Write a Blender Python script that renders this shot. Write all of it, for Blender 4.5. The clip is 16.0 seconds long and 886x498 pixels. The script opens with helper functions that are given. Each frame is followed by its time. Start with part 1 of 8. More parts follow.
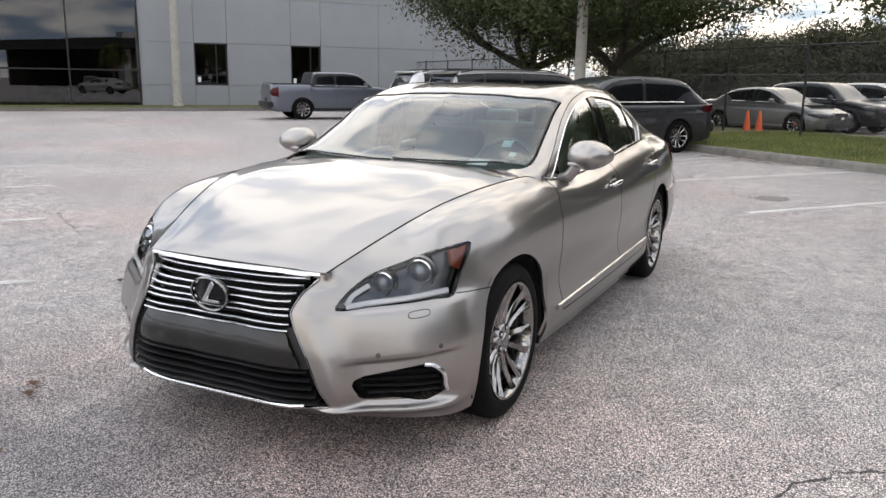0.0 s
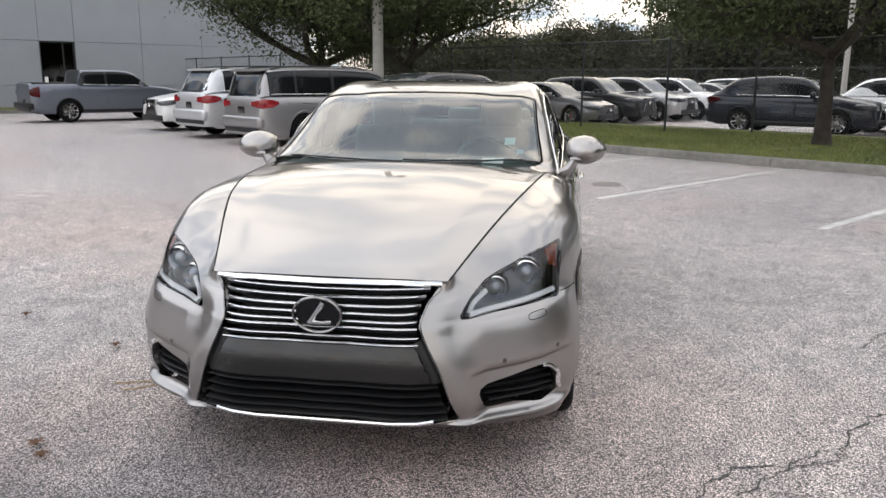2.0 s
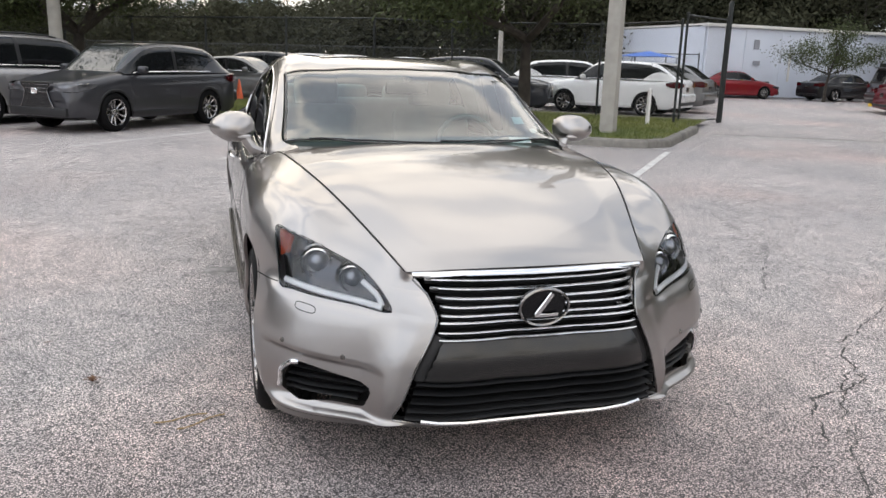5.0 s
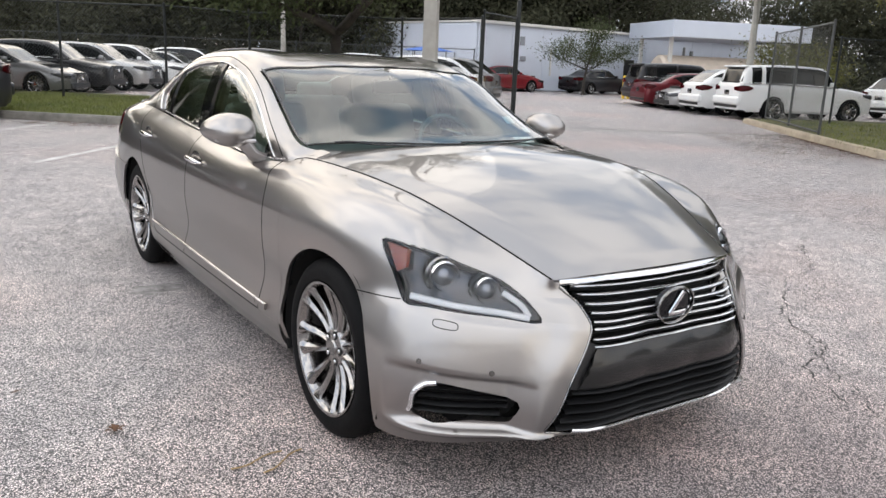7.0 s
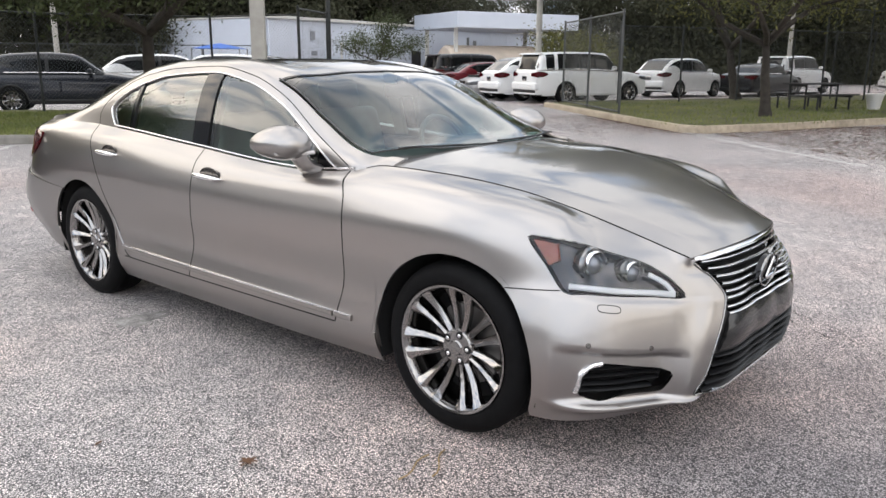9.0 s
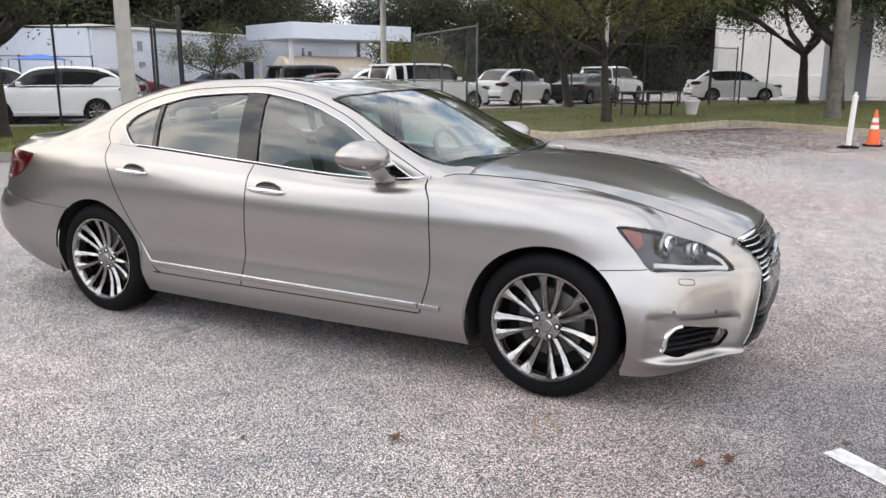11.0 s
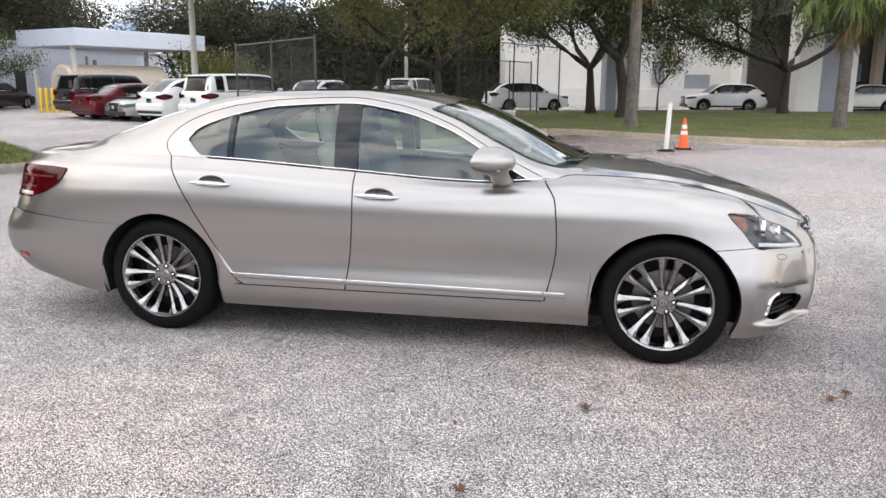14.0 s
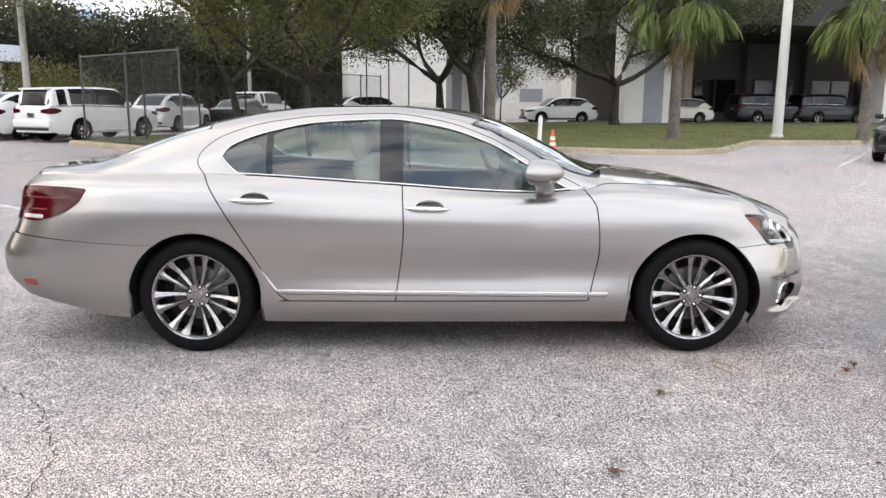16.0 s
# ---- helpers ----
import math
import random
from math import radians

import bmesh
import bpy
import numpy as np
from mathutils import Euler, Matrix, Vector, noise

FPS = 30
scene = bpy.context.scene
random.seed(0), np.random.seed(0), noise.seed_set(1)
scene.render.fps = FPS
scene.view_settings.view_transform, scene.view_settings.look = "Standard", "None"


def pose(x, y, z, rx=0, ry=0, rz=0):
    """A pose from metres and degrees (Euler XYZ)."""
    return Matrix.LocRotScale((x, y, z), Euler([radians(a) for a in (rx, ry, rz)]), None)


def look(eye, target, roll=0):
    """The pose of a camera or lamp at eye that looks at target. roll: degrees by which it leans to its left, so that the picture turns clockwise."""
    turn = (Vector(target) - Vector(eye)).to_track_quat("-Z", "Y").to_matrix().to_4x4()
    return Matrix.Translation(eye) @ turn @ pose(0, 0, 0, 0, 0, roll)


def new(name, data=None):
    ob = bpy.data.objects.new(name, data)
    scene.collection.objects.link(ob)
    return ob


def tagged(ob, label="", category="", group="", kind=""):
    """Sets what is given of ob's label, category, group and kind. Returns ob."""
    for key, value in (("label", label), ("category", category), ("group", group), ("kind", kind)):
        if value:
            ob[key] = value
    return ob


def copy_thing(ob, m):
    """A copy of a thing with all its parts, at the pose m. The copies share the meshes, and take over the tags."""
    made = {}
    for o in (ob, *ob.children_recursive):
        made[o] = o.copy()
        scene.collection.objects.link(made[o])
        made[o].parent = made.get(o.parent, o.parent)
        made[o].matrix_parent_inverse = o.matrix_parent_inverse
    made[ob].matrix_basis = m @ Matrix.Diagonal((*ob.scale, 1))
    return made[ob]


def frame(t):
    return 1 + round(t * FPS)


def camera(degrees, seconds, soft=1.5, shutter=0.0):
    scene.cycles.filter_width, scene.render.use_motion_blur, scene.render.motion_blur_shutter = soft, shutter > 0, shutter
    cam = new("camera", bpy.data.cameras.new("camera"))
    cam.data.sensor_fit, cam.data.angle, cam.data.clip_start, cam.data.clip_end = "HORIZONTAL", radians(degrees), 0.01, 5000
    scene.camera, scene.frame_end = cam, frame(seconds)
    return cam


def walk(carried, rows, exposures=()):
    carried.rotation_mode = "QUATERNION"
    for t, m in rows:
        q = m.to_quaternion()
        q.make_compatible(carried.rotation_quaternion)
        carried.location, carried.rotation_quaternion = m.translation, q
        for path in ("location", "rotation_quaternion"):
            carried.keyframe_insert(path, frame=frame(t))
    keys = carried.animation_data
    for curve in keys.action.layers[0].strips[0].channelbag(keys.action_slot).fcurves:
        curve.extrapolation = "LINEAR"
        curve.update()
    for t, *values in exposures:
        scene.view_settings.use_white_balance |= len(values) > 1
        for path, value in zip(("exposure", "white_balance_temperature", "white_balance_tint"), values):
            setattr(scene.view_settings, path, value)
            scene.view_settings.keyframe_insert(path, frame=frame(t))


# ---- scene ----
cam = camera(59.0, 16.0)
# seconds, eye, a point ahead, lean
PATH = [
    (0, (2.092, -4.573, 1.46), (1.222, -2.821, 1.044), 0.8),
    (0.5, (1.765, -4.689, 1.473), (1.036, -2.874, 1.058), 0.4),
    (1, (1.477, -4.822, 1.472), (0.886, -2.957, 1.056), 0.1),
    (1.5, (1.191, -4.923, 1.494), (0.74, -3.019, 1.078), 0.2),
    (2, (0.855, -4.915, 1.46), (0.546, -2.984, 1.041), 0.3),
    (2.5, (0.553, -4.921, 1.457), (0.367, -2.976, 1.031), 0.4),
    (3, (0.201, -4.925, 1.45), (0.149, -2.972, 1.019), 0.4),
    (3.5, (-0.099, -4.861, 1.417), (0.0, -2.912, 0.976), 0.6),
    (4, (-0.4, -4.779, 1.423), (-0.147, -2.847, 0.973), 0.9),
    (6.5, (-1.905, -4.311, 1.453), (-0.936, -2.624, 0.99), 2.5),
    (7, (-2.116, -4.07, 1.431), (-1.031, -2.455, 0.97), 2.4),
    (7.5, (-2.37, -3.898, 1.429), (-1.178, -2.36, 0.965), 1.9),
    (8, (-2.663, -3.73, 1.455), (-1.368, -2.28, 0.989), 1.4),
    (8.5, (-2.876, -3.544, 1.426), (-1.481, -2.189, 0.961), 0.8),
    (9, (-3.129, -3.337, 1.449), (-1.648, -2.076, 0.984), 0.3),
    (11.5, (-4.376, -2.465, 1.503), (-2.605, -1.646, 1.067), 0.2),
    (12, (-4.532, -2.217, 1.478), (-2.726, -1.477, 1.043), 0.2),
    (12.5, (-4.692, -1.953, 1.492), (-2.857, -1.286, 1.057), 0.1),
    (13, (-4.929, -1.696, 1.506), (-3.064, -1.115, 1.074), 0.3),
    (13.5, (-5.063, -1.453, 1.498), (-3.171, -0.961, 1.076), 0.3),
    (14, (-5.122, -1.125, 1.5), (-3.204, -0.736, 1.088), 0.4),
    (14.5, (-5.276, -0.81, 1.504), (-3.338, -0.523, 1.103), 0.3),
    (15, (-5.407, -0.519, 1.529), (-3.454, -0.337, 1.137), 0.2),
    (15.5, (-5.424, -0.217, 1.512), (-3.462, -0.143, 1.128), 0.3),
    (16, (-5.441, 0.095, 1.51), (-3.477, 0.063, 1.133), 0.4),
]
walk(cam, [(t, look(eye, ahead, lean)) for t, eye, ahead, lean in PATH], [(0, 0.96), (4, 0.95), (6, 1.02), (9, 1.15), (13, 1.30), (16, 1.36)])

# ---- light ----
SUN_EL, SUN_AZ = radians(24), radians(6)      # low behind the woods, azimuth from +Y towards -X


def build_world():
    w = bpy.data.worlds.new("evening_sky")
    scene.world = w
    w.use_nodes = True
    nt = w.node_tree
    nt.nodes.clear()
    out = nt.nodes.new("ShaderNodeOutputWorld")
    bg = nt.nodes.new("ShaderNodeBackground")
    sky = nt.nodes.new("ShaderNodeTexSky")
    sky.sky_type, sky.sun_disc = "NISHITA", False
    sky.sun_elevation, sky.sun_rotation = SUN_EL, -SUN_AZ
    sky.air_density, sky.dust_density, sky.ozone_density = 1.0, 2.5, 1.0
    # broken evening cloud, white to warm grey, mixed over the clear sky
    geo = nt.nodes.new("ShaderNodeTexCoord")
    sep = nt.nodes.new("ShaderNodeSeparateXYZ")
    nt.links.new(geo.outputs["Generated"], sep.inputs[0])
    up = nt.nodes.new("ShaderNodeMath")
    up.operation, up.inputs[1].default_value = "ADD", 0.22
    nt.links.new(sep.outputs[2], up.inputs[0])
    flat = nt.nodes.new("ShaderNodeVectorMath")
    flat.operation = "DIVIDE"
    comb = nt.nodes.new("ShaderNodeCombineXYZ")
    for k in range(3):
        nt.links.new(up.outputs[0], comb.inputs[k])
    nt.links.new(geo.outputs["Generated"], flat.inputs[0])
    nt.links.new(comb.outputs[0], flat.inputs[1])
    noi = nt.nodes.new("ShaderNodeTexNoise")
    noi.inputs["Scale"].default_value, noi.inputs["Detail"].default_value = 2.1, 6.0
    noi.inputs["Roughness"].default_value = 0.55
    nt.links.new(flat.outputs[0], noi.inputs["Vector"])
    ramp = nt.nodes.new("ShaderNodeValToRGB")
    ramp.color_ramp.elements[0].position, ramp.color_ramp.elements[1].position = 0.20, 0.36
    nt.links.new(noi.outputs["Fac"], ramp.inputs[0])
    tone = nt.nodes.new("ShaderNodeValToRGB")
    tone.color_ramp.elements[0].color = (2.3, 3.0, 4.1, 1)
    tone.color_ramp.elements[1].color = (7.7, 7.6, 7.6, 1)
    half_tone = tone.color_ramp.elements.new(0.5)
    half_tone.color = (5.5, 5.65, 6.0, 1)
    noi2 = nt.nodes.new("ShaderNodeTexNoise")
    noi2.inputs["Scale"].default_value, noi2.inputs["Detail"].default_value = 4.4, 5.0
    nt.links.new(flat.outputs[0], noi2.inputs["Vector"])
    tone.color_ramp.elements[0].position, tone.color_ramp.elements[1].position, tone.color_ramp.elements[2].position = 0.38, 0.5, 0.60
    nt.links.new(noi2.outputs["Fac"], tone.inputs[0])
    mix = nt.nodes.new("ShaderNodeMix")
    mix.data_type = "RGBA"
    nt.links.new(ramp.outputs[0], mix.inputs["Factor"])
    nt.links.new(sky.outputs[0], mix.inputs["A"])
    nt.links.new(tone.outputs[0], mix.inputs["B"])
    # the evening glow round the hidden sun
    glow, power, warm = nt.nodes.new("ShaderNodeVectorMath"), nt.nodes.new("ShaderNodeMath"), nt.nodes.new("ShaderNodeMix")
    glow.operation, power.operation, power.inputs[1].default_value, power.use_clamp = "DOT_PRODUCT", "POWER", 6.0, True
    glow.inputs[1].default_value = Vector((-math.sin(SUN_AZ), math.cos(SUN_AZ), 0.12)).normalized()
    warm.data_type, warm.blend_type = "RGBA", "MULTIPLY"
    warm.inputs["B"].default_value = (1.45, 1.28, 1.05, 1)
    nt.links.new(geo.outputs["Generated"], glow.inputs[0])
    nt.links.new(glow.outputs["Value"], power.inputs[0])
    nt.links.new(power.outputs[0], warm.inputs["Factor"])
    nt.links.new(mix.outputs["Result"], warm.inputs["A"])
    # thinner, paler cloud towards the open west
    west, pale = nt.nodes.new("ShaderNodeVectorMath"), nt.nodes.new("ShaderNodeMix")
    west.operation, west.inputs[1].default_value = "DOT_PRODUCT", Vector((-1.0, -0.15, 0.35)).normalized()
    pale.data_type, pale.blend_type, pale.clamp_factor = "RGBA", "MULTIPLY", True
    pale.inputs["B"].default_value = (1.40, 1.41, 1.42, 1)
    nt.links.new(geo.outputs["Generated"], west.inputs[0])
    nt.links.new(west.outputs["Value"], pale.inputs["Factor"])
    nt.links.new(warm.outputs["Result"], pale.inputs["A"])
    nt.links.new(pale.outputs["Result"], bg.inputs["Color"])
    bg.inputs["Strength"].default_value = 0.115
    nt.links.new(bg.outputs[0], out.inputs[0])


build_world()
sun_data = bpy.data.lights.new("sun", "SUN")
sun_data.energy, sun_data.angle, sun_data.color = 0.5, radians(85), (1.0, 0.90, 0.78)
sun = new("sun", sun_data)
sun.matrix_world = look((math.sin(-SUN_AZ) * 50 * math.cos(SUN_EL), math.cos(SUN_AZ) * 50 * math.cos(SUN_EL), 50 * math.sin(SUN_EL)), (0, 0, 0))


# ---- materials ----


def mat(name, color, rough=0.5, metal=0.0, vary=0.0, scale=8.0, bump=0.0, bscale=60.0, coat=0.0, spec=0.5, dark=None, alpha_glass=None, emit=None, rand=0.0):
    """A surface with colour variation at two scales, relief and an optional clear coat."""
    m = bpy.data.materials.new(name)
    m.use_nodes = True
    nt = m.node_tree
    bs = nt.nodes["Principled BSDF"]
    bs.inputs["Base Color"].default_value = (*color, 1)
    bs.inputs["Roughness"].default_value, bs.inputs["Metallic"].default_value = rough, metal
    bs.inputs["Specular IOR Level"].default_value = spec
    if coat:
        bs.inputs["Coat Weight"].default_value, bs.inputs["Coat Roughness"].default_value = coat, 0.03
    if emit:
        bs.inputs["Emission Color"].default_value, bs.inputs["Emission Strength"].default_value = (*emit[:3], 1), emit[3]
    co = nt.nodes.new("ShaderNodeTexCoord")
    if vary:
        d = dark or tuple(c * (1 - vary) for c in color)
        big, fine = nt.nodes.new("ShaderNodeTexNoise"), nt.nodes.new("ShaderNodeTexNoise")
        big.inputs["Scale"].default_value, big.inputs["Detail"].default_value = scale * 0.12, 5
        fine.inputs["Scale"].default_value, fine.inputs["Detail"].default_value = scale, 8
        add = nt.nodes.new("ShaderNodeMath")
        add.operation = "ADD"
        for n, k in ((big, 0), (fine, 1)):
            nt.links.new(co.outputs["Object"], n.inputs["Vector"])
            nt.links.new(n.outputs["Fac"], add.inputs[k])
        last = add
        if rand:
            info, mul, add2 = nt.nodes.new("ShaderNodeObjectInfo"), nt.nodes.new("ShaderNodeMath"), nt.nodes.new("ShaderNodeMath")
            mul.operation, mul.inputs[1].default_value, add2.operation = "MULTIPLY", rand, "ADD"
            nt.links.new(info.outputs["Random"], mul.inputs[0])
            nt.links.new(mul.outputs[0], add2.inputs[0])
            nt.links.new(add.outputs[0], add2.inputs[1])
            last = add2
        r = nt.nodes.new("ShaderNodeValToRGB")
        r.color_ramp.elements[0].position, r.color_ramp.elements[1].position = 0.72, 1.28 + rand
        half = nt.nodes.new("ShaderNodeMath")
        half.operation, half.inputs[1].default_value = "MULTIPLY", 0.5
        nt.links.new(last.outputs[0], half.inputs[0])
        r.color_ramp.elements[0].position, r.color_ramp.elements[1].position = 0.36, 0.64 + rand / 2
        r.color_ramp.elements[0].color, r.color_ramp.elements[1].color = (*d, 1), (*color, 1)
        nt.links.new(half.outputs[0], r.inputs[0])
        nt.links.new(r.outputs[0], bs.inputs["Base Color"])
    if bump:
        bn, b = nt.nodes.new("ShaderNodeTexNoise"), nt.nodes.new("ShaderNodeBump")
        bn.inputs["Scale"].default_value, bn.inputs["Detail"].default_value = bscale, 6
        b.inputs["Strength"].default_value, b.inputs["Distance"].default_value = bump, 0.01
        nt.links.new(co.outputs["Object"], bn.inputs["Vector"])
        nt.links.new(bn.outputs["Fac"], b.inputs["Height"])
        nt.links.new(b.outputs[0], bs.inputs["Normal"])
    return m


def glass_mat(name, tint, rough=0.0, gain=1.0):
    """Thin glass: tinted see-through, with a mirror gloss that grows at grazing angles."""
    m = bpy.data.materials.new(name)
    m.use_nodes = True
    nt = m.node_tree
    nt.nodes.clear()
    out, mx = nt.nodes.new("ShaderNodeOutputMaterial"), nt.nodes.new("ShaderNodeMixShader")
    tr, gl, fr = nt.nodes.new("ShaderNodeBsdfTransparent"), nt.nodes.new("ShaderNodeBsdfGlossy"), nt.nodes.new("ShaderNodeFresnel")
    tr.inputs[0].default_value = (*tint, 1)
    gl.inputs["Roughness"].default_value = rough
    fr.inputs["IOR"].default_value = 1.45
    mul = nt.nodes.new("ShaderNodeMath")
    mul.operation, mul.inputs[1].default_value, mul.use_clamp = "MULTIPLY", gain, True
    nt.links.new(fr.outputs[0], mul.inputs[0])
    nt.links.new(mul.outputs[0], mx.inputs[0])
    nt.links.new(tr.outputs[0], mx.inputs[1])
    nt.links.new(gl.outputs[0], mx.inputs[2])
    nt.links.new(mx.outputs[0], out.inputs[0])
    return m


def paint_mat(name, color, metal=0.75, rough=0.32, coat=1.0):
    """Metallic car paint: flake grain under a clear coat."""
    m = mat(name, color, rough, metal, coat=coat)
    nt = m.node_tree
    bs = nt.nodes["Principled BSDF"]
    bs.inputs["Specular Tint"].default_value = (0.42, 0.42, 0.42, 1)      # flakes lie under the coat and darken at grazing angles
    co, v = nt.nodes.new("ShaderNodeTexCoord"), nt.nodes.new("ShaderNodeTexVoronoi")
    v.inputs["Scale"].default_value = 900.0
    nt.links.new(co.outputs["Object"], v.inputs["Vector"])
    r = nt.nodes.new("ShaderNodeMapRange")
    r.inputs["To Min"].default_value, r.inputs["To Max"].default_value = rough - 0.02, rough + 0.03
    nt.links.new(v.outputs["Color"], r.inputs["Value"])
    nt.links.new(r.outputs[0], bs.inputs["Roughness"])
    return m


def asphalt_mat():
    """Old grey asphalt with pale aggregate showing, patches of wear and reddish stain."""
    m = bpy.data.materials.new("asphalt")
    m.use_nodes = True
    nt = m.node_tree
    bs = nt.nodes["Principled BSDF"]
    bs.inputs["Roughness"].default_value = 0.60
    bs.inputs["Specular IOR Level"].default_value = 0.6
    co = nt.nodes.new("ShaderNodeTexCoord")

    def tex(kind, scale, detail=4.0):
        n = nt.nodes.new(kind)
        n.inputs["Scale"].default_value = scale
        if kind == "ShaderNodeTexNoise":
            n.inputs["Detail"].default_value = detail
        nt.links.new(co.outputs["Object"], n.inputs["Vector"])
        return n

    def ramp(src, p0, p1, c0, c1):
        r = nt.nodes.new("ShaderNodeValToRGB")
        r.color_ramp.elements[0].position, r.color_ramp.elements[1].position = p0, p1
        r.color_ramp.elements[0].color, r.color_ramp.elements[1].color = (*c0, 1), (*c1, 1)
        nt.links.new(src, r.inputs[0])
        return r.outputs[0]

    def mix(kind, f, a, b):
        n = nt.nodes.new("ShaderNodeMix")
        n.data_type, n.blend_type = "RGBA", kind
        if isinstance(f, float):
            n.inputs["Factor"].default_value = f
        else:
            nt.links.new(f, n.inputs["Factor"])
        nt.links.new(a, n.inputs["A"])
        nt.links.new(b, n.inputs["B"])
        return n.outputs["Result"]

    stones = tex("ShaderNodeTexVoronoi", 180.0)
    stone_tone = ramp(stones.outputs["Color"], 0.12, 0.80, (0.09, 0.085, 0.083), (1.0, 0.932, 0.903))
    pits = ramp(stones.outputs["Distance"], 0.40, 0.62, (1.16, 1.16, 1.16), (0.12, 0.12, 0.13))
    base = mix("MULTIPLY", 1.0, stone_tone, pits)
    worn = ramp(tex("ShaderNodeTexNoise", 0.35, 6).outputs["Fac"], 0.36, 0.66, (0.94, 0.94, 0.95), (1.24, 1.21, 1.19))
    base = mix("MULTIPLY", 1.0, base, worn)
    mott = ramp(tex("ShaderNodeTexNoise", 5.0, 7).outputs["Fac"], 0.34, 0.68, (0.80, 0.80, 0.81), (1.12, 1.11, 1.10))
    base = mix("MULTIPLY", 1.0, base, mott)
    red = ramp(tex("ShaderNodeTexNoise", 0.22, 5).outputs["Fac"], 0.50, 0.68, (1.0, 1.0, 1.0), (1.10, 0.97, 0.93))
    base = mix("MULTIPLY", 1.0, base, red)
    # soft shade ahead of the car, painted into the colour with an uneven edge
    place_m, warp, bend, far = nt.nodes.new("ShaderNodeMapping"), tex("ShaderNodeTexNoise", 0.9, 5), nt.nodes.new("ShaderNodeVectorMath"), nt.nodes.new("ShaderNodeVectorMath")
    place_m.inputs["Location"].default_value = (0.22, 1.45, 0)
    place_m.inputs["Scale"].default_value = (0.24, 0.36, 1)
    nt.links.new(co.outputs["Object"], place_m.inputs["Vector"])
    bend.operation, far.operation = "MULTIPLY_ADD", "LENGTH"
    bend.inputs[1].default_value = (0.9, 0.9, 0)
    nt.links.new(warp.outputs["Color"], bend.inputs[0])
    nt.links.new(place_m.outputs[0], bend.inputs[2])
    shift = nt.nodes.new("ShaderNodeVectorMath")
    shift.operation, shift.inputs[1].default_value = "SUBTRACT", (0.45, 0.45, 0)
    nt.links.new(bend.outputs[0], shift.inputs[0])
    nt.links.new(shift.outputs[0], far.inputs[0])
    base = mix("MULTIPLY", 1.0, base, ramp(far.outputs["Value"], 0.40, 1.15, (0.52, 0.52, 0.54), (1.0, 1.0, 1.0)))
    nt.links.new(base, bs.inputs["Base Color"])
    b = nt.nodes.new("ShaderNodeBump")
    b.inputs["Strength"].default_value, b.inputs["Distance"].default_value, b.invert = 1.0, 0.005, True
    nt.links.new(stones.outputs["Distance"], b.inputs["Height"])
    nt.links.new(b.outputs[0], bs.inputs["Normal"])
    return m


M = {}
M["asphalt"] = asphalt_mat()
M["paint"] = paint_mat("champagne_metallic", (0.385, 0.364, 0.350), 1.0, 0.31)
M["chrome"] = mat("chrome", (0.86, 0.86, 0.87), 0.08, 1.0)
M["bar_chrome"] = mat("brushed_chrome", (0.88, 0.88, 0.89), 0.16, 1.0)
M["satin"] = mat("machined_alloy", (0.36, 0.35, 0.345), 0.13, 1.0, vary=0.12, scale=30)
M["dark_chrome"] = mat("dark_chrome", (0.30, 0.295, 0.29), 0.10, 1.0)
M["lamp_white"] = mat("lamp_light_guide", (0.84, 0.84, 0.85), 0.2, coat=0.5)
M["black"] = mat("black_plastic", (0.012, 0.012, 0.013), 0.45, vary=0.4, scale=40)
M["gloss_black"] = mat("gloss_black", (0.006, 0.006, 0.007), 0.08, spec=0.4)
M["void"] = mat("dark_underside", (0.006, 0.006, 0.006), 0.9)
M["grey_panel"] = mat("dark_grey_panel", (0.016, 0.0155, 0.015), 0.22, coat=0.25)
M["pillar_black"] = mat("pillar_black", (0.004, 0.004, 0.005), 0.06, spec=0.5, vary=0.2, scale=30)
M["tail_glass"] = mat("tailgate_glass", (0.006, 0.006, 0.007), 0.10, spec=0.12)
M["cup"] = mat("handle_cup_metal", (0.17, 0.16, 0.152), 0.20, 1.0)
# soffit colour darkened to carry the deep shade under the canopy
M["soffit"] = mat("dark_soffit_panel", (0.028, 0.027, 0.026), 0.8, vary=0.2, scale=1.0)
M["gate"] = mat("gate_pipe", (0.10, 0.105, 0.105), 0.5, 0.4, vary=0.25, scale=8)
M["rubber"] = mat("tyre_rubber", (0.006, 0.006, 0.0065), 0.7, vary=0.4, scale=25, bump=0.15, bscale=90, spec=0.12)
M["disc"] = mat("brake_disc", (0.25, 0.24, 0.23), 0.4, 0.9, vary=0.3, scale=20)
M["windshield"] = glass_mat("windshield_glass", (0.50, 0.72, 0.72), gain=1.9)
M["side_glass"] = glass_mat("side_glass", (0.60, 0.74, 0.69), gain=3.0)
M["clear"] = glass_mat("lamp_cover", (0.95, 0.96, 0.97), gain=1.2)
M["dark_glass"] = mat("privacy_glass", (0.008, 0.009, 0.010), 0.04, spec=0.35)
M["lamp_inner"] = mat("lamp_inner_shell", (0.13, 0.13, 0.14), 0.2, 0.9, vary=0.85, scale=18)
M["gloss_lens"] = mat("projector_lens", (0.20, 0.21, 0.24), 0.05, 0.6, coat=1.0)
M["amber"] = mat("amber_reflector", (0.36, 0.055, 0.018), 0.25, coat=0.5, vary=0.5, scale=40)
M["red_lens"] = mat("red_lens", (0.085, 0.002, 0.005), 0.10, spec=0.3, vary=0.6, scale=22)
M["red_bar"] = mat("red_light_bar", (0.095, 0.004, 0.007), 0.25)
M["red_bright"] = mat("bright_red_lens", (0.34, 0.012, 0.02), 0.12, coat=1.0, vary=0.4, scale=30)
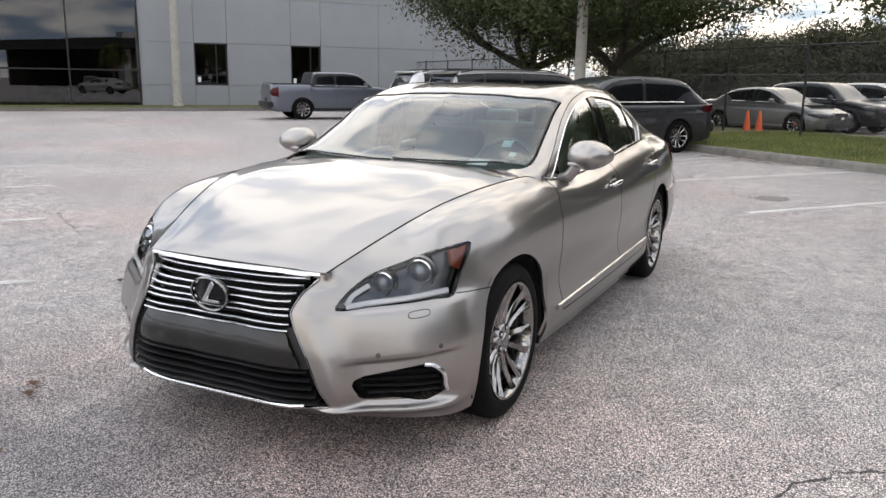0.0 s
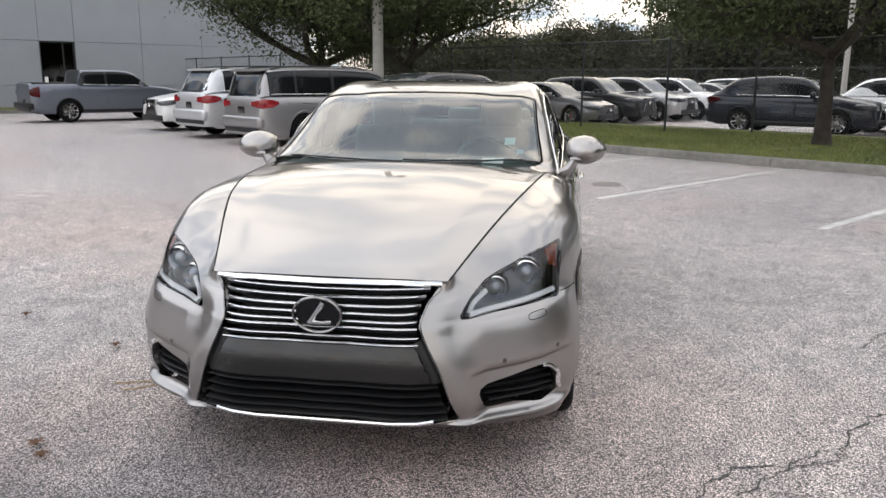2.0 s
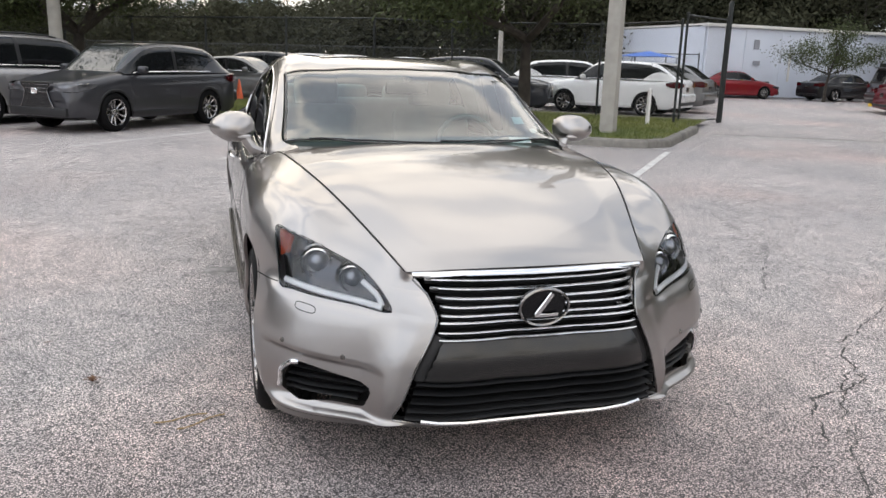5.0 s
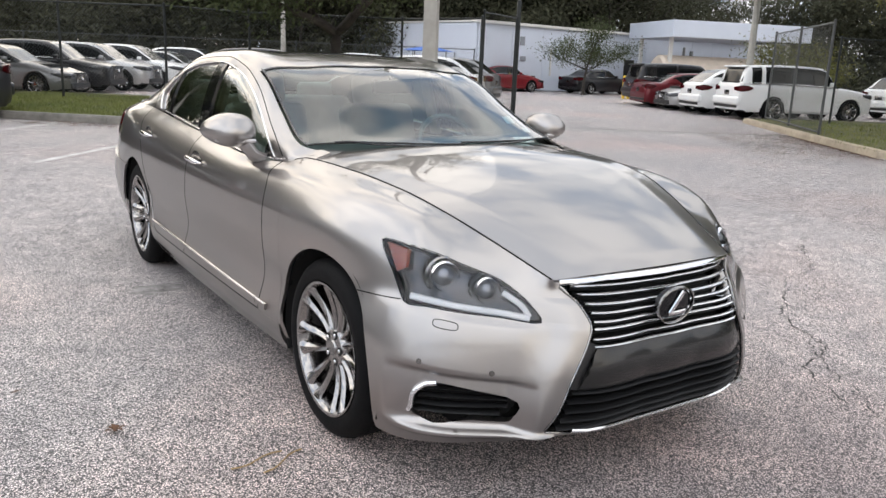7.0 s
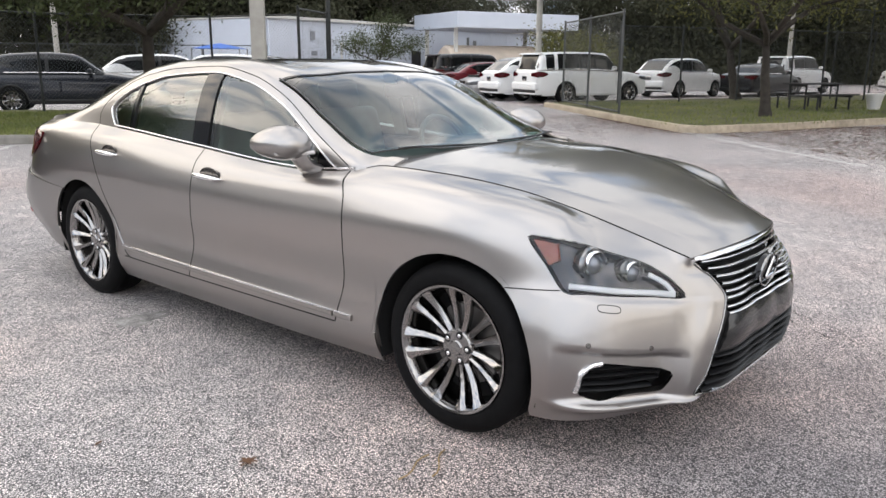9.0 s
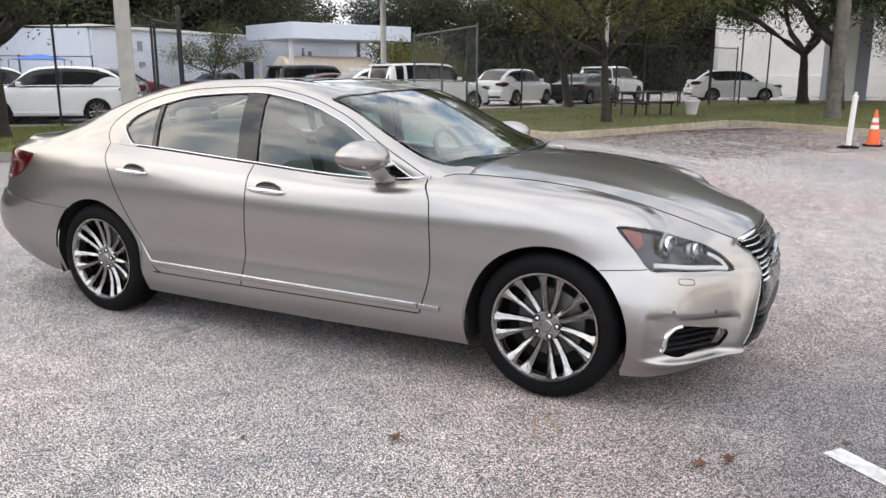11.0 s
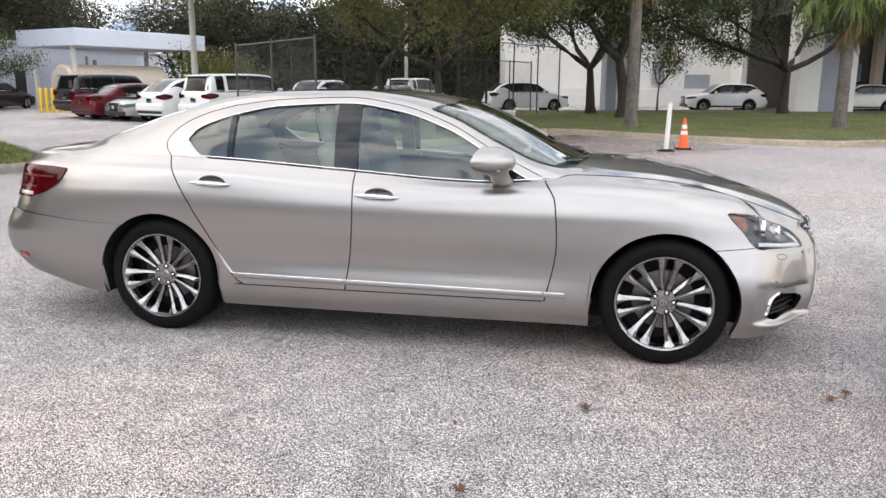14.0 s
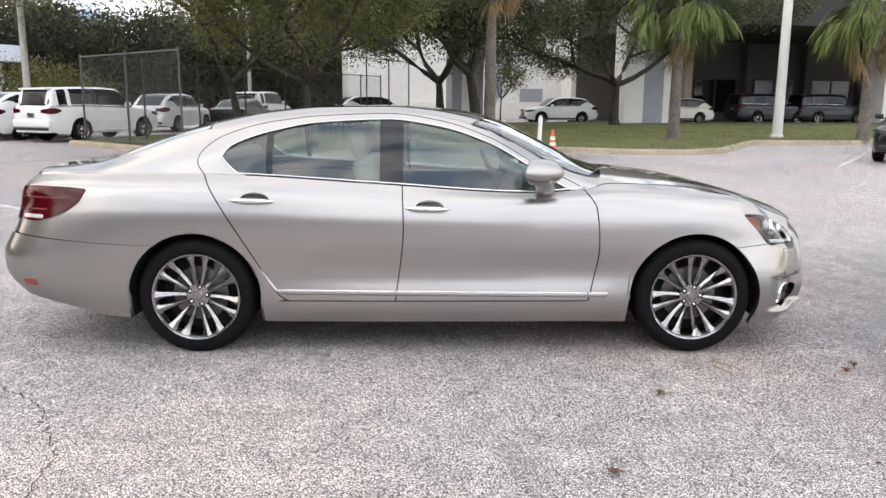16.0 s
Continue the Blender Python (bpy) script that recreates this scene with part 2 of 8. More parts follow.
M["white_lens"] = mat("white_lens", (0.55, 0.52, 0.51), 0.15, coat=1.0)
M["seat"] = mat("cream_leather", (0.55, 0.50, 0.44), 0.5, vary=0.15, scale=15, bump=0.1, bscale=200)
M["cabin"] = mat("grey_cabin_trim", (0.17, 0.165, 0.155), 0.6, vary=0.2, scale=12)
M["paper"] = mat("white_paper", (0.82, 0.82, 0.80), 0.6, vary=0.05, scale=20)
M["line"] = mat("road_paint", (0.74, 0.73, 0.70), 0.7, vary=0.45, scale=28, dark=(0.36, 0.35, 0.34), bump=0.3, bscale=120)
M["kerb"] = mat("kerb_concrete", (0.25, 0.235, 0.21), 0.85, vary=0.5, scale=9, bump=0.4, bscale=70, rand=0.15)
M["kerb_tan"] = mat("stained_kerb_concrete", (0.47, 0.39, 0.29), 0.85, vary=0.4, scale=9, bump=0.4, bscale=70)
M["soil"] = mat("lawn_soil", (0.13, 0.13, 0.045), 0.95, vary=0.55, scale=6, dark=(0.06, 0.055, 0.03), bump=0.8, bscale=40)
M["grass"] = mat("grass_blades", (0.22, 0.235, 0.062), 0.7, vary=0.6, scale=3.0, dark=(0.10, 0.135, 0.032))
M["concrete"] = mat("pole_concrete", (0.42, 0.40, 0.36), 0.85, vary=0.25, scale=5, bump=0.3, bscale=60)
M["panel"] = mat("grey_metal_panel", (0.30, 0.315, 0.335), 0.55, vary=0.12, scale=0.8, rand=0.1)
M["stucco"] = mat("white_stucco", (0.72, 0.70, 0.66), 0.85, vary=0.12, scale=1.5, bump=0.2, bscale=40)
M["stucco_grey"] = mat("grey_stucco", (0.30, 0.31, 0.34), 0.85, vary=0.15, scale=1.5, bump=0.2, bscale=40)
# stucco and floor beneath the canopy, its shade put into their colour
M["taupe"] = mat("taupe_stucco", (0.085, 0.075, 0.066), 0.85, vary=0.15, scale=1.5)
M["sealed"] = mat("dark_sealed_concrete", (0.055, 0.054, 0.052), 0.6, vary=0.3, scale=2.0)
M["stucco_beige"] = mat("beige_stucco", (0.60, 0.52, 0.42), 0.85, vary=0.12, scale=1.5)
M["metal_white"] = mat("white_metal_siding", (0.66, 0.70, 0.78), 0.5, vary=0.08, scale=1.0)
M["fence"] = mat("dark_fence_pipe", (0.030, 0.034, 0.034), 0.5, 0.3, vary=0.3, scale=8)
M["wire"] = mat("galvanised_wire", (0.10, 0.105, 0.105), 0.5, 0.5, vary=0.2, scale=8)
M["galv"] = mat("galvanised_pipe", (0.26, 0.27, 0.27), 0.45, 0.6, vary=0.25, scale=8)
M["bark"] = mat("oak_bark", (0.062, 0.052, 0.043), 0.95, vary=0.6, scale=7, bump=1.0, bscale=22)
M["palm_bark"] = mat("palm_bark", (0.20, 0.175, 0.15), 0.95, vary=0.5, scale=9, bump=1.0, bscale=18)
M["leaf"] = mat("oak_leaves", (0.100, 0.118, 0.052), 0.6, vary=0.6, scale=1.6, dark=(0.038, 0.050, 0.022), spec=0.15)
M["leaf_dark"] = mat("woodland_leaves", (0.072, 0.072, 0.043), 0.75, vary=0.6, scale=0.35, dark=(0.028, 0.031, 0.019), spec=0.15)
M["leaf_mid"] = mat("olive_leaves", (0.19, 0.185, 0.065), 0.6, vary=0.6, scale=1.6, dark=(0.045, 0.055, 0.020), spec=0.15)
M["leaf_yellow"] = mat("yellow_green_leaves", (0.20, 0.19, 0.055), 0.6, vary=0.5, scale=1.6, dark=(0.09, 0.10, 0.03), spec=0.15)
M["palm_leaf"] = mat("palm_fronds", (0.16, 0.19, 0.055), 0.6, vary=0.5, scale=2.0, dark=(0.07, 0.10, 0.03), spec=0.15)
M["palm_dry"] = mat("dry_palm_fronds", (0.38, 0.26, 0.12), 0.8, vary=0.4, scale=4.0)
M["orange"] = mat("orange_cone_plastic", (0.85, 0.13, 0.025), 0.45, vary=0.2, scale=6)
M["cone_white"] = mat("reflective_collar", (0.80, 0.78, 0.76), 0.4, vary=0.1, scale=10)
M["yellow"] = mat("yellow_bollard_paint", (0.72, 0.47, 0.03), 0.5, vary=0.2, scale=6)
M["tank"] = mat("cream_tank_paint", (0.66, 0.56, 0.46), 0.5, vary=0.2, scale=2.5)
M["maroon"] = mat("maroon_tank_paint", (0.22, 0.06, 0.065), 0.5, vary=0.25, scale=2.5)
M["blue"] = mat("blue_canopy_cloth", (0.05, 0.16, 0.55), 0.6, vary=0.2, scale=4)
M["table"] = mat("dark_coated_table", (0.02, 0.02, 0.022), 0.5, vary=0.3, scale=10)
M["dead_leaf"] = mat("dead_leaves", (0.15, 0.078, 0.044), 0.9, vary=0.6, scale=20)
M["crack"] = mat("crack_filler", (0.07, 0.068, 0.065), 0.95)
M["manhole"] = mat("manhole_iron", (0.25, 0.23, 0.21), 0.7, 0.2, vary=0.4, scale=20, bump=0.5, bscale=80)
M["glazing"] = glass_mat("shop_glazing", (0.22, 0.22, 0.22), gain=3.0)

# ---- mesh helpers ----


def link_mesh(name, verts, faces, material, parent=None, smooth=True, label=""):
    me = bpy.data.meshes.new(name)
    me.from_pydata([tuple(map(float, v)) for v in verts], [], [tuple(map(int, f)) for f in faces])
    me.validate()
    if smooth:
        me.shade_smooth()
    for m in (material if isinstance(material, (list, tuple)) else (material,)):
        me.materials.append(m)
    ob = new(name, me)
    if parent:
        ob.parent = parent
    if label:
        ob["label"] = label
    return ob


def part(name, bm, material, parent=None, label="", smooth=True):
    """Links a bmesh as one mesh object under a thing or a part."""
    me = bpy.data.meshes.new(name)
    bm.to_mesh(me)
    bm.free()
    if smooth:
        me.shade_smooth()
        me.set_sharp_from_angle(angle=radians(38))
    me.materials.append(material)
    ob = new(name, me)
    if parent:
        ob.parent = parent
    if label:
        ob["label"] = label
    return ob


def empty(name, m=None):
    ob = new(name)
    ob.empty_display_size = 0.2
    if m is not None:
        ob.matrix_world = m
    return ob


def box(bm, size, m=None, bevel=0.0, seg=2):
    r = bmesh.ops.create_cube(bm, size=1.0)
    bmesh.ops.scale(bm, vec=size, verts=r["verts"])
    if bevel:
        edges = list({e for v in r["verts"] for e in v.link_edges})
        rr = bmesh.ops.bevel(bm, geom=edges, offset=bevel, segments=seg, affect="EDGES", profile=0.6)
        vs = list({v for f in rr["faces"] for v in f.verts} | {v for v in r["verts"] if v.is_valid})
    else:
        vs = r["verts"]
    if m is not None:
        bmesh.ops.transform(bm, matrix=m, verts=vs)
    return vs


def cyl(bm, p, q, r0, r1=None, seg=12, caps=True):
    p, q = Vector(p), Vector(q)
    d = q - p
    rot = d.to_track_quat("Z", "Y").to_matrix().to_4x4()
    r = bmesh.ops.create_cone(bm, cap_ends=caps, segments=seg, radius1=r0, radius2=r0 if r1 is None else r1, depth=d.length)
    bmesh.ops.transform(bm, matrix=Matrix.Translation((p + q) / 2) @ rot, verts=r["verts"])
    return r["verts"]


def lathe(bm, prof, m=None, seg=40, closed=False):
    """Turns a profile of (radius, height) about z."""
    rings = []
    for r, z in prof:
        rings.append([bm.verts.new((r * math.cos(2 * math.pi * k / seg), r * math.sin(2 * math.pi * k / seg), z)) for k in range(seg)])
    n = len(rings)
    for i in range(n if closed else n - 1):
        a, b = rings[i], rings[(i + 1) % n]
        for k in range(seg):
            bm.faces.new((a[k], a[(k + 1) % seg], b[(k + 1) % seg], b[k]))
    vs = [v for ring in rings for v in ring]
    if m is not None:
        bmesh.ops.transform(bm, matrix=m, verts=vs)
    return vs


def sweep(bm, pts, ru, rv=None, seg=6, closed=False, ups=None):
    """A tube of oval section along points; ru across, rv along the up vector."""
    rv = ru if rv is None else rv
    pts = [Vector(p) for p in pts]
    n = len(pts)
    rings = []
    for i, p in enumerate(pts):
        a = pts[(i - 1) % n] if closed or i else p
        b = pts[(i + 1) % n] if closed or i < n - 1 else p
        t = (b - a).normalized()
        up = Vector(ups[i]) if ups is not None else (Vector((0, 0, 1)) if abs(t.z) < 0.95 else Vector((0, 1, 0)))
        side = t.cross(up).normalized()
        up = side.cross(t).normalized()
        rings.append([bm.verts.new(p + side * ru * math.cos(2 * math.pi * k / seg) + up * rv * math.sin(2 * math.pi * k / seg)) for k in range(seg)])
    for i in range(n if closed else n - 1):
        a, b = rings[i], rings[(i + 1) % n]
        for k in range(seg):
            bm.faces.new((a[k], b[k], b[(k + 1) % seg], a[(k + 1) % seg]))
    if not closed:
        bm.faces.new(rings[0])
        bm.faces.new(rings[-1][::-1])
    return rings


def pchip(xs, ys, x):
    """Smooth curve through knots with no overshoot."""
    xs, ys, x = np.asarray(xs, float), np.asarray(ys, float), np.asarray(x, float)
    h, d = np.diff(xs), np.diff(ys) / np.diff(xs)
    m = np.zeros(len(xs))
    for i in range(1, len(xs) - 1):
        if d[i - 1] * d[i] > 0:
            w1, w2 = 2 * h[i] + h[i - 1], h[i] + 2 * h[i - 1]
            m[i] = (w1 + w2) / (w1 / d[i - 1] + w2 / d[i])
    m[0], m[-1] = d[0], d[-1]
    k = np.clip(np.searchsorted(xs, x) - 1, 0, len(xs) - 2)
    t = np.clip((x - xs[k]) / h[k], 0, 1)
    return ((1 + 2 * t) * (1 - t) ** 2 * ys[k] + t * (1 - t) ** 2 * h[k] * m[k] + t * t * (3 - 2 * t) * ys[k + 1] + t * t * (t - 1) * h[k] * m[k + 1])


def bezier_rows(ctrl, v):
    """Catmull-Rom through control points ctrl (levels, n, 3) at level positions v (n or scalar)."""
    L = len(ctrl)
    n = ctrl.shape[1]
    v = np.broadcast_to(np.asarray(v, float), (n,))
    k = np.clip(np.floor(v).astype(int), 0, L - 2)
    t = (v - k)[:, None]
    idx = np.arange(n)
    p1, p2 = ctrl[k, idx], ctrl[k + 1, idx]
    p0 = np.where((k > 0)[:, None], ctrl[np.maximum(k - 1, 0), idx], 2 * p1 - p2)
    p3 = np.where((k < L - 2)[:, None], ctrl[np.minimum(k + 2, L - 1), idx], 2 * p2 - p1)
    d1 = np.linalg.norm(p2 - p1, axis=1)[:, None] + 1e-9
    d0 = np.linalg.norm(p1 - p0, axis=1)[:, None] + 1e-9
    d2 = np.linalg.norm(p3 - p2, axis=1)[:, None] + 1e-9
    m1 = ((p2 - p1) / d1 * d0 + (p1 - p0) / d0 * d1) / (d0 + d1) * d1
    m2 = ((p3 - p2) / d2 * d1 + (p2 - p1) / d1 * d2) / (d1 + d2) * d1
    return (2 * t ** 3 - 3 * t ** 2 + 1) * p1 + (t ** 3 - 2 * t ** 2 + t) * m1 + (-2 * t ** 3 + 3 * t ** 2) * p2 + (t ** 3 - t ** 2) * m2

# ---- ground ----
# lot grid: a runs along the kerb, s into the parking bays
E1, E2 = Vector((0.626, 0.780, 0)), Vector((0.780, -0.626, 0))
GRID = math.degrees(math.atan2(-0.626, 0.780))


def at(a, s, z=0.0):
    return E2 * a + E1 * s + Vector((0, 0, z))


bm = bmesh.new()
bmesh.ops.create_grid(bm, x_segments=1, y_segments=1, size=700.0)
tagged(part("ground", bm, M["asphalt"], None, smooth=False), "worn pale grey asphalt car park with fine cracks", "ground", kind="structure")


def flat_strip(name, pts, width, material, z=0.004, jitter=0.0, label="", category="", kind="", wob=None, group=""):
    """A painted or filled band along points of the ground."""
    rnd = random.Random(len(pts) * 7 + int(abs(pts[0][0]) * 100))
    v, f = [], []
    n = len(pts)
    for i, p in enumerate(pts):
        a, b = Vector(pts[max(i - 1, 0)][:2]), Vector(pts[min(i + 1, n - 1)][:2])
        d = (b - a).normalized()
        nrm = Vector((-d.y, d.x))
        w = width * (1 + jitter * rnd.uniform(-1, 1)) / 2
        for k in (-1, 1):
            q = Vector(p[:2]) + nrm * w * k
            v.append((q.x, q.y, z))
    for i in range(n - 1):
        f.append((2 * i, 2 * i + 2, 2 * i + 3, 2 * i + 1))
    ob = link_mesh(name, v, f, material, None, False)
    return tagged(ob, label, category, group, kind)


def bay_line(a, s0, s1, a1=None):
    pts = [at(a + ((a1 - a) * k / 14 if a1 is not None else 0), s0 + (s1 - s0) * k / 14) for k in range(15)]
    flat_strip("parking_line", pts, 0.105, M["line"], 0.004, 0.06, "worn white painted parking bay line on asphalt", "parking line", "structure", group="bay lines")


for a in (0.5, -2.3, -5.12, -7.95, -11.4, -14.4, -17.4, -20.6, -23.6):
    bay_line(a, 4.85, 10.2)
for k in range(9):
    bay_line(1.04 - 2.84 * k, -2.65, -8.0)
bay_line(7.8, 5.4, 10.3)
bay_line(11.2, 5.9, 10.6)
bay_line(16.4, 0.7, 0.9, 20.0)
# gate threshold: dark steel channel and a pale line
flat_strip("gate_threshold", [at(0.9 + 0.5 * k, 14.75 + 0.075 * k) for k in range(15)], 0.12, M["line"], 0.004, 0.05, "pale line painted beside the gate channel", "road line", "structure")
flat_strip("gate_channel", [at(0.9 + 0.5 * k, 15.0 + 0.075 * k) for k in range(15)], 0.22, M["manhole"], 0.005, 0.0, "rusty steel gate channel across the drive", "gate channel", "structure")


def crack(pts, seed, width=0.011):
    rnd = random.Random(seed)
    out = []
    for i in range(len(pts) - 1):
        a, b = Vector(pts[i]), Vector(pts[i + 1])
        n = max(3, int((b - a).length / 0.035))
        for k in range(n):
            out.append(a.lerp(b, k / n) + Vector((rnd.gauss(0, 0.012), rnd.gauss(0, 0.012))))
    flat_strip("crack", out, width, M["crack"], 0.0035, 0.7, "thin dark crack in the asphalt", "crack", "structure")


crack([(1.28, -2.36), (1.41, -2.15), (1.52, -1.99), (1.74, -1.94), (1.95, -1.84), (2.10, -1.56), (2.26, -1.36), (2.32, -1.34), (3.05, -0.88), (3.49, -0.82), (4.3, -0.2)], 1, 0.008)
crack([(1.91, -1.76), (1.74, -1.94), (1.39, -2.38), (0.9, -3.0), (0.2, -3.4)], 2, 0.006)
crack([(-1.73, 2.04), (-1.49, 2.36), (-1.11, 3.07), (-0.77, 3.70), (-0.2, 4.3), (0.9, 4.7)], 3, 0.006)
crack([(-1.73, 2.04), (-2.3, 1.7), (-3.1, 1.55)], 4, 0.005)
crack([(2.5, -0.4), (3.4, 0.7), (3.9, 2.2), (5.2, 3.0), (6.4, 2.9)], 5, 0.007)
crack([(-6.5, 5.5), (-4.4, 4.9), (-2.9, 6.0), (-1.2, 5.6)], 6, 0.008)
crack([(-4.2, 0.4), (-5.4, 1.1), (-6.9, 0.8), (-8.4, 1.9)], 7, 0.008)
bm = bmesh.new()
c = at(-3.1, 6.1)
lathe(bm, [(0.0005, 0.006), (0.17, 0.006), (0.174, 0.002), (0.182, 0.002), (0.186, 0.007), (0.215, 0.006), (0.23, 0.0)], Matrix.Translation(c), 40)
tagged(part("manhole_cover", bm, M["manhole"]), "round cast iron manhole cover set in asphalt", "manhole cover")
# a pale worn patch beside the car
rnd = random.Random(11)
v = [(-1.0 + (0.17 + rnd.uniform(-0.05, 0.05)) * math.cos(t), 0.76 + (0.10 + rnd.uniform(-0.03, 0.03)) * math.sin(t), 0.003) for t in np.linspace(0, 2 * math.pi, 26, endpoint=False)]
M["pale"] = mat("pale_patch", (0.47, 0.445, 0.425), 0.9, vary=0.75, scale=110, bump=0.6, bscale=180)
tagged(link_mesh("worn_patch", v, [tuple(range(26))], M["pale"], None, False), "small pale scuffed patch on the asphalt", "patch", kind="structure")

# ---- kerbs and lawns ----


def kerb_run(pts, name="kerb", material=None, label="weathered grey concrete kerb"):
    """A run of kerb stones along ground points, each stone about two metres."""
    parent = empty(name)
    tagged(parent, label, "kerb", kind="structure")
    material = material or M["kerb"]
    for i in range(len(pts) - 1):
        a, b = Vector(pts[i]), Vector(pts[i + 1])
        n = max(1, round((b - a).length / 2.2))
        d = (b - a).normalized()
        side = Vector((-d.y, d.x, 0))
        for k in range(n):
            p, q = a.lerp(b, k / n) + d * 0.004, a.lerp(b, (k + 1) / n) - d * 0.004
            prof = [(0.0, 0.0), (0.015, 0.11), (0.035, 0.145), (0.07, 0.155), (0.17, 0.155), (0.17, 0.0)]
            v = [e + side * x + Vector((0, 0, z)) for e in (p, q) for x, z in prof]
            m = len(prof)
            f = [(j, j + 1, m + j + 1, m + j) for j in range(m - 1)] + [tuple(range(m - 1, -1, -1)), tuple(range(m, 2 * m))]
            link_mesh("kerb_stone", v, f, material, parent, False)
    return parent


def lawn(name, pts, blades, seed, zone=None):
    """A lawn behind its kerb: a soil sheet with blades of grass over it."""
    n = len(pts)
    v = [(p.x, p.y, 0.13) for p in pts]
    tagged(link_mesh(name, v, [tuple(range(n))], M["soil"], None, False), "patchy green lawn behind the kerb", "lawn", kind="structure")
    rng = np.random.default_rng(seed)
    zone = zone or pts
    poly = [(p.x, p.y) for p in zone]
    lo, hi = np.min(poly, 0), np.max(poly, 0)
    got = []
    while len(got) < blades:
        for q in rng.uniform(lo, hi, (2000, 2)):
            if inside_poly(q, poly):
                got.append(q)
    c = np.array(got[:blades])
    ang, h = rng.uniform(0, 6.28, blades), rng.uniform(0.035, 0.085, blades)
    w = rng.uniform(0.006, 0.014, blades)
    dx, dy = np.cos(ang) * w, np.sin(ang) * w
    lean = rng.normal(0, 0.03, (blades, 2))
    V = np.zeros((blades, 3, 3))
    V[:, 0] = np.stack([c[:, 0] - dx, c[:, 1] - dy, np.full(blades, 0.12)], 1)
    V[:, 1] = np.stack([c[:, 0] + dx, c[:, 1] + dy, np.full(blades, 0.12)], 1)
    V[:, 2] = np.stack([c[:, 0] + lean[:, 0], c[:, 1] + lean[:, 1], 0.13 + h], 1)
    tagged(link_mesh("grass", V.reshape(-1, 3), np.arange(blades * 3).reshape(-1, 3), M["grass"], None, False), "short green and yellowish grass blades", "grass", kind="stuff")


def inside_poly(p, poly):
    x, y, c = p[0], p[1], False
    for i in range(len(poly)):
        (x1, y1), (x2, y2) = poly[i], poly[i - 1]
        if (y1 > y) != (y2 > y) and x < (x2 - x1) * (y - y1) / (y2 - y1) + x1:
            c = not c
    return c


north = [at(-27, 10.4), at(-0.5, 10.4), at(0.1, 10.6), at(0.45, 11.2), at(0.6, 15.2)]
kerb_run(north)
lawn("lawn_north", [at(-27, 10.45), at(-0.5, 10.45), at(0.05, 10.65), at(0.4, 11.2), at(0.55, 18.6), at(-27, 18.6)], 42000, 3, [at(-13, 10.5), at(-0.4, 10.5), at(0.3, 11.2), at(0.5, 17.5), at(-13, 17.5)])
east = [at(8.0, 21.0), at(7.75, 13.0), at(7.8, 11.2), at(8.2, 10.75), at(10.5, 11.3), at(15.2, 12.95), at(15.5, 12.5), at(15.75, 8.4), at(16.3, 6.2), at(17.2, 4.8), at(18.8, 4.25), at(24.2, 5.0), at(26.6, 2.2), at(40, 0.5)]
kerb_run([at(7.95, 21.0), at(7.75, 13.0)], material=M["kerb_tan"], label="tan stained concrete kerb beside the drive")
kerb_run(east[1:], material=M["kerb_tan"], label="pale tan concrete kerb round the lawn")
lawn("lawn_east", [p + (Vector((0.6, 0.2, 0)).normalized() * 0.03) for p in east] + [at(70, 2), at(70, 10), at(34, 24), at(28, 27), at(9.2, 22.0)], 46000, 4, east[1:] + [at(40, 12), at(27, 22), at(9.2, 21.0)])
west = [at(-34.2, -40), at(-34.2, 12)]
kerb_run(west[::-1])
lawn("lawn_west", [at(-34.3, -40), at(-34.3, 12), at(-34.3, 26), at(-39, 26), at(-39, -40)], 9000, 5)
# ---- the silver saloon ----
# plan of the widest line, from the nose's middle round the right-hand side to the tail's middle
PX = [0, 0.25, 0.48, 0.645, 0.81, 0.905, 0.935, 0.938, 0.93, 0.93, 0.932, 0.935, 0.935, 0.935, 0.922, 0.875, 0.77, 0.49, 0]
PY = [-2.395, -2.378, -2.302, -2.205, -2.09, -1.935, -1.74, -1.5, -1.1, -0.82, -0.5, 0.4, 1.1, 1.5, 1.95, 2.36, 2.63, 2.755, 2.795]
PU = [0.0]
for _i in range(1, len(PX)):
    PU.append(PU[-1] + math.hypot(PX[_i] - PX[_i - 1], PY[_i] - PY[_i - 1]))
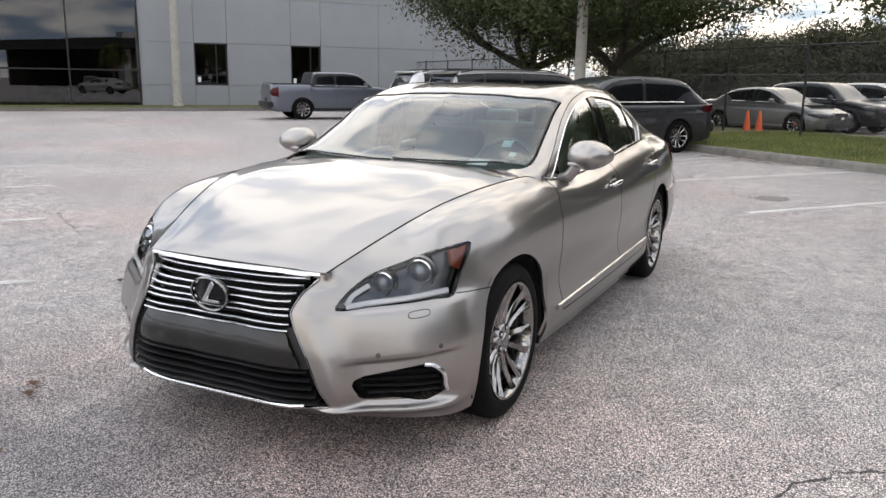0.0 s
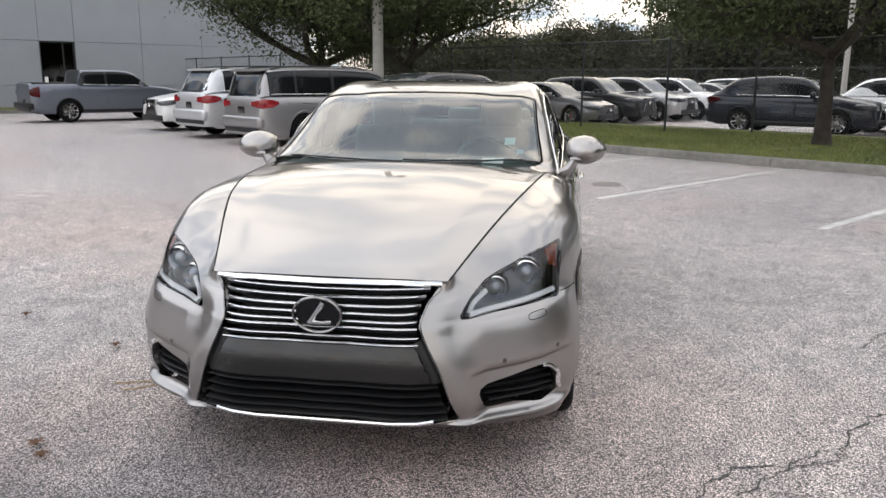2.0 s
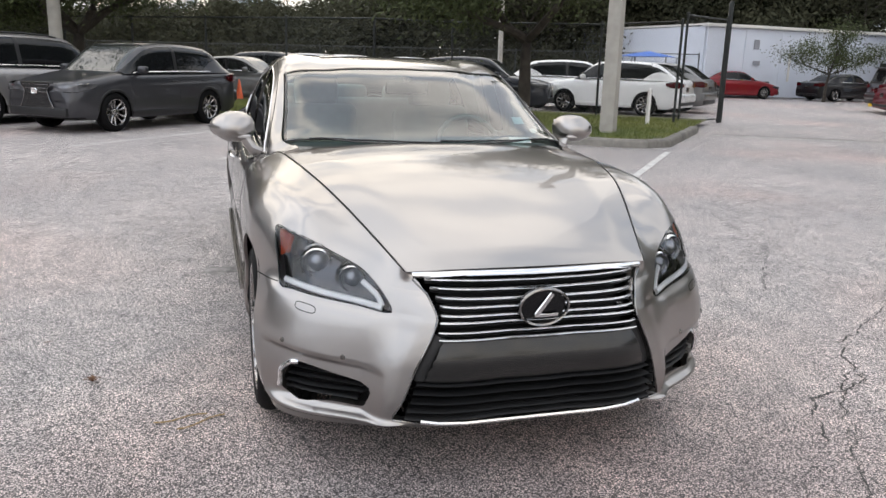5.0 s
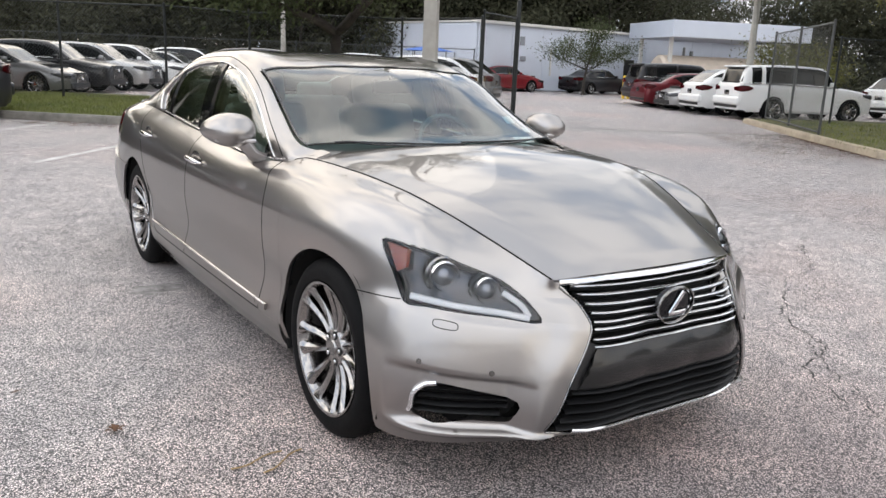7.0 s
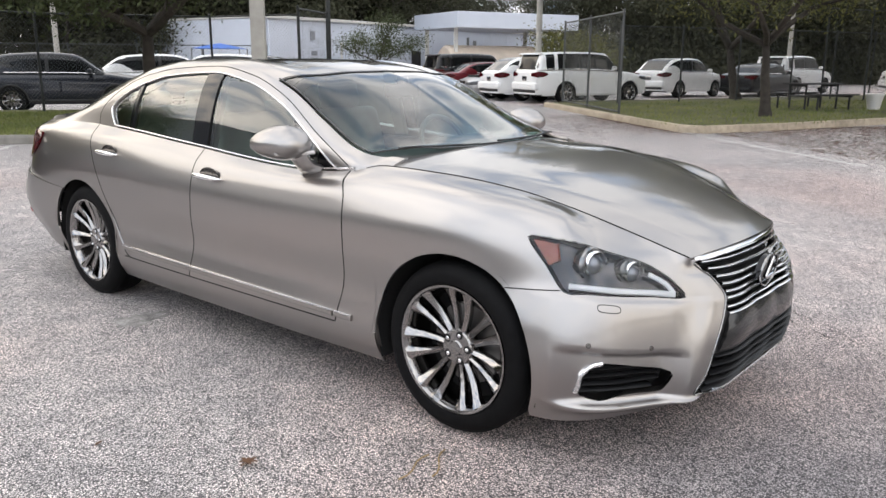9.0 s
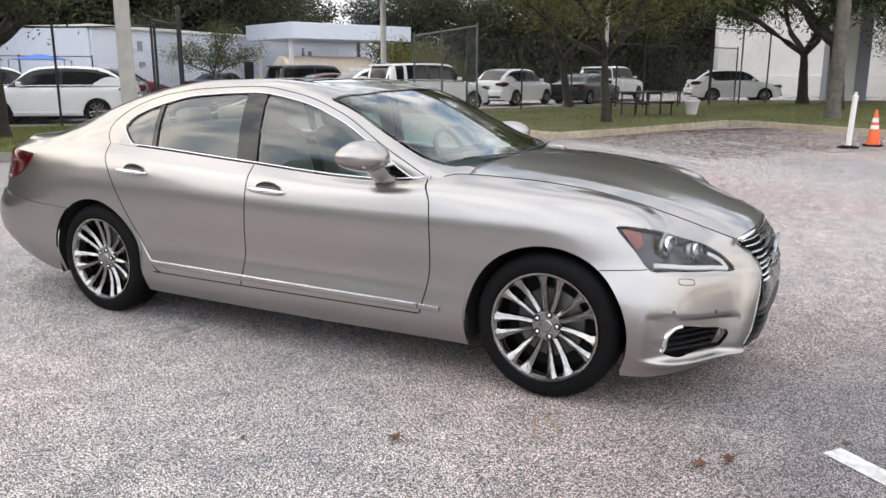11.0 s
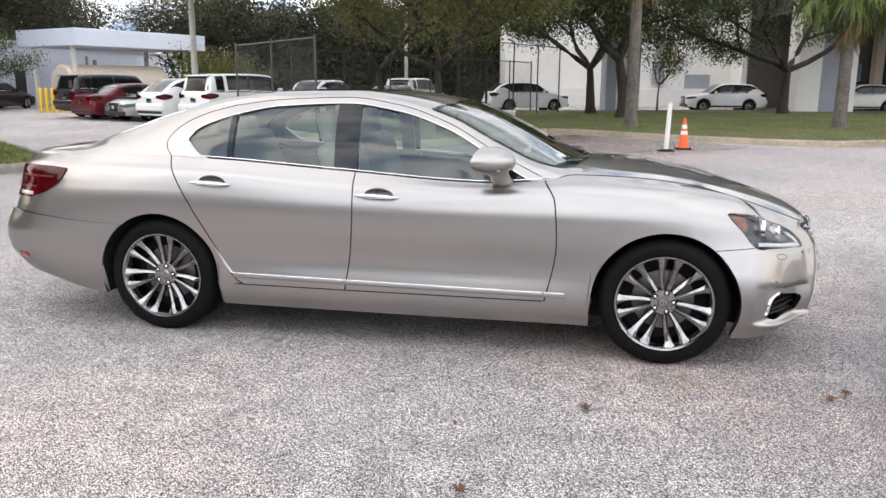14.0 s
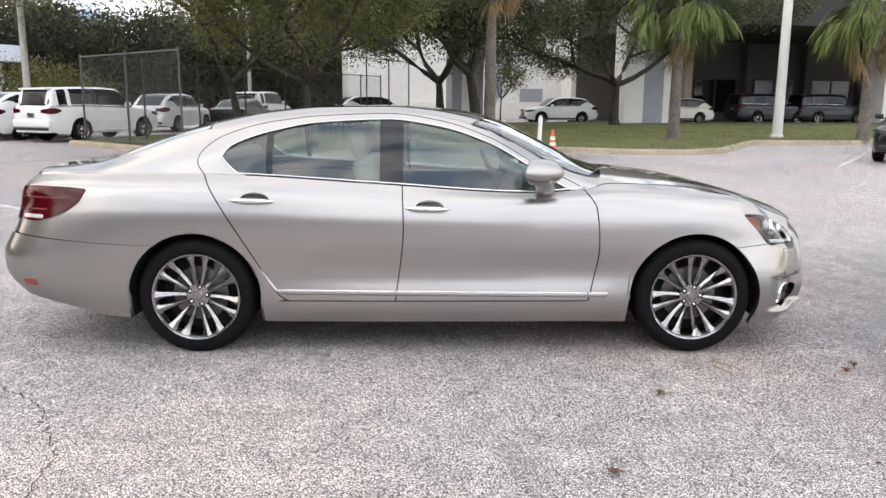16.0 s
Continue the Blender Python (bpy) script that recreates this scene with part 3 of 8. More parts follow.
# for each level of the section: how far it lies inside the widest line, and its height, station by station
IN = [
    [0.11, 0.10, 0.08, 0.06, 0.05, 0.05, 0.055, 0.06, 0.06, 0.05, 0.045, 0.045, 0.055, 0.065, 0.06, 0.07, 0.09, 0.1, 0.1],
    [0.048, 0.042, 0.022, 0.008, 0.008, 0.012, 0.015, 0.02, 0.004, -0.002, -0.004, -0.004, 0.004, 0.015, 0.015, 0.02, 0.02, 0.02, 0.02],
    [0, 0, 0, 0, 0, 0, 0, 0.0, 0.014, 0.018, 0.02, 0.02, 0.016, 0.0, 0, 0, 0, 0, 0],
    [0.022, 0.022, 0.036, 0.046, 0.054, 0.062, 0.042, 0.014, 0.0, 0.0, 0.0, 0.0, 0.0, 0.0, 0.005, 0.018, 0.05, 0.07, 0.075],
    [0.045, 0.046, 0.060, 0.090, 0.115, 0.112, 0.083, 0.036, 0.016, 0.014, 0.014, 0.014, 0.014, 0.016, 0.025, 0.052, 0.10, 0.11, 0.11],
    [0.075, 0.075, 0.078, 0.148, 0.205, 0.190, 0.150, 0.098, 0.073, 0.058, 0.048, 0.048, 0.05, 0.058, 0.07, 0.095, 0.135, 0.14, 0.135],
    [0.10, 0.10, 0.090, 0.225, 0.340, 0.345, 0.325, 0.275, 0.195, 0.13, 0.115, 0.115, 0.125, 0.145, 0.165, 0.19, 0.215, 0.20, 0.18],
]
ZZ = [
    [0.20, 0.20, 0.196, 0.190, 0.184, 0.172, 0.172, 0.18, 0.19, 0.195, 0.195, 0.195, 0.195, 0.20, 0.22, 0.30, 0.34, 0.35, 0.35],
    [0.255, 0.255, 0.252, 0.252, 0.256, 0.264, 0.28, 0.30, 0.32, 0.32, 0.32, 0.32, 0.32, 0.33, 0.36, 0.41, 0.44, 0.45, 0.45],
    [0.45, 0.45, 0.45, 0.46, 0.48, 0.50, 0.50, 0.50, 0.50, 0.50, 0.50, 0.50, 0.51, 0.52, 0.54, 0.56, 0.58, 0.58, 0.58],
    [0.605, 0.605, 0.605, 0.615, 0.635, 0.655, 0.668, 0.69, 0.68, 0.68, 0.68, 0.69, 0.70, 0.71, 0.72, 0.72, 0.72, 0.72, 0.72],
    [0.69, 0.69, 0.68, 0.705, 0.755, 0.80, 0.832, 0.850, 0.848, 0.84, 0.84, 0.85, 0.87, 0.88, 0.88, 0.87, 0.86, 0.86, 0.86],
    [0.732, 0.732, 0.724, 0.778, 0.842, 0.89, 0.922, 0.942, 0.955, 0.945, 0.925, 0.94, 0.985, 1.0, 1.0, 1.0, 0.99, 0.98, 0.98],
    [0.765, 0.765, 0.755, 0.84, 0.895, 0.915, 0.950, 0.985, 1.010, 0.985, 0.965, 1.016, 1.060, 1.074, 1.070, 1.056, 1.05, 1.048, 1.048],
]
# the bonnet's side shut line
HLY = [-2.24, -2.0, -1.8, -1.6, -1.3, -0.99, -0.90]
HLX = [0.445, 0.522, 0.586, 0.643, 0.700, 0.741, 0.760]
HLZ = [0.755, 0.846, 0.915, 0.967, 1.004, 1.016, 1.010]
IN, ZZ = np.array(IN), np.array(ZZ)
NL = len(IN)
_px, _py = np.array(PX), np.array(PY)


DU = np.arange(0, PU[-1] + 0.002, 0.002)


def evened(vals, odd=False, reach=0.040):
    """Station values on a fine line, rounded so that reflections run on without kinks."""
    d = pchip(PU, vals, np.minimum(DU, PU[-1]))
    n = int(reach * 3 / 0.002)
    k = np.exp(-0.5 * (np.arange(-n, n + 1) * 0.002 / reach) ** 2)
    head, tail = d[n:0:-1], d[-2:-n - 2:-1]
    d = np.concatenate([-head if odd else head, d, -tail if odd else tail])
    return np.convolve(d, k / k.sum(), "valid")


PXS, PYS = evened(PX, True), evened(PY)
INS, ZZS = [evened(r) for r in IN], [evened(r) for r in ZZ]
TXS, TYS = np.gradient(PXS), np.gradient(PYS)


def plan_at(u):
    au = np.abs(u)
    x, y = np.interp(au, DU, PXS), np.interp(au, DU, PYS)
    tx, ty = np.interp(au, DU, TXS), np.interp(au, DU, TYS)
    ln = np.hypot(tx, ty) + 1e-12
    return x, y, -ty / ln, tx / ln          # inward normal


def sculpt(au, v):
    """How far the bumper's own forms stand proud of the section: horns beside the grille, lower lip, intake pockets."""
    edge = np.interp(v, [0.9, 1.05, 1.5, 2.2, 2.8, 3.25, 4.15, 5.45], [0.51, 0.51, 0.48, 0.43, 0.39, 0.38, 0.41, 0.46])
    d = au - edge
    tall = np.clip((v - 0.3) / 0.5, 0, 1) * np.clip((4.4 - v) / 1.4, 0, 1)
    horn = 0.026 * tall * np.where(d < 0.03, 1.0, np.exp(-((d - 0.03) / 0.075) ** 2)) * np.clip((au - 0.12) / 0.22, 0, 1)
    span = np.clip((au - 0.44) / 0.08, 0, 1) * np.clip((1.10 - au) / 0.16, 0, 1)
    lip = 0.030 * span * np.where(v > 0.92, np.exp(-((v - 0.92) / 0.11) ** 2), np.exp(-((v - 0.92) / 0.34) ** 2))
    over = np.clip((1.93 - v) / 0.12, 0, 1)
    over = over * over * (3 - 2 * over)
    ends = np.clip((au - 0.535) / 0.10, 0, 1) * np.clip((1.06 - au) / 0.14, 0, 1)
    pocket = 0.034 * over * ends * np.clip((v - 0.7) / 0.4, 0, 1)
    brow = 0.012 * np.clip((au - 0.5) / 0.1, 0, 1) * np.clip((1.2 - au) / 0.12, 0, 1) * np.where(v > 2.9, np.exp(-((v - 2.9) / 0.16) ** 2), np.exp(-((v - 2.9) / 0.55) ** 2))
    return horn + lip - pocket + brow


def shell(u, v, sink=0.0):
    """A point of the body's skirt: u along the plan (negative: the left-hand side), v up the section (0 to 6)."""
    u = np.atleast_1d(np.asarray(u, float))
    x, y, nx, ny = plan_at(u)
    au = np.abs(u)
    c = np.zeros((NL, len(u), 3))
    for k in range(NL):
        ins = np.interp(au, DU, INS[k]) + sink
        c[k, :, 0] = np.maximum(x + nx * ins, 0)
        c[k, :, 1] = y + ny * ins
        c[k, :, 2] = np.interp(au, DU, ZZS[k])
    # the top level runs along the bonnet's shut line
    w = np.clip((au - PU[2] + 0.05) / 0.06, 0, 1) * np.clip((PU[9] - 0.02 - au) / 0.12, 0, 1)
    w = w * w * (3 - 2 * w)
    y6 = pchip(PU[2:10], [-2.238, -2.045, -1.905, -1.785, -1.65, -1.465, -1.09, -0.82], np.clip(au, PU[2], PU[9]))
    c[6, :, 1] += (y6 + sink * 0.2 - c[6, :, 1]) * w
    c[6, :, 0] += (pchip(HLY, HLX, np.clip(y6, -2.24, -0.90)) - sink - c[6, :, 0]) * w
    c[6, :, 2] += (pchip(HLY, HLZ, np.clip(y6, -2.24, -0.90)) - c[6, :, 2]) * w
    p = bezier_rows(c, v)
    lift = sculpt(au, np.broadcast_to(np.asarray(v, float), au.shape))
    p[:, 0] -= nx * lift
    p[:, 1] -= ny * lift
    p[:, 0] *= -np.where(u < 0, -1, 1)
    return p


_yu = np.linspace(0, PU[-1], 900)
_yy = np.maximum.accumulate(np.interp(_yu, DU, PYS))


def u_of_y(y):
    return np.interp(y, _yy, _yu)


_vs = np.linspace(0, 6, 181)


def v_of_z(u, z):
    u, z = np.broadcast_arrays(np.atleast_1d(np.asarray(u, float)), np.atleast_1d(np.asarray(z, float)))
    out = np.zeros(len(u))
    for i in range(len(u)):
        out[i] = np.interp(z[i], shell(np.full(181, u[i]), _vs)[:, 2], _vs)
    return out


def grid_faces(n, m):
    return [(i * m + j, (i + 1) * m + j, (i + 1) * m + j + 1, i * m + j + 1) for i in range(n - 1) for j in range(m - 1)]


def panel(name, P, material, parent, flange=0.014, flip=False, label="", plain=None):
    """A sheet from a grid of points, its edges rolled inwards by the flange."""
    n, m = P.shape[:2]
    bm = bmesh.new()
    vs = [bm.verts.new(p) for p in P.reshape(-1, 3)]
    for f in grid_faces(n, m):
        q = [vs[k] for k in f]
        bm.faces.new(q[::-1] if flip else q)
    bmesh.ops.remove_doubles(bm, verts=bm.verts[:], dist=1e-5)
    bmesh.ops.dissolve_degenerate(bm, edges=bm.edges[:], dist=1e-6)
    roll_edges(bm, flange, plain)
    return part(name, bm, material, parent, label)


def roll_edges(bm, flange, plain=None):
    """plain: points of an edge that runs on into the next sheet and stays flat."""
    if not flange:
        return
    flat = {tuple(np.round(p, 3)) for p in plain} if plain is not None else set()
    bm.normal_update()
    nor = {v: v.normal.copy() for v in bm.verts}
    edges = [e for e in bm.edges if e.is_boundary and abs(sum(v.co.x for v in e.verts)) > 2e-4 and not all(tuple(np.round(v.co, 3)) in flat for v in e.verts)]
    if not edges:
        return
    r = bmesh.ops.extrude_edge_only(bm, edges=edges)
    vs = [g for g in r["geom"] if isinstance(g, bmesh.types.BMVert)]
    for v in vs:
        src = next((e.other_vert(v) for e in v.link_edges if e.other_vert(v) in nor), None)
        if src is not None:
            v.co = v.co - nor[src] * flange
    bmesh.ops.recalc_face_normals(bm, faces=[f for f in bm.faces])


def run_on(ob, pts, nor):
    """Gives the skin of a sheet the normals of the surface that it is cut from; rolled edges keep their own."""
    me = ob.data
    pts, nor = np.asarray(pts).reshape(-1, 3), np.asarray(nor).reshape(-1, 3)
    key = {tuple(np.round(p, 4)): n for p, n in zip(pts, nor)}
    hit = [key.get(tuple(np.round(v.co[:], 4))) for v in me.vertices]
    out = [Vector(c.vector) for c in me.corner_normals]
    for k, lp in enumerate(me.loops):
        n = hit[lp.vertex_index]
        if n is not None and out[k].dot(Vector(n)) > 0.75:
            out[k] = Vector(n)
    me.normals_split_custom_set(out)
    return ob


def strip(name, pts, nor, width, height, material, parent, closed=False, label=""):
    """A moulding along points: width across the surface, height off it, nor the surface's normal."""
    bm = bmesh.new()
    sweep(bm, pts, width / 2, height / 2, 8, closed, nor)
    return part(name, bm, material, parent, label)


def shell_normal(u, v):
    e = 0.01
    a, b = shell(u + e, v) - shell(u - e, v), shell(u, np.minimum(v + e * 3, 6)) - shell(u, np.maximum(v - e * 3, 0))
    n = np.cross(a, b)
    n /= np.linalg.norm(n, axis=1)[:, None] + 1e-12
    out = shell(u, v) - np.array([0, 0.2, 0.5])
    s = np.sign((n * out).sum(1))
    return n * s[:, None]


ARCH = 0.392
AXF, AXR, HUB = -1.485, 1.485, 0.345
saloon = empty("saloon_car")
tagged(saloon, "parked champagne silver metallic four-door luxury saloon with chrome grille", "car")


def edge_curve(zs, ys):
    return lambda z: pchip(zs, ys, np.clip(z, zs[0], zs[-1]))


door_front = edge_curve([0.30, 0.65, 0.884, 0.99], [-0.838, -0.902, -0.884, -0.82])
door_mid = edge_curve([0.31, 0.782, 1.03], [0.303, 0.252, 0.262])
door_back = edge_curve([0.335, 0.352, 0.396, 0.681, 0.943, 1.075], [0.93, 0.965, 1.008, 1.183, 1.349, 1.432])
GAP = 0.0028
SEAM_Y, SEAM_Z = [1.70, 1.87, 2.0, 2.3, 2.6, 2.8], [0.664, 0.668, 0.674, 0.694, 0.715, 0.72]


def side_patch(name, side, lo, hi, z0, ztop, n=40, m=30, label=""):
    """A door skin: between two edge curves y(z), from z0 up to the belt."""
    t = np.linspace(0, 1, m)
    P, N = np.zeros((n, m, 3)), np.zeros((n, m, 3))
    for j in range(m):
        # height along each column is set by the section between the sill and the belt
        ua = u_of_y(lo(z0))
        zz = z0 + (ztop - z0) * t[j]
        a, b = lo(zz) + GAP, hi(zz) - GAP
        ys = np.linspace(a, b, n)
        us = u_of_y(ys)
        v0 = v_of_z(us, np.full(n, z0))
        vv = v0 + (5.985 - v0) * t[j]
        ya = lo(shell(us[:1], vv[:1])[0, 2]) + GAP
        yb = hi(shell(us[-1:], vv[-1:])[0, 2]) - GAP
        us = u_of_y(np.linspace(ya, yb, n))
        P[:, j], N[:, j] = shell(us * side, vv), shell_normal(us * side, vv)
    return run_on(panel(name, P, M["paint"], saloon, flip=side > 0, label=label), P, N)


for side in (1, -1):
    side_patch("front_door", side, door_front, door_mid, 0.338, 0.99)
    side_patch("rear_door", side, door_mid, door_back, 0.338, 1.05)
    # sill below the doors
    us = u_of_y(np.linspace(-1.085, 1.085, 50))
    vt = v_of_z(us, np.full(50, 0.331))
    P = np.stack([shell(us * side, vt * k, -0.006 * (1 - abs(2 * k - 1))) for k in np.linspace(0, 1, 10)], 1)
    panel("sill_panel", P, M["paint"], saloon, flip=side > 0)
    # front fender behind the lamp: arch edge or sill below, bonnet line above
    th = np.linspace(math.pi, 0, 44)
    ys = np.concatenate([AXF + ARCH * np.cos(th)])
    zs = HUB + ARCH * np.sin(th)
    keep = ys > -1.785
    ya = np.concatenate([[-1.79], ys[keep]])
    za = np.concatenate([[HUB + math.sqrt(ARCH ** 2 - (AXF + 1.79) ** 2)], np.maximum(zs[keep], 0.2)])
    yb = np.linspace(ya[-1] + 0.01, -0.8, 14)
    cols_y, cols_z = np.concatenate([ya, yb]), np.concatenate([za, np.full(14, 0.2)])
    m = 34
    P, N = np.zeros((len(cols_y), m, 3)), np.zeros((len(cols_y), m, 3))
    for i, (y, z) in enumerate(zip(cols_y, cols_z)):
        u = u_of_y(y)
        v0 = v_of_z(u, z)[0]
        vv = v0 + (6.0 - v0) * np.linspace(0, 1, m)
        uu = np.full(m, u)
        if i >= len(ya):                      # the rear edge follows the door's front edge
            f = (i - len(ya) + 1) / 14
            zz = shell(uu, vv)[:, 2]
            y_end = np.array([float(door_front(q)) - GAP for q in zz])
            uu = u_of_y(ya[-1] + (y_end - ya[-1]) * f)
        P[i], N[i] = shell(uu * side, vv), shell_normal(uu * side, vv)
    run_on(panel("front_fender", P, M["paint"], saloon, flip=side > 0, plain=np.concatenate([P[0], P[:, -1]])), P, N)
    # rear quarter: door edge, arch, then back to the tail
    th = np.linspace(math.pi, 0, 44)
    ya, za = AXR + ARCH * np.cos(th), np.maximum(HUB + ARCH * np.sin(th), 0.2)
    ya, za = ya[(ya < AXR) | (za > 0.668)], za[(ya < AXR) | (za > 0.668)]
    yb = np.linspace(ya[-1] + 0.015, 2.60, 44)
    zb = pchip(SEAM_Y, SEAM_Z, yb)
    P, N = np.zeros((len(ya) + 44 + 6, m, 3)), np.zeros((len(ya) + 44 + 6, m, 3))
    rows = [(ya[0] - 0.001, 0.2, k / 6) for k in range(6)] + [(y, z, 1.0) for y, z in zip(ya, za)] + [(y, z, 1.0) for y, z in zip(yb, zb)]
    for i, (y, z, f) in enumerate(rows):
        u = u_of_y(y)
        v0 = v_of_z(u, z)[0]
        vv = v0 + (6.0 - v0) * np.linspace(0, 1, m)
        zz = shell(np.full(m, u), vv)[:, 2]
        yd = np.array([float(door_back(q)) + GAP for q in zz])
        yy = np.maximum(np.full(m, y), yd) if f == 1.0 else np.minimum(yd, yd)
        if f < 1.0:
            yy = np.where(zz < 0.34, y, yd)
        P[i], N[i] = shell(u_of_y(yy) * side, vv), shell_normal(u_of_y(yy) * side, vv)
    run_on(panel("rear_quarter", P[5:], M["paint"], saloon, flange=0.004, flip=side > 0), P[5:], N[5:])
    # rear bumper
    ta = np.linspace(0.965, 0.02, 12)
    yb = np.concatenate([AXR + ARCH * np.cos(ta), [1.879], np.linspace(1.9, 2.5, 22), np.linspace(2.53, 2.75, 14)])
    P = np.zeros((len(yb), 20, 3))
    for i, y in enumerate(yb):
        u = u_of_y(y)
        vt = v_of_z(u, pchip(SEAM_Y, SEAM_Z, y) - 0.0015)[0]
        v0 = v_of_z(u, HUB + ARCH * math.sin(ta[i]))[0] if i < 12 else 0.0
        P[i] = shell(np.full(20, u) * side, np.linspace(v0, vt, 20), -0.006 - 0.010 * min(1, max(0, (y - 1.9) / 0.5)))
    panel("rear_bumper", P, M["paint"], saloon, flip=side > 0)
    # bright moulding low on the doors, broken at the shut lines
    for a, b in ((-0.955, -0.846), (-0.835, 0.298), (0.306, 0.99)):
        ys = np.linspace(a, b, 24)
        us = u_of_y(ys)
        zc = 0.372 + 0.018 * (ys + 0.95) / 1.95
        vv = v_of_z(us, zc)
        pts, nn = shell(us * side, vv, -0.006), shell_normal(us * side, vv)
        strip("sill_moulding", pts, nn, 0.030, 0.018, M["paint"], saloon)
        vv = v_of_z(us, zc + 0.012)
        strip("bright_strip", shell(us * side, vv, -0.014), nn, 0.009, 0.006, M["chrome"], saloon, label="polished chrome strip")

    # rubber-dark shut lines round the doors
    for curve, z0, z1 in ((door_front, 0.335, 0.985), (door_mid, 0.335, 1.005), (door_back, 0.338, 1.07)):
        zz = np.linspace(z0, z1, 40)
        us = u_of_y(curve(zz))
        vv = v_of_z(us, zz)
        strip("shut_line", shell(us * side, vv, 0.0005), shell_normal(us * side, vv), 0.0085, 0.003, M["void"], saloon)
    us = u_of_y(np.linspace(-0.835, 0.94, 50))
    vv = v_of_z(us, np.full(50, 0.3345))
    strip("shut_line", shell(us * side, vv, 0.001), shell_normal(us * side, vv), 0.008, 0.003, M["void"], saloon)
    us = u_of_y(np.linspace(1.725, 2.60, 40))
    vv = v_of_z(us, pchip(SEAM_Y, SEAM_Z, np.linspace(1.725, 2.60, 40)) - 0.002)
    strip("shut_line", shell(us * side, vv, 0.002), shell_normal(us * side, vv), 0.0025, 0.002, M["void"], saloon)

# boot face and the middle of the rear bumper
def tail_sheet(name, y_from, low, high, sink, label=""):
    ua = np.linspace(float(u_of_y(y_from)), PU[-1] - 1e-4, 22)
    us = np.concatenate([-ua, ua[::-1][1:]])
    P = np.zeros((len(us), 18, 3))
    for i, u in enumerate(us):
        va, vb = low(abs(u)), high(abs(u))
        P[i] = shell(np.full(18, u), np.linspace(va, vb, 18), sink)
    return panel(name, P, M["paint"], saloon, flange=0.01, flip=False, label=label)


def seam_v(u):
    return float(v_of_z(u, 0.716)[0])


tail_sheet("boot_face", 2.603, lambda u: seam_v(u) + 0.02, lambda u: 6.0, 0.0)
tail_sheet("rear_bumper_centre", 2.752, lambda u: 0.0, lambda u: seam_v(u) - 0.02, -0.016)

# ---- front end: one skin cut into bumper, wings, lamps and openings ----
_gu, _gv = np.linspace(-2.0, 0, 201), np.linspace(0, 6, 121)
_G = np.stack([shell(np.full(121, u), _gv) for u in _gu])        # left-hand half, x positive


def front_uv(pts):
    """The (u, v) of points given as (x, z) as seen from ahead, or (None, y, z) as seen from the side."""
    out = []
    for p in pts:
        if len(p) == 2:
            d = (_G[:, :, 0] - p[0]) ** 2 + (_G[:, :, 2] - p[1]) ** 2
        elif p[0] is not None:
            d = ((_G - np.array(p)) ** 2).sum(2)
        else:
            d = (_G[:, :, 1] - p[1]) ** 2 + (_G[:, :, 2] - p[2]) ** 2
        i, j = np.unravel_index(np.argmin(d), d.shape)
        out.append((-_gu[i], _gv[j]))
    return out


def even_uv(s, deg):
    """Evens out a run of (u, v) points."""
    s = np.array(s, float)
    t = np.linspace(0, 1, len(s))
    return np.stack([np.polyval(np.polyfit(t, s[:, k], deg), t) for k in range(2)], 1)


def smooth_loop(pts, n=6, closed=True):
    """Rounds a loop of 2-D points."""
    out, k = [], len(pts)
    for i in range(k if closed else k - 1):
        p = [np.array(pts[(i + d) % k]) if closed else np.array(pts[min(max(i + d, 0), k - 1)]) for d in (-1, 0, 1, 2)]
        for t in np.linspace(0, 1, n, endpoint=False):
            out.append(tuple(0.5 * ((2 * p[1]) + (-p[0] + p[2]) * t + (2 * p[0] - 5 * p[1] + 4 * p[2] - p[3]) * t * t + (-p[0] + 3 * p[1] - 3 * p[2] + p[3]) * t ** 3)))
    if not closed:
        out.append(tuple(pts[-1]))
    return out


def inside(p, poly):
    x, y, c = p[0], p[1], False
    for i in range(len(poly)):
        (x1, y1), (x2, y2) = poly[i], poly[i - 1]
        if (y1 > y) != (y2 > y) and x < (x2 - x1) * (y - y1) / (y2 - y1) + x1:
            c = not c
    return c


# outlines on the car's left half
LAMP = front_uv([(0.478, -2.228, 0.612), (0.60, -2.17, 0.628), (0.72, -2.09, 0.645), (0.79, -2.02, 0.655), (0.842, -1.945, 0.664), (0.848, -1.87, 0.745), (0.838, -1.785, 0.838),
                 (0.80, -1.865, 0.835), (0.72, -1.965, 0.812), (0.62, -2.07, 0.770), (0.548, -2.14, 0.725), (0.503, -2.19, 0.668)])
SPIN = front_uv([(0.0, 0.242), (0.25, 0.245), (0.45, 0.258), (0.498, 0.268), (0.475, 0.35), (0.425, 0.48), (0.378, 0.575), (0.364, 0.627), (0.385, 0.69), (0.415, 0.738), (0.25, 0.747), (0.0, 0.750)])
FOG = front_uv([(0.560, -2.242, 0.362), (0.68, -2.18, 0.390), (0.78, -2.11, 0.406), (0.832, -2.065, 0.404), (0.852, -2.04, 0.358), (0.858, -2.03, 0.300), (0.80, -2.09, 0.282), (0.70, -2.16, 0.276), (0.60, -2.21, 0.278), (0.572, -2.235, 0.312)])
LAMP_L = smooth_loop(LAMP, 3)
FOG_L = smooth_loop(FOG, 3)
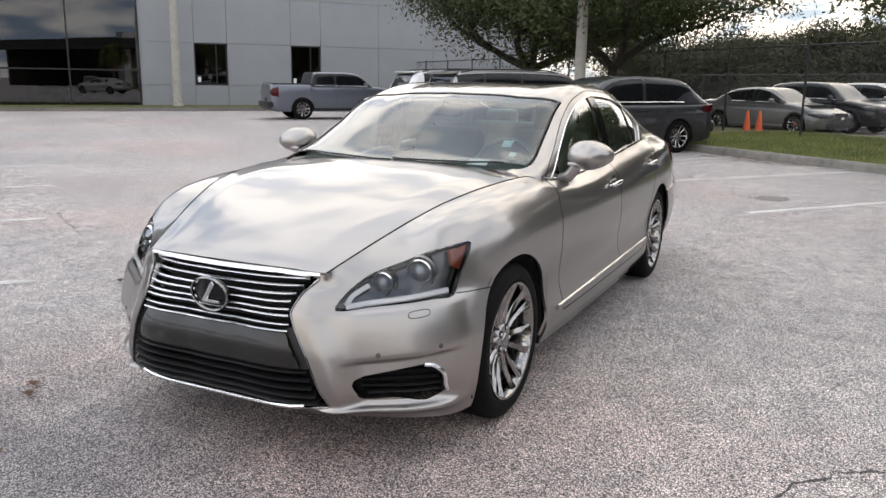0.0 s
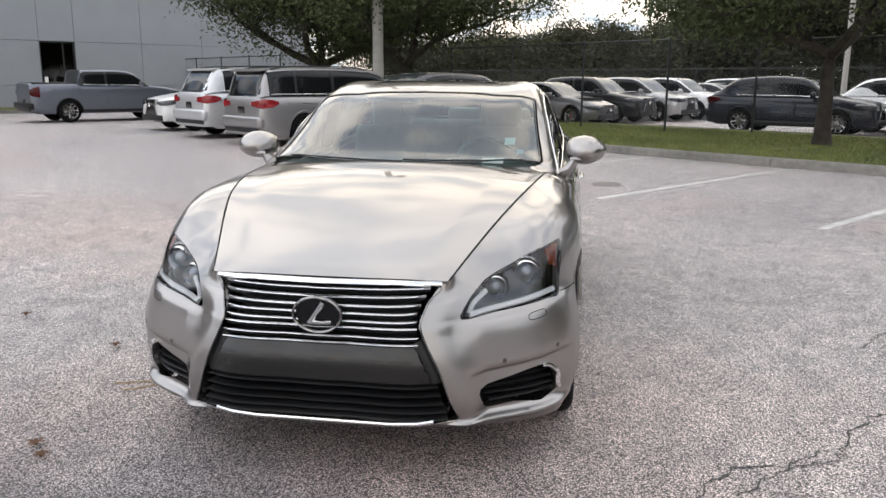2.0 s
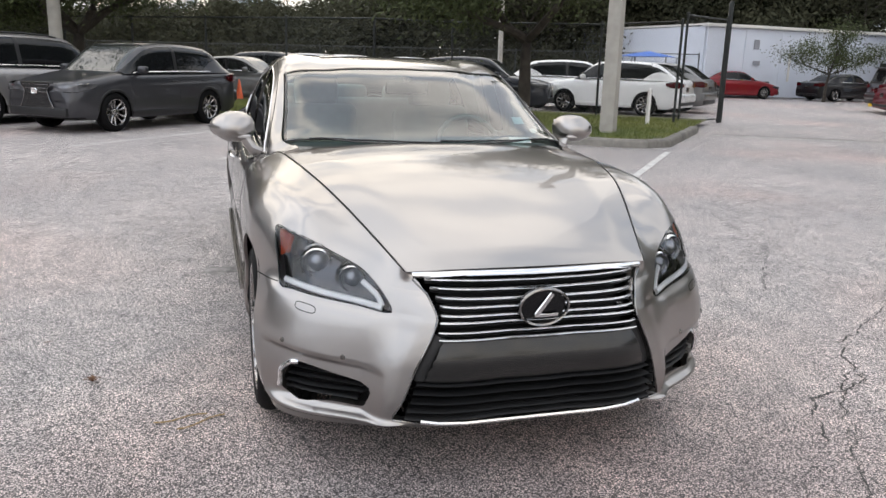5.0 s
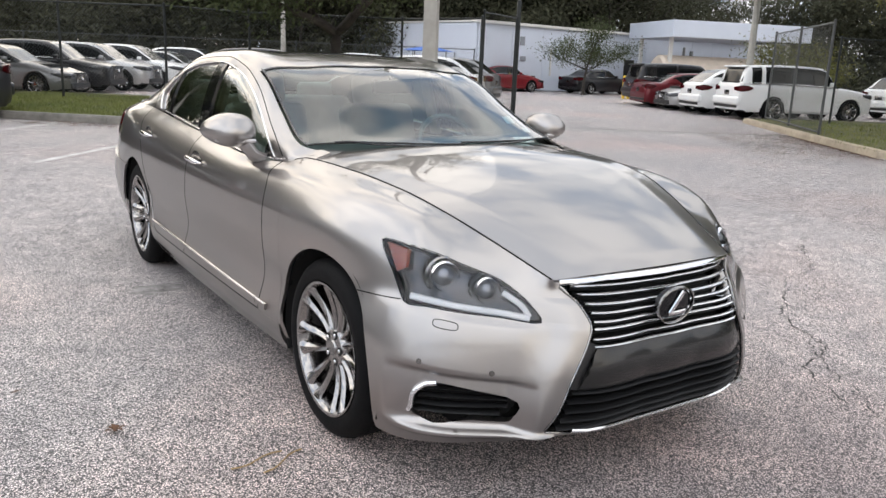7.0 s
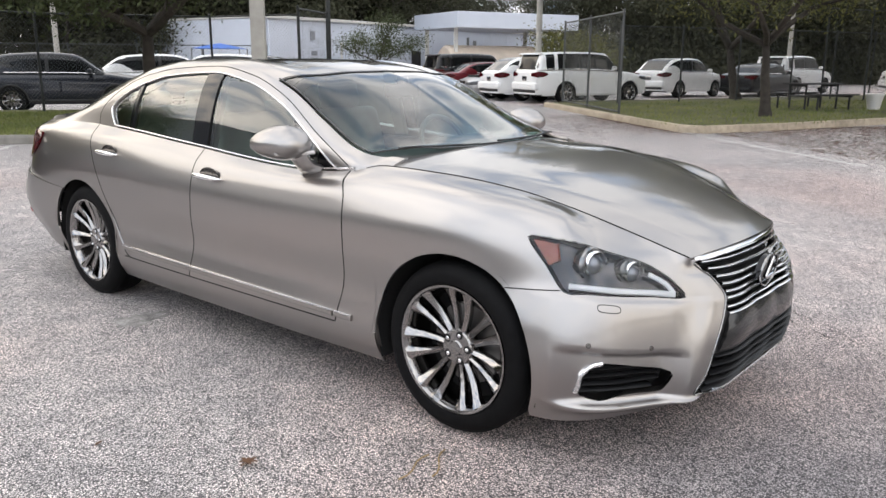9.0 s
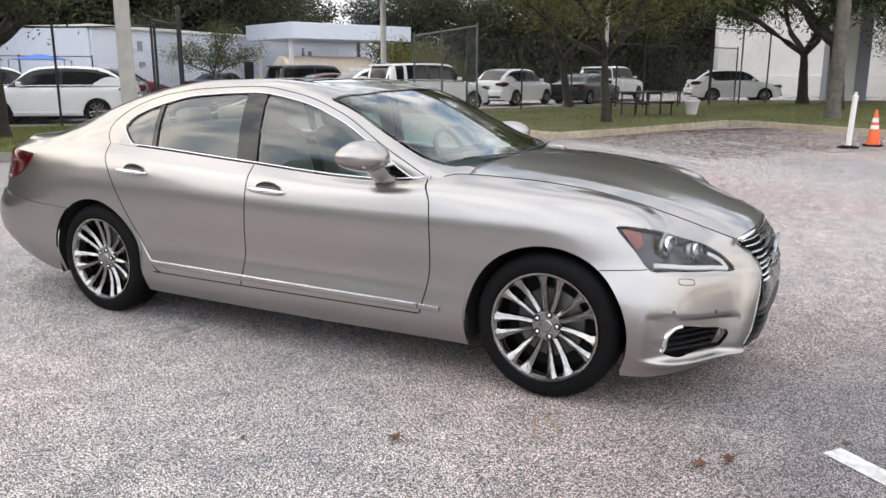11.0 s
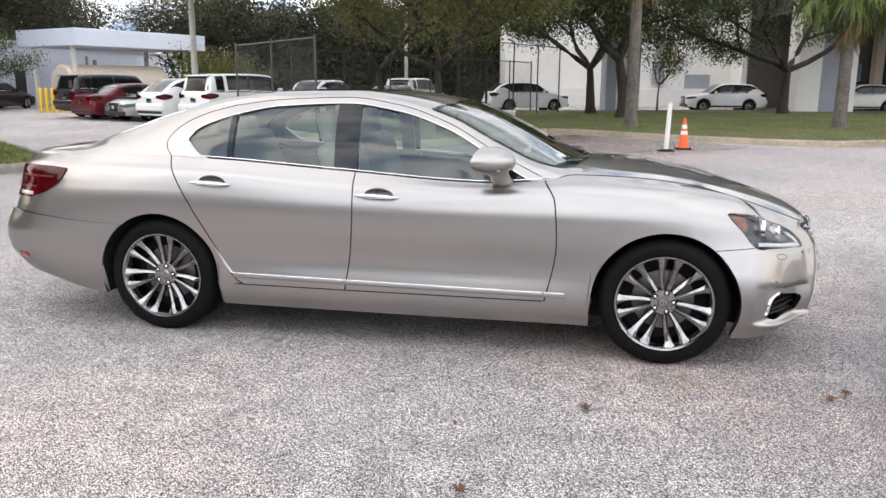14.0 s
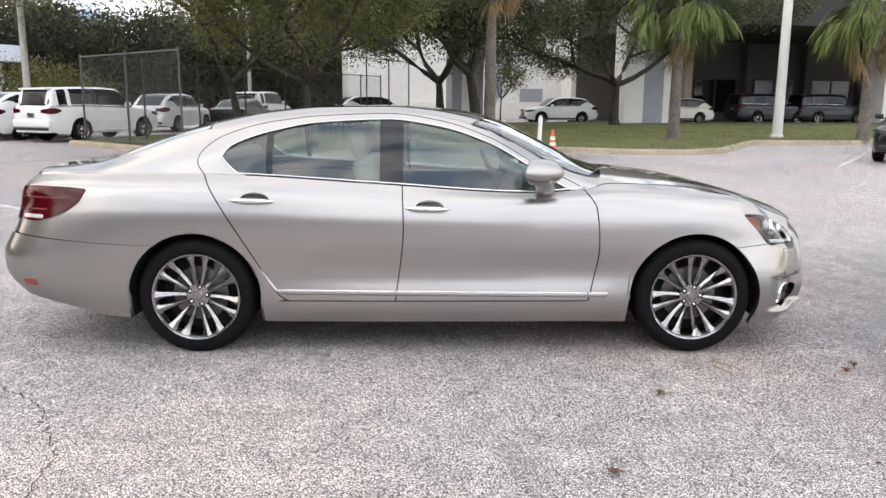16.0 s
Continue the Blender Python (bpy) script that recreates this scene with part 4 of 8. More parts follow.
WING = front_uv([(0.452, -2.225, 0.752)]) + front_uv([(0.50, -2.185, 0.742), (0.545, -2.138, 0.736), (0.62, -2.062, 0.780), (0.72, -1.957, 0.820), (0.80, -1.855, 0.842), (0.842, -1.772, 0.846), (0.853, -1.865, 0.745), (0.848, -1.935, 0.664), (0.885, -1.86, 0.660), (0.905, -1.79, 0.655)]) + [(float(u_of_y(-1.79)) + 0.02, 4.0), (float(u_of_y(-1.79)) + 0.02, 6.3), (0.3, 6.3)]
U_END = float(u_of_y(-1.79))
HOOD_U = WING[0][0]


def cut_by(bm, poly, du):
    """Cuts the flat sheet bm along the edges of poly."""
    k = len(poly)
    for i in range(k):
        a, b = Vector((*poly[i], 0)), Vector((*poly[(i + 1) % k], 0))
        if (b - a).length < 1e-6:
            continue
        x0, x1, y0, y1 = min(a.x, b.x) - 1e-4, max(a.x, b.x) + 1e-4, min(a.y, b.y) - 1e-4, max(a.y, b.y) + 1e-4
        fs = [f for f in bm.faces if max(v.co.x for v in f.verts) >= x0 and min(v.co.x for v in f.verts) <= x1 and max(v.co.y for v in f.verts) >= y0 and min(v.co.y for v in f.verts) <= y1]
        if not fs:
            continue
        geom = list({v for f in fs for v in f.verts}) + list({e for f in fs for e in f.edges}) + fs
        no = Vector((b.y - a.y, -(b.x - a.x), 0))
        bmesh.ops.bisect_plane(bm, geom=geom, dist=1e-5, plane_co=a, plane_no=no.normalized())


def front_skin(side):
    """Cuts the front sheet of one side; returns its regions as lists of polygons in (u, v)."""
    bm = bmesh.new()
    nu, nv = 110, 84
    vs = [[bm.verts.new((U_END * i / nu, 6 * j / nv, 0)) for j in range(nv + 1)] for i in range(nu + 1)]
    for i in range(nu):
        for j in range(nv):
            bm.faces.new((vs[i][j], vs[i + 1][j], vs[i + 1][j + 1], vs[i][j + 1]))
    arch = [(float(u_of_y(AXF + (ARCH) * math.cos(t))), 0.0, HUB + ARCH * math.sin(t)) for t in np.linspace(math.pi * 0.56, math.pi * 1.12, 22)]
    arch = [(u, float(v_of_z(u, max(z, 0.05))[0])) for u, _, z in arch]
    arch = arch + [(arch[-1][0], -0.3), (U_END + 0.5, -0.3), (U_END + 0.5, arch[0][1])]
    loops = {"lamp": LAMP_L, "spindle": SPIN + [(-0.05, SPIN[-1][1]), (-0.05, SPIN[0][1])], "fog": FOG_L, "wing": WING, "arch": arch}
    for k in loops.values():
        cut_by(bm, k, 0)
    regions = {}
    for f in bm.faces:
        c = f.calc_center_median()
        name = next((k for k in ("lamp", "spindle", "fog", "arch", "wing") if inside((c.x, c.y), loops[k])), "bumper")
        regions.setdefault(name, []).append([(v.co.x, v.co.y) for v in f.verts])
    bm.free()
    return regions


REGION = front_skin(1)


def region_mesh(name, polys, material, parent, sides=(1,), sink=0.0, flange=0.014, label=""):
    bm = bmesh.new()
    allp, alln = [], []
    for side in sides:
        keys, cos = {}, []
        for poly in polys:
            for q in poly:
                k = (round(q[0], 5), round(q[1], 4))
                if k not in keys:
                    keys[k] = len(cos)
                    cos.append(q)
        arr = np.array(cos)
        P = shell(np.maximum(arr[:, 0], 1e-7) * side, np.clip(arr[:, 1], 0, 6), sink)
        P[arr[:, 0] < 1e-6, 0] = 0
        allp.append(P)
        alln.append(shell_normal(np.maximum(arr[:, 0], 1e-7) * side, np.clip(arr[:, 1], 0, 6)))
        vs = [bm.verts.new(p) for p in P]
        for poly in polys:
            ids = []
            for q in poly:
                k = keys[(round(q[0], 5), round(q[1], 4))]
                if k not in ids:
                    ids.append(k)
            if len(ids) > 2:
                f = [vs[k] for k in ids]
                try:
                    bm.faces.new(f if side > 0 else f[::-1])
                except ValueError:
                    pass
    bmesh.ops.remove_doubles(bm, verts=bm.verts[:], dist=1e-5)
    bmesh.ops.recalc_face_normals(bm, faces=bm.faces[:])
    bm.normal_update()
    c = sum((f.normal.y for f in bm.faces), 0.0)
    if c > 0:
        bmesh.ops.reverse_faces(bm, faces=bm.faces[:])
    ue = np.array([q for poly in polys for q in poly if abs(q[0] - U_END) < 1e-5])
    flat = np.concatenate([shell(np.full(len(ue), U_END * sd), np.clip(ue[:, 1], 0, 6), sink) for sd in sides]) if len(ue) else None
    roll_edges(bm, flange, flat)
    return run_on(part(name, bm, material, parent, label), np.concatenate(allp), np.concatenate(alln))


region_mesh("front_bumper", REGION["bumper"], M["paint"], saloon, (1, -1), flange=0.03)
for side in (1, -1):
    region_mesh("front_wing", REGION["wing"], M["paint"], saloon, (side,), flange=0.012)
    lamp = region_mesh("headlight", REGION["lamp"], M["clear"], saloon, (side,), sink=-0.001, flange=0.0, label="clear headlight cover with twin projector lamps")
    region_mesh("lamp_bowl", REGION["lamp"], M["lamp_inner"], lamp, (side,), sink=0.04, flange=0.0)
    loop = np.array(LAMP_L)
    pts, nn = shell(loop[:, 0] * side, loop[:, 1], 0.004), shell_normal(loop[:, 0] * side, loop[:, 1])
    strip("lamp_seal", pts, nn, 0.007, 0.008, M["pillar_black"], lamp, closed=True)
    # bright lower blade and its upturned inner end
    low = np.array(smooth_loop(front_uv([(0.515, -2.215, 0.628), (0.60, -2.17, 0.645), (0.72, -2.09, 0.664), (0.79, -2.02, 0.675), (0.83, -1.96, 0.684)]), 5, False))
    strip("light_blade", shell(low[:, 0] * side, low[:, 1], 0.007), shell_normal(low[:, 0] * side, low[:, 1]), 0.023, 0.014, M["lamp_white"], lamp, label="bright chrome light blade")
    top = np.array(smooth_loop(front_uv([(0.515, -2.212, 0.632), (0.535, -2.185, 0.665), (0.57, -2.14, 0.70)]), 5, False))
    strip("light_blade", shell(top[:, 0] * side, top[:, 1], 0.010), shell_normal(top[:, 0] * side, top[:, 1]), 0.020, 0.012, M["lamp_white"], lamp)
    # twin projectors
    for xyz, r in (((0.622, -2.12, 0.706), 0.045), ((0.742, -2.02, 0.742), 0.050)):
        (u, v), = front_uv([xyz])
        c = Vector(shell(np.array([u * side]), np.array([v]), 0.045)[0])
        aim = Vector((0.28 * (-1 if side > 0 else 1), -1, 0.06)).normalized()
        rot = Matrix.Translation(c) @ aim.to_track_quat("Z", "Y").to_matrix().to_4x4()
        bm = bmesh.new()
        lathe(bm, [(r * 0.80, -0.03), (r * 0.86, 0.016), (r * 0.98, 0.024), (r * 1.06, 0.016), (r * 1.08, -0.03)], rot, 32)
        proj = part("projector", bm, M["chrome"], lamp, "chrome ringed projector lamp")
        bm = bmesh.new()
        lathe(bm, [(r * 0.82, 0.0), (r * 0.7, 0.016), (r * 0.45, 0.027), (r * 0.15, 0.032), (0.0005, 0.033)], rot, 28)
        part("lens", bm, M["gloss_lens"], proj)
        bm = bmesh.new()
        lathe(bm, [(0.0005, -0.02), (r * 0.5, -0.022), (r * 0.8, -0.01)], rot, 24)
        part("reflector", bm, M["satin"], proj)
        bm = bmesh.new()
        lathe(bm, [(r * 1.10, -0.012), (r * 1.22, 0.004), (r * 1.34, -0.002), (r * 1.40, -0.03)], rot, 32)
        part("bezel", bm, M["dark_chrome"], proj)
    amb = front_uv([(0.836, -1.80, 0.828), (0.80, -1.885, 0.815), (0.815, -1.90, 0.755), (0.842, -1.875, 0.748)])
    pa = np.array(amb)
    a = [Vector(p) for p in shell(pa[:, 0] * side, pa[:, 1], 0.012)]
    bm = bmesh.new()
    q = [bm.verts.new(p) for p in a]
    f = bm.faces.new(q)
    r = bmesh.ops.extrude_face_region(bm, geom=[f])
    bmesh.ops.translate(bm, vec=(0.012 * (1 if side > 0 else -1), 0, 0), verts=[g for g in r["geom"] if isinstance(g, bmesh.types.BMVert)])
    part("side_marker", bm, M["amber"], lamp, "amber side reflector")
    # lower side intake
    fog = region_mesh("side_intake", REGION["fog"], M["void"], saloon, (side,), sink=0.07, flange=0.0, label="black slatted bumper intake")
    for zz, xa, xb in ((0.382, 0.66, 0.82), (0.354, 0.585, 0.835), (0.326, 0.585, 0.84), (0.300, 0.60, 0.84)):
        s = even_uv(front_uv([(x, zz) for x in np.linspace(xa, xb, 15)]), 2)
        strip("slat", shell(s[:, 0] * side, s[:, 1], 0.035), shell_normal(s[:, 0] * side, s[:, 1]), 0.010, 0.04, M["black"], fog)
    fl = np.array(smooth_loop(front_uv([(0.792, -2.10, 0.415), (0.826, -2.07, 0.410), (0.846, -2.045, 0.37), (0.856, -2.03, 0.318), (0.858, -2.025, 0.296)]), 6, False))
    strip("chrome_boomerang", shell(fl[:, 0] * side, fl[:, 1], -0.004), shell_normal(fl[:, 0] * side, fl[:, 1]), 0.020, 0.018, M["bar_chrome"], fog, label="bent chrome trim")
    # washer cover and parking sensors
    w0 = front_uv([(0.745, -2.13, 0.612), (0.80, -2.07, 0.622)])
    (ua, vc), (ub, vd) = w0
    w = np.array([((ua + ub) / 2 + (ub - ua) / 2 * 1.15 * math.copysign(abs(math.cos(t)) ** 0.6, math.cos(t)), (vc + vd) / 2 + (vd - vc) / 2 * math.cos(t) + 0.085 * math.copysign(abs(math.sin(t)) ** 0.6, math.sin(t))) for t in np.linspace(0, 2 * math.pi, 28, endpoint=False)])
    strip("washer_cover", shell(w[:, 0] * side, w[:, 1], 0.0), shell_normal(w[:, 0] * side, w[:, 1]), 0.0035, 0.002, M["black"], saloon, closed=True)
    for xyz in ((0.646, -2.20, 0.458), (0.85, -2.066, 0.484)):
        (u, v), = front_uv([xyz])
        c, n = Vector(shell(np.array([u * side]), np.array([v]))[0]), Vector(shell_normal(np.array([u * side]), np.array([v]))[0])
        bm = bmesh.new()
        lathe(bm, [(0.0005, 0.003), (0.008, 0.003), (0.0095, 0.0), (0.0115, -0.002)], Matrix.Translation(c) @ n.to_track_quat("Z", "Y").to_matrix().to_4x4(), 18)
        part("parking_sensor", bm, M["cup"], saloon)

# grille
grille = region_mesh("grille", REGION["spindle"], M["void"], saloon, (1, -1), sink=0.085, flange=0.0, label="spindle grille with chrome bars and dark lower panel")
sp = np.array(smooth_loop(SPIN[:-1][1:], 4, False))
both = np.concatenate([np.stack([-sp[::-1, 0], sp[::-1, 1]], 1), np.stack([sp[:, 0], sp[:, 1]], 1)])
full = np.concatenate([both])
pts, nn = shell(full[:, 0], full[:, 1], 0.002), shell_normal(full[:, 0], full[:, 1])
strip("grille_frame", pts, nn, 0.008, 0.014, M["dark_chrome"], grille, closed=True, label="polished chrome surround")
P = np.stack([shell(full[:, 0] * (1 - 0.012 * k), full[:, 1], 0.018 * k) for k in range(5)], 1)
panel("grille_return", np.concatenate([P, P[:1]]), M["dark_chrome"], grille, flange=0.0, label="dark chrome inner return of the grille")
low = sp[sp[:, 1] < 1.02]
low = np.concatenate([np.stack([-low[::-1, 0], low[::-1, 1]], 1), low])
strip("grille_foot", shell(low[:, 0], low[:, 1] + 0.06, -0.002), shell_normal(low[:, 0], low[:, 1]), 0.018, 0.018, M["bar_chrome"], grille, label="bright bar under the grille")


def spindle_half(z):
    return float(pchip([0.24, 0.275, 0.36, 0.50, 0.585, 0.64, 0.70, 0.76], [0.498, 0.498, 0.472, 0.418, 0.375, 0.366, 0.388, 0.418], z))


def across(z, inset, n=31):
    h = spindle_half(z) - inset
    s = even_uv(front_uv([(max(x, 0.0), z) for x in np.linspace(0, h, n)]), 4)
    s[:, 0] = np.maximum(s[:, 0] - s[0, 0], 0)
    s = np.concatenate([np.stack([-s[::-1, 0], s[::-1, 1]], 1), s[1:]])
    s[np.abs(s[:, 0]) < 1e-4, 0] = 1e-5
    return s


for k in range(7):
    z = 0.730 - 0.0255 * k
    s = across(z, 0.018)
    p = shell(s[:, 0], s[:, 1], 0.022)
    strip("grille_bar", shell(s[:, 0], s[:, 1], 0.014), shell_normal(s[:, 0], s[:, 1]), 0.0125, 0.030, M["bar_chrome"], grille)
    # black strip below each bar, added to draw the bar's shadow
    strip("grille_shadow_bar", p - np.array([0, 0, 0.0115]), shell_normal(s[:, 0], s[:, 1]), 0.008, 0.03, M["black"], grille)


def spindle_panel(name, z0, z1, sink, material, inset=0.012, n=41, m=10, bulge=0.0):
    P = np.zeros((n, m, 3))
    for j, z in enumerate(np.linspace(z0, z1, m)):
        h = spindle_half(z) - inset
        xs = np.linspace(-h, h, n)
        s = even_uv(front_uv([(abs(x), z) for x in xs[n // 2:]]), 4)
        s[:, 0] = np.maximum(s[:, 0] - s[0, 0], 0)
        s = np.concatenate([s[:0:-1], s])
        P[:, j] = shell(np.where(xs < 0, 1, -1) * np.maximum(s[:, 0], 1e-5), s[:, 1], sink - bulge * math.sin(math.pi * j / (m - 1)))
    return panel(name, P, material, grille, flange=0.03)


spindle_panel("plate_panel", 0.408, 0.545, 0.012, M["grey_panel"], 0.045, bulge=0.012)
s = across(0.552, 0.03)
strip("panel_lip", shell(s[:, 0], s[:, 1], 0.010), shell_normal(s[:, 0], s[:, 1]), 0.012, 0.028, M["chrome"], grille)
for k in range(5):
    s = across(0.396 - 0.029 * k, 0.03)
    strip("lower_slat", shell(s[:, 0], s[:, 1], 0.03), shell_normal(s[:, 0], s[:, 1]), 0.009, 0.06, M["black"], grille)
for z in (0.415, 0.545):
    for sg in (1, -1):
        s = np.array(front_uv([(spindle_half(q) - 0.028, q) for q in np.linspace(0.41, 0.56, 8)]))
        if z < 0.5:
            strip("panel_cheek", shell(s[:, 0] * sg, s[:, 1], 0.028), shell_normal(s[:, 0] * sg, s[:, 1]), 0.05, 0.03, M["black"], grille)
# oval badge: ring, dark field and a bent bright bar
badge = empty("badge")
badge.parent = grille
badge.matrix_world = Matrix.Translation((0, -2.368, 0.652)) @ pose(0, 0, 0, 96, 0, 0)
bm = bmesh.new()
ring = [(0.088 * math.cos(t), 0.0645 * math.sin(t), 0.006) for t in np.linspace(0, 2 * math.pi, 48, endpoint=False)]
sweep(bm, ring, 0.0050, 0.006, 8, True, [(0, 0, 1)] * 48)
part("badge_ring", bm, M["dark_chrome"], badge, "chrome oval badge ring")
bm = bmesh.new()
vs = lathe(bm, [(0.0005, 0.004), (0.5, 0.003), (0.95, 0.0), (1.0, -0.02)], None, 40)
bmesh.ops.scale(bm, vec=(0.084, 0.061, 1), verts=vs)
part("badge_field", bm, M["gloss_black"], badge)
bm = bmesh.new()
sweep(bm, [(0.024, 0.048, 0.009), (0.002, 0.014, 0.009), (-0.026, -0.026, 0.009)], 0.0095, 0.005, 8, False, [(0, 0, 1)] * 3)
sweep(bm, [(-0.034, -0.028, 0.009), (0.01, -0.029, 0.009), (0.050, -0.027, 0.009)], 0.0070, 0.005, 8, False, [(0, 0, 1)] * 3)
part("badge_mark", bm, M["chrome"], badge)

# ---- bonnet ----
HU0, HU1 = HOOD_U, float(u_of_y(-0.90))


def bonnet_grid(n=64, m=61):
    """The bonnet between its shut lines, crowned across, with a soft crease along each side."""
    P = np.zeros((n, m, 3))
    for i, t in enumerate(np.linspace(0, 1, n)):
        ye = -2.236 + (-0.905 + 2.236) * t
        xe, ze = float(pchip(HLY, HLX, ye)) - 0.004, float(pchip(HLY, HLZ, ye)) + 0.001
        yc = -2.292 + (-1.03 + 2.292) * t
        zc = float(pchip([-2.292, -2.25, -2.15, -2.0, -1.8, -1.6, -1.3, -1.03], [0.772, 0.800, 0.842, 0.893, 0.947, 0.990, 1.036, 1.062], yc))
        w = np.linspace(-1, 1, m)
        aw = np.abs(w)
        crease = 0.005 * np.exp(-((aw - 0.78) / 0.12) ** 2) * math.sin(math.pi * min(1, t * 1.1 + 0.05)) ** 0.7
        P[i] = np.stack([w * xe, yc + (ye - yc) * aw ** 2.2, zc + (ze - zc) * aw ** 2.6 + crease * (1 - aw ** 6)], 1)
    return P


for side in (1, -1):
    us = np.linspace(HU0, HU1, 60)
    strip("bonnet_seam", shell(us * side, np.full(60, 5.985), 0.0) + np.array([0, 0, 0.0005]), shell_normal(us * side, np.full(60, 5.9)), 0.0055, 0.003, M["void"], saloon)
    q = u_of_y(np.linspace(-1.955, -1.735, 16))
    qv = v_of_z(q, np.linspace(0.664, 0.650, 16))
    strip("bumper_seam", shell(q * side, qv, -0.0005), shell_normal(q * side, qv), 0.0045, 0.003, M["void"], saloon)
panel("bonnet", bonnet_grid(), M["paint"], saloon, flange=0.02, flip=True)
s = np.linspace(-HU0 * 0.925, HU0 * 0.925, 41)
s[20] = 1e-5
strip("bonnet_lip", shell(s, np.full(41, 5.88), -0.002) + np.array([0, -0.004, -0.004]), shell_normal(s, np.full(41, 5.7)), 0.019, 0.014, M["chrome"], saloon, label="chrome lip under the bonnet")

# ---- greenhouse ----
GY = [-1.10, -0.95, -0.80, -0.53, -0.26, 0.04, 0.34, 0.765, 1.06, 1.31, 1.6, 1.9, 2.15, 2.7]
GZ = [1.01, 1.018, 1.045, 1.160, 1.298, 1.386, 1.425, 1.418, 1.385, 1.335, 1.262, 1.168, 1.098, 1.060]
GX = [0.76, 0.772, 0.765, 0.730, 0.700, 0.678, 0.668, 0.660, 0.650, 0.640, 0.630, 0.625, 0.63, 0.64]
CY = [-1.10, -1.04, -0.93, -0.65, -0.336, -0.13, 0.1, 0.35, 0.7, 1.078, 1.457, 1.838, 2.186, 2.7]
CZ = [1.040, 1.060, 1.100, 1.245, 1.385, 1.432, 1.456, 1.466, 1.464, 1.440, 1.380, 1.262, 1.120, 1.066]


_te = shell(np.linspace(float(u_of_y(1.2)), PU[-1] - 1e-4, 240), np.full(240, 6.0))


def cabin(y, v, lift=0.0):
    """The greenhouse section at y: v 0 at the belt, 2 below the rail, 3 on top of it, 5 in the middle of the roof."""
    y = np.atleast_1d(np.asarray(y, float))
    b = shell(u_of_y(y), np.full(len(y), 6.0))
    xb, zb = np.abs(b[:, 0]), b[:, 2]
    xb = np.where(y > 1.3, np.interp(y, _te[:, 1], -_te[:, 0]), xb)
    zb = np.where(y > 1.3, np.interp(y, _te[:, 1], _te[:, 2]), zb)
    xr, zr, zc = pchip(GY, GX, y), pchip(GY, GZ, y), pchip(CY, CZ, y)
    zr = np.maximum(zr, zb + 0.012)
    xr = np.clip(np.minimum(xr, xb - 0.03), 0.02, 1)
    zc = np.maximum(zc, zr + 0.004)
    h = zr - zb
    k = np.clip(h / 0.3, 0, 1)
    c = np.zeros((6, len(y), 3))
    c[:, :, 1] = y
    c[0, :, 0], c[0, :, 2] = xb - 0.004, zb
    c[1, :, 0], c[1, :, 2] = xb + (xr - xb) * 0.42 + 0.012 * k, zb + h * 0.46
    c[2, :, 0], c[2, :, 2] = xb + (xr - xb) * 0.92 + 0.008 * k, zb + h * 0.88
    c[3, :, 0], c[3, :, 2] = xr - 0.038, zr + 0.018 * np.clip((zc - zr) / 0.06, 0, 1)
    c[4, :, 0], c[4, :, 2] = xr * 0.55, zr + (zc - zr) * 0.80
    c[5, :, 0], c[5, :, 2] = 0, zc
    c[:, :, 2] += lift
    return bezier_rows(c, v)


_cv = np.linspace(0, 3, 120)


def cv_of_z(y, z):
    out = []
    for a, b in zip(np.atleast_1d(y), np.atleast_1d(z)):
        out.append(np.interp(b, cabin(np.full(120, a), _cv)[:, 2], _cv))
    return np.array(out)


DT = ([-0.74, -0.70, -0.53, -0.26, 0.04, 0.34, 0.765, 1.06, 1.20, 1.29, 1.335], [0.985, 1.005, 1.103, 1.255, 1.352, 1.392, 1.372, 1.316, 1.272, 1.228, 1.178])


def dlo_top(y):
    return pchip(*DT, y)


def dlo_low(y):
    b = shell(u_of_y(y), np.full(len(np.atleast_1d(y)), 6.0))[:, 2] + 0.014
    return np.where(np.asarray(y) > 1.20, np.maximum(b, pchip([1.20, 1.235, 1.30, 1.335], [1.06, 1.082, 1.135, 1.172], y)), b)


def mirror_x(P, side):
    P = P.copy()
    P[..., 0] *= -1 if side > 0 else 1
    return P


def cabin_patch(name, ys, va, vb, material, side, m=16, lift=0.0, flange=0.012, label="", push=0.0):
    P = np.zeros((len(ys), m, 3))
    for j, t in enumerate(np.linspace(0, 1, m)):
        P[:, j] = cabin(ys, va + (vb - va) * t, lift)
    P[..., 0] += push
    return panel(name, mirror_x(P, side), material, saloon, flange, flip=side > 0, label=label)


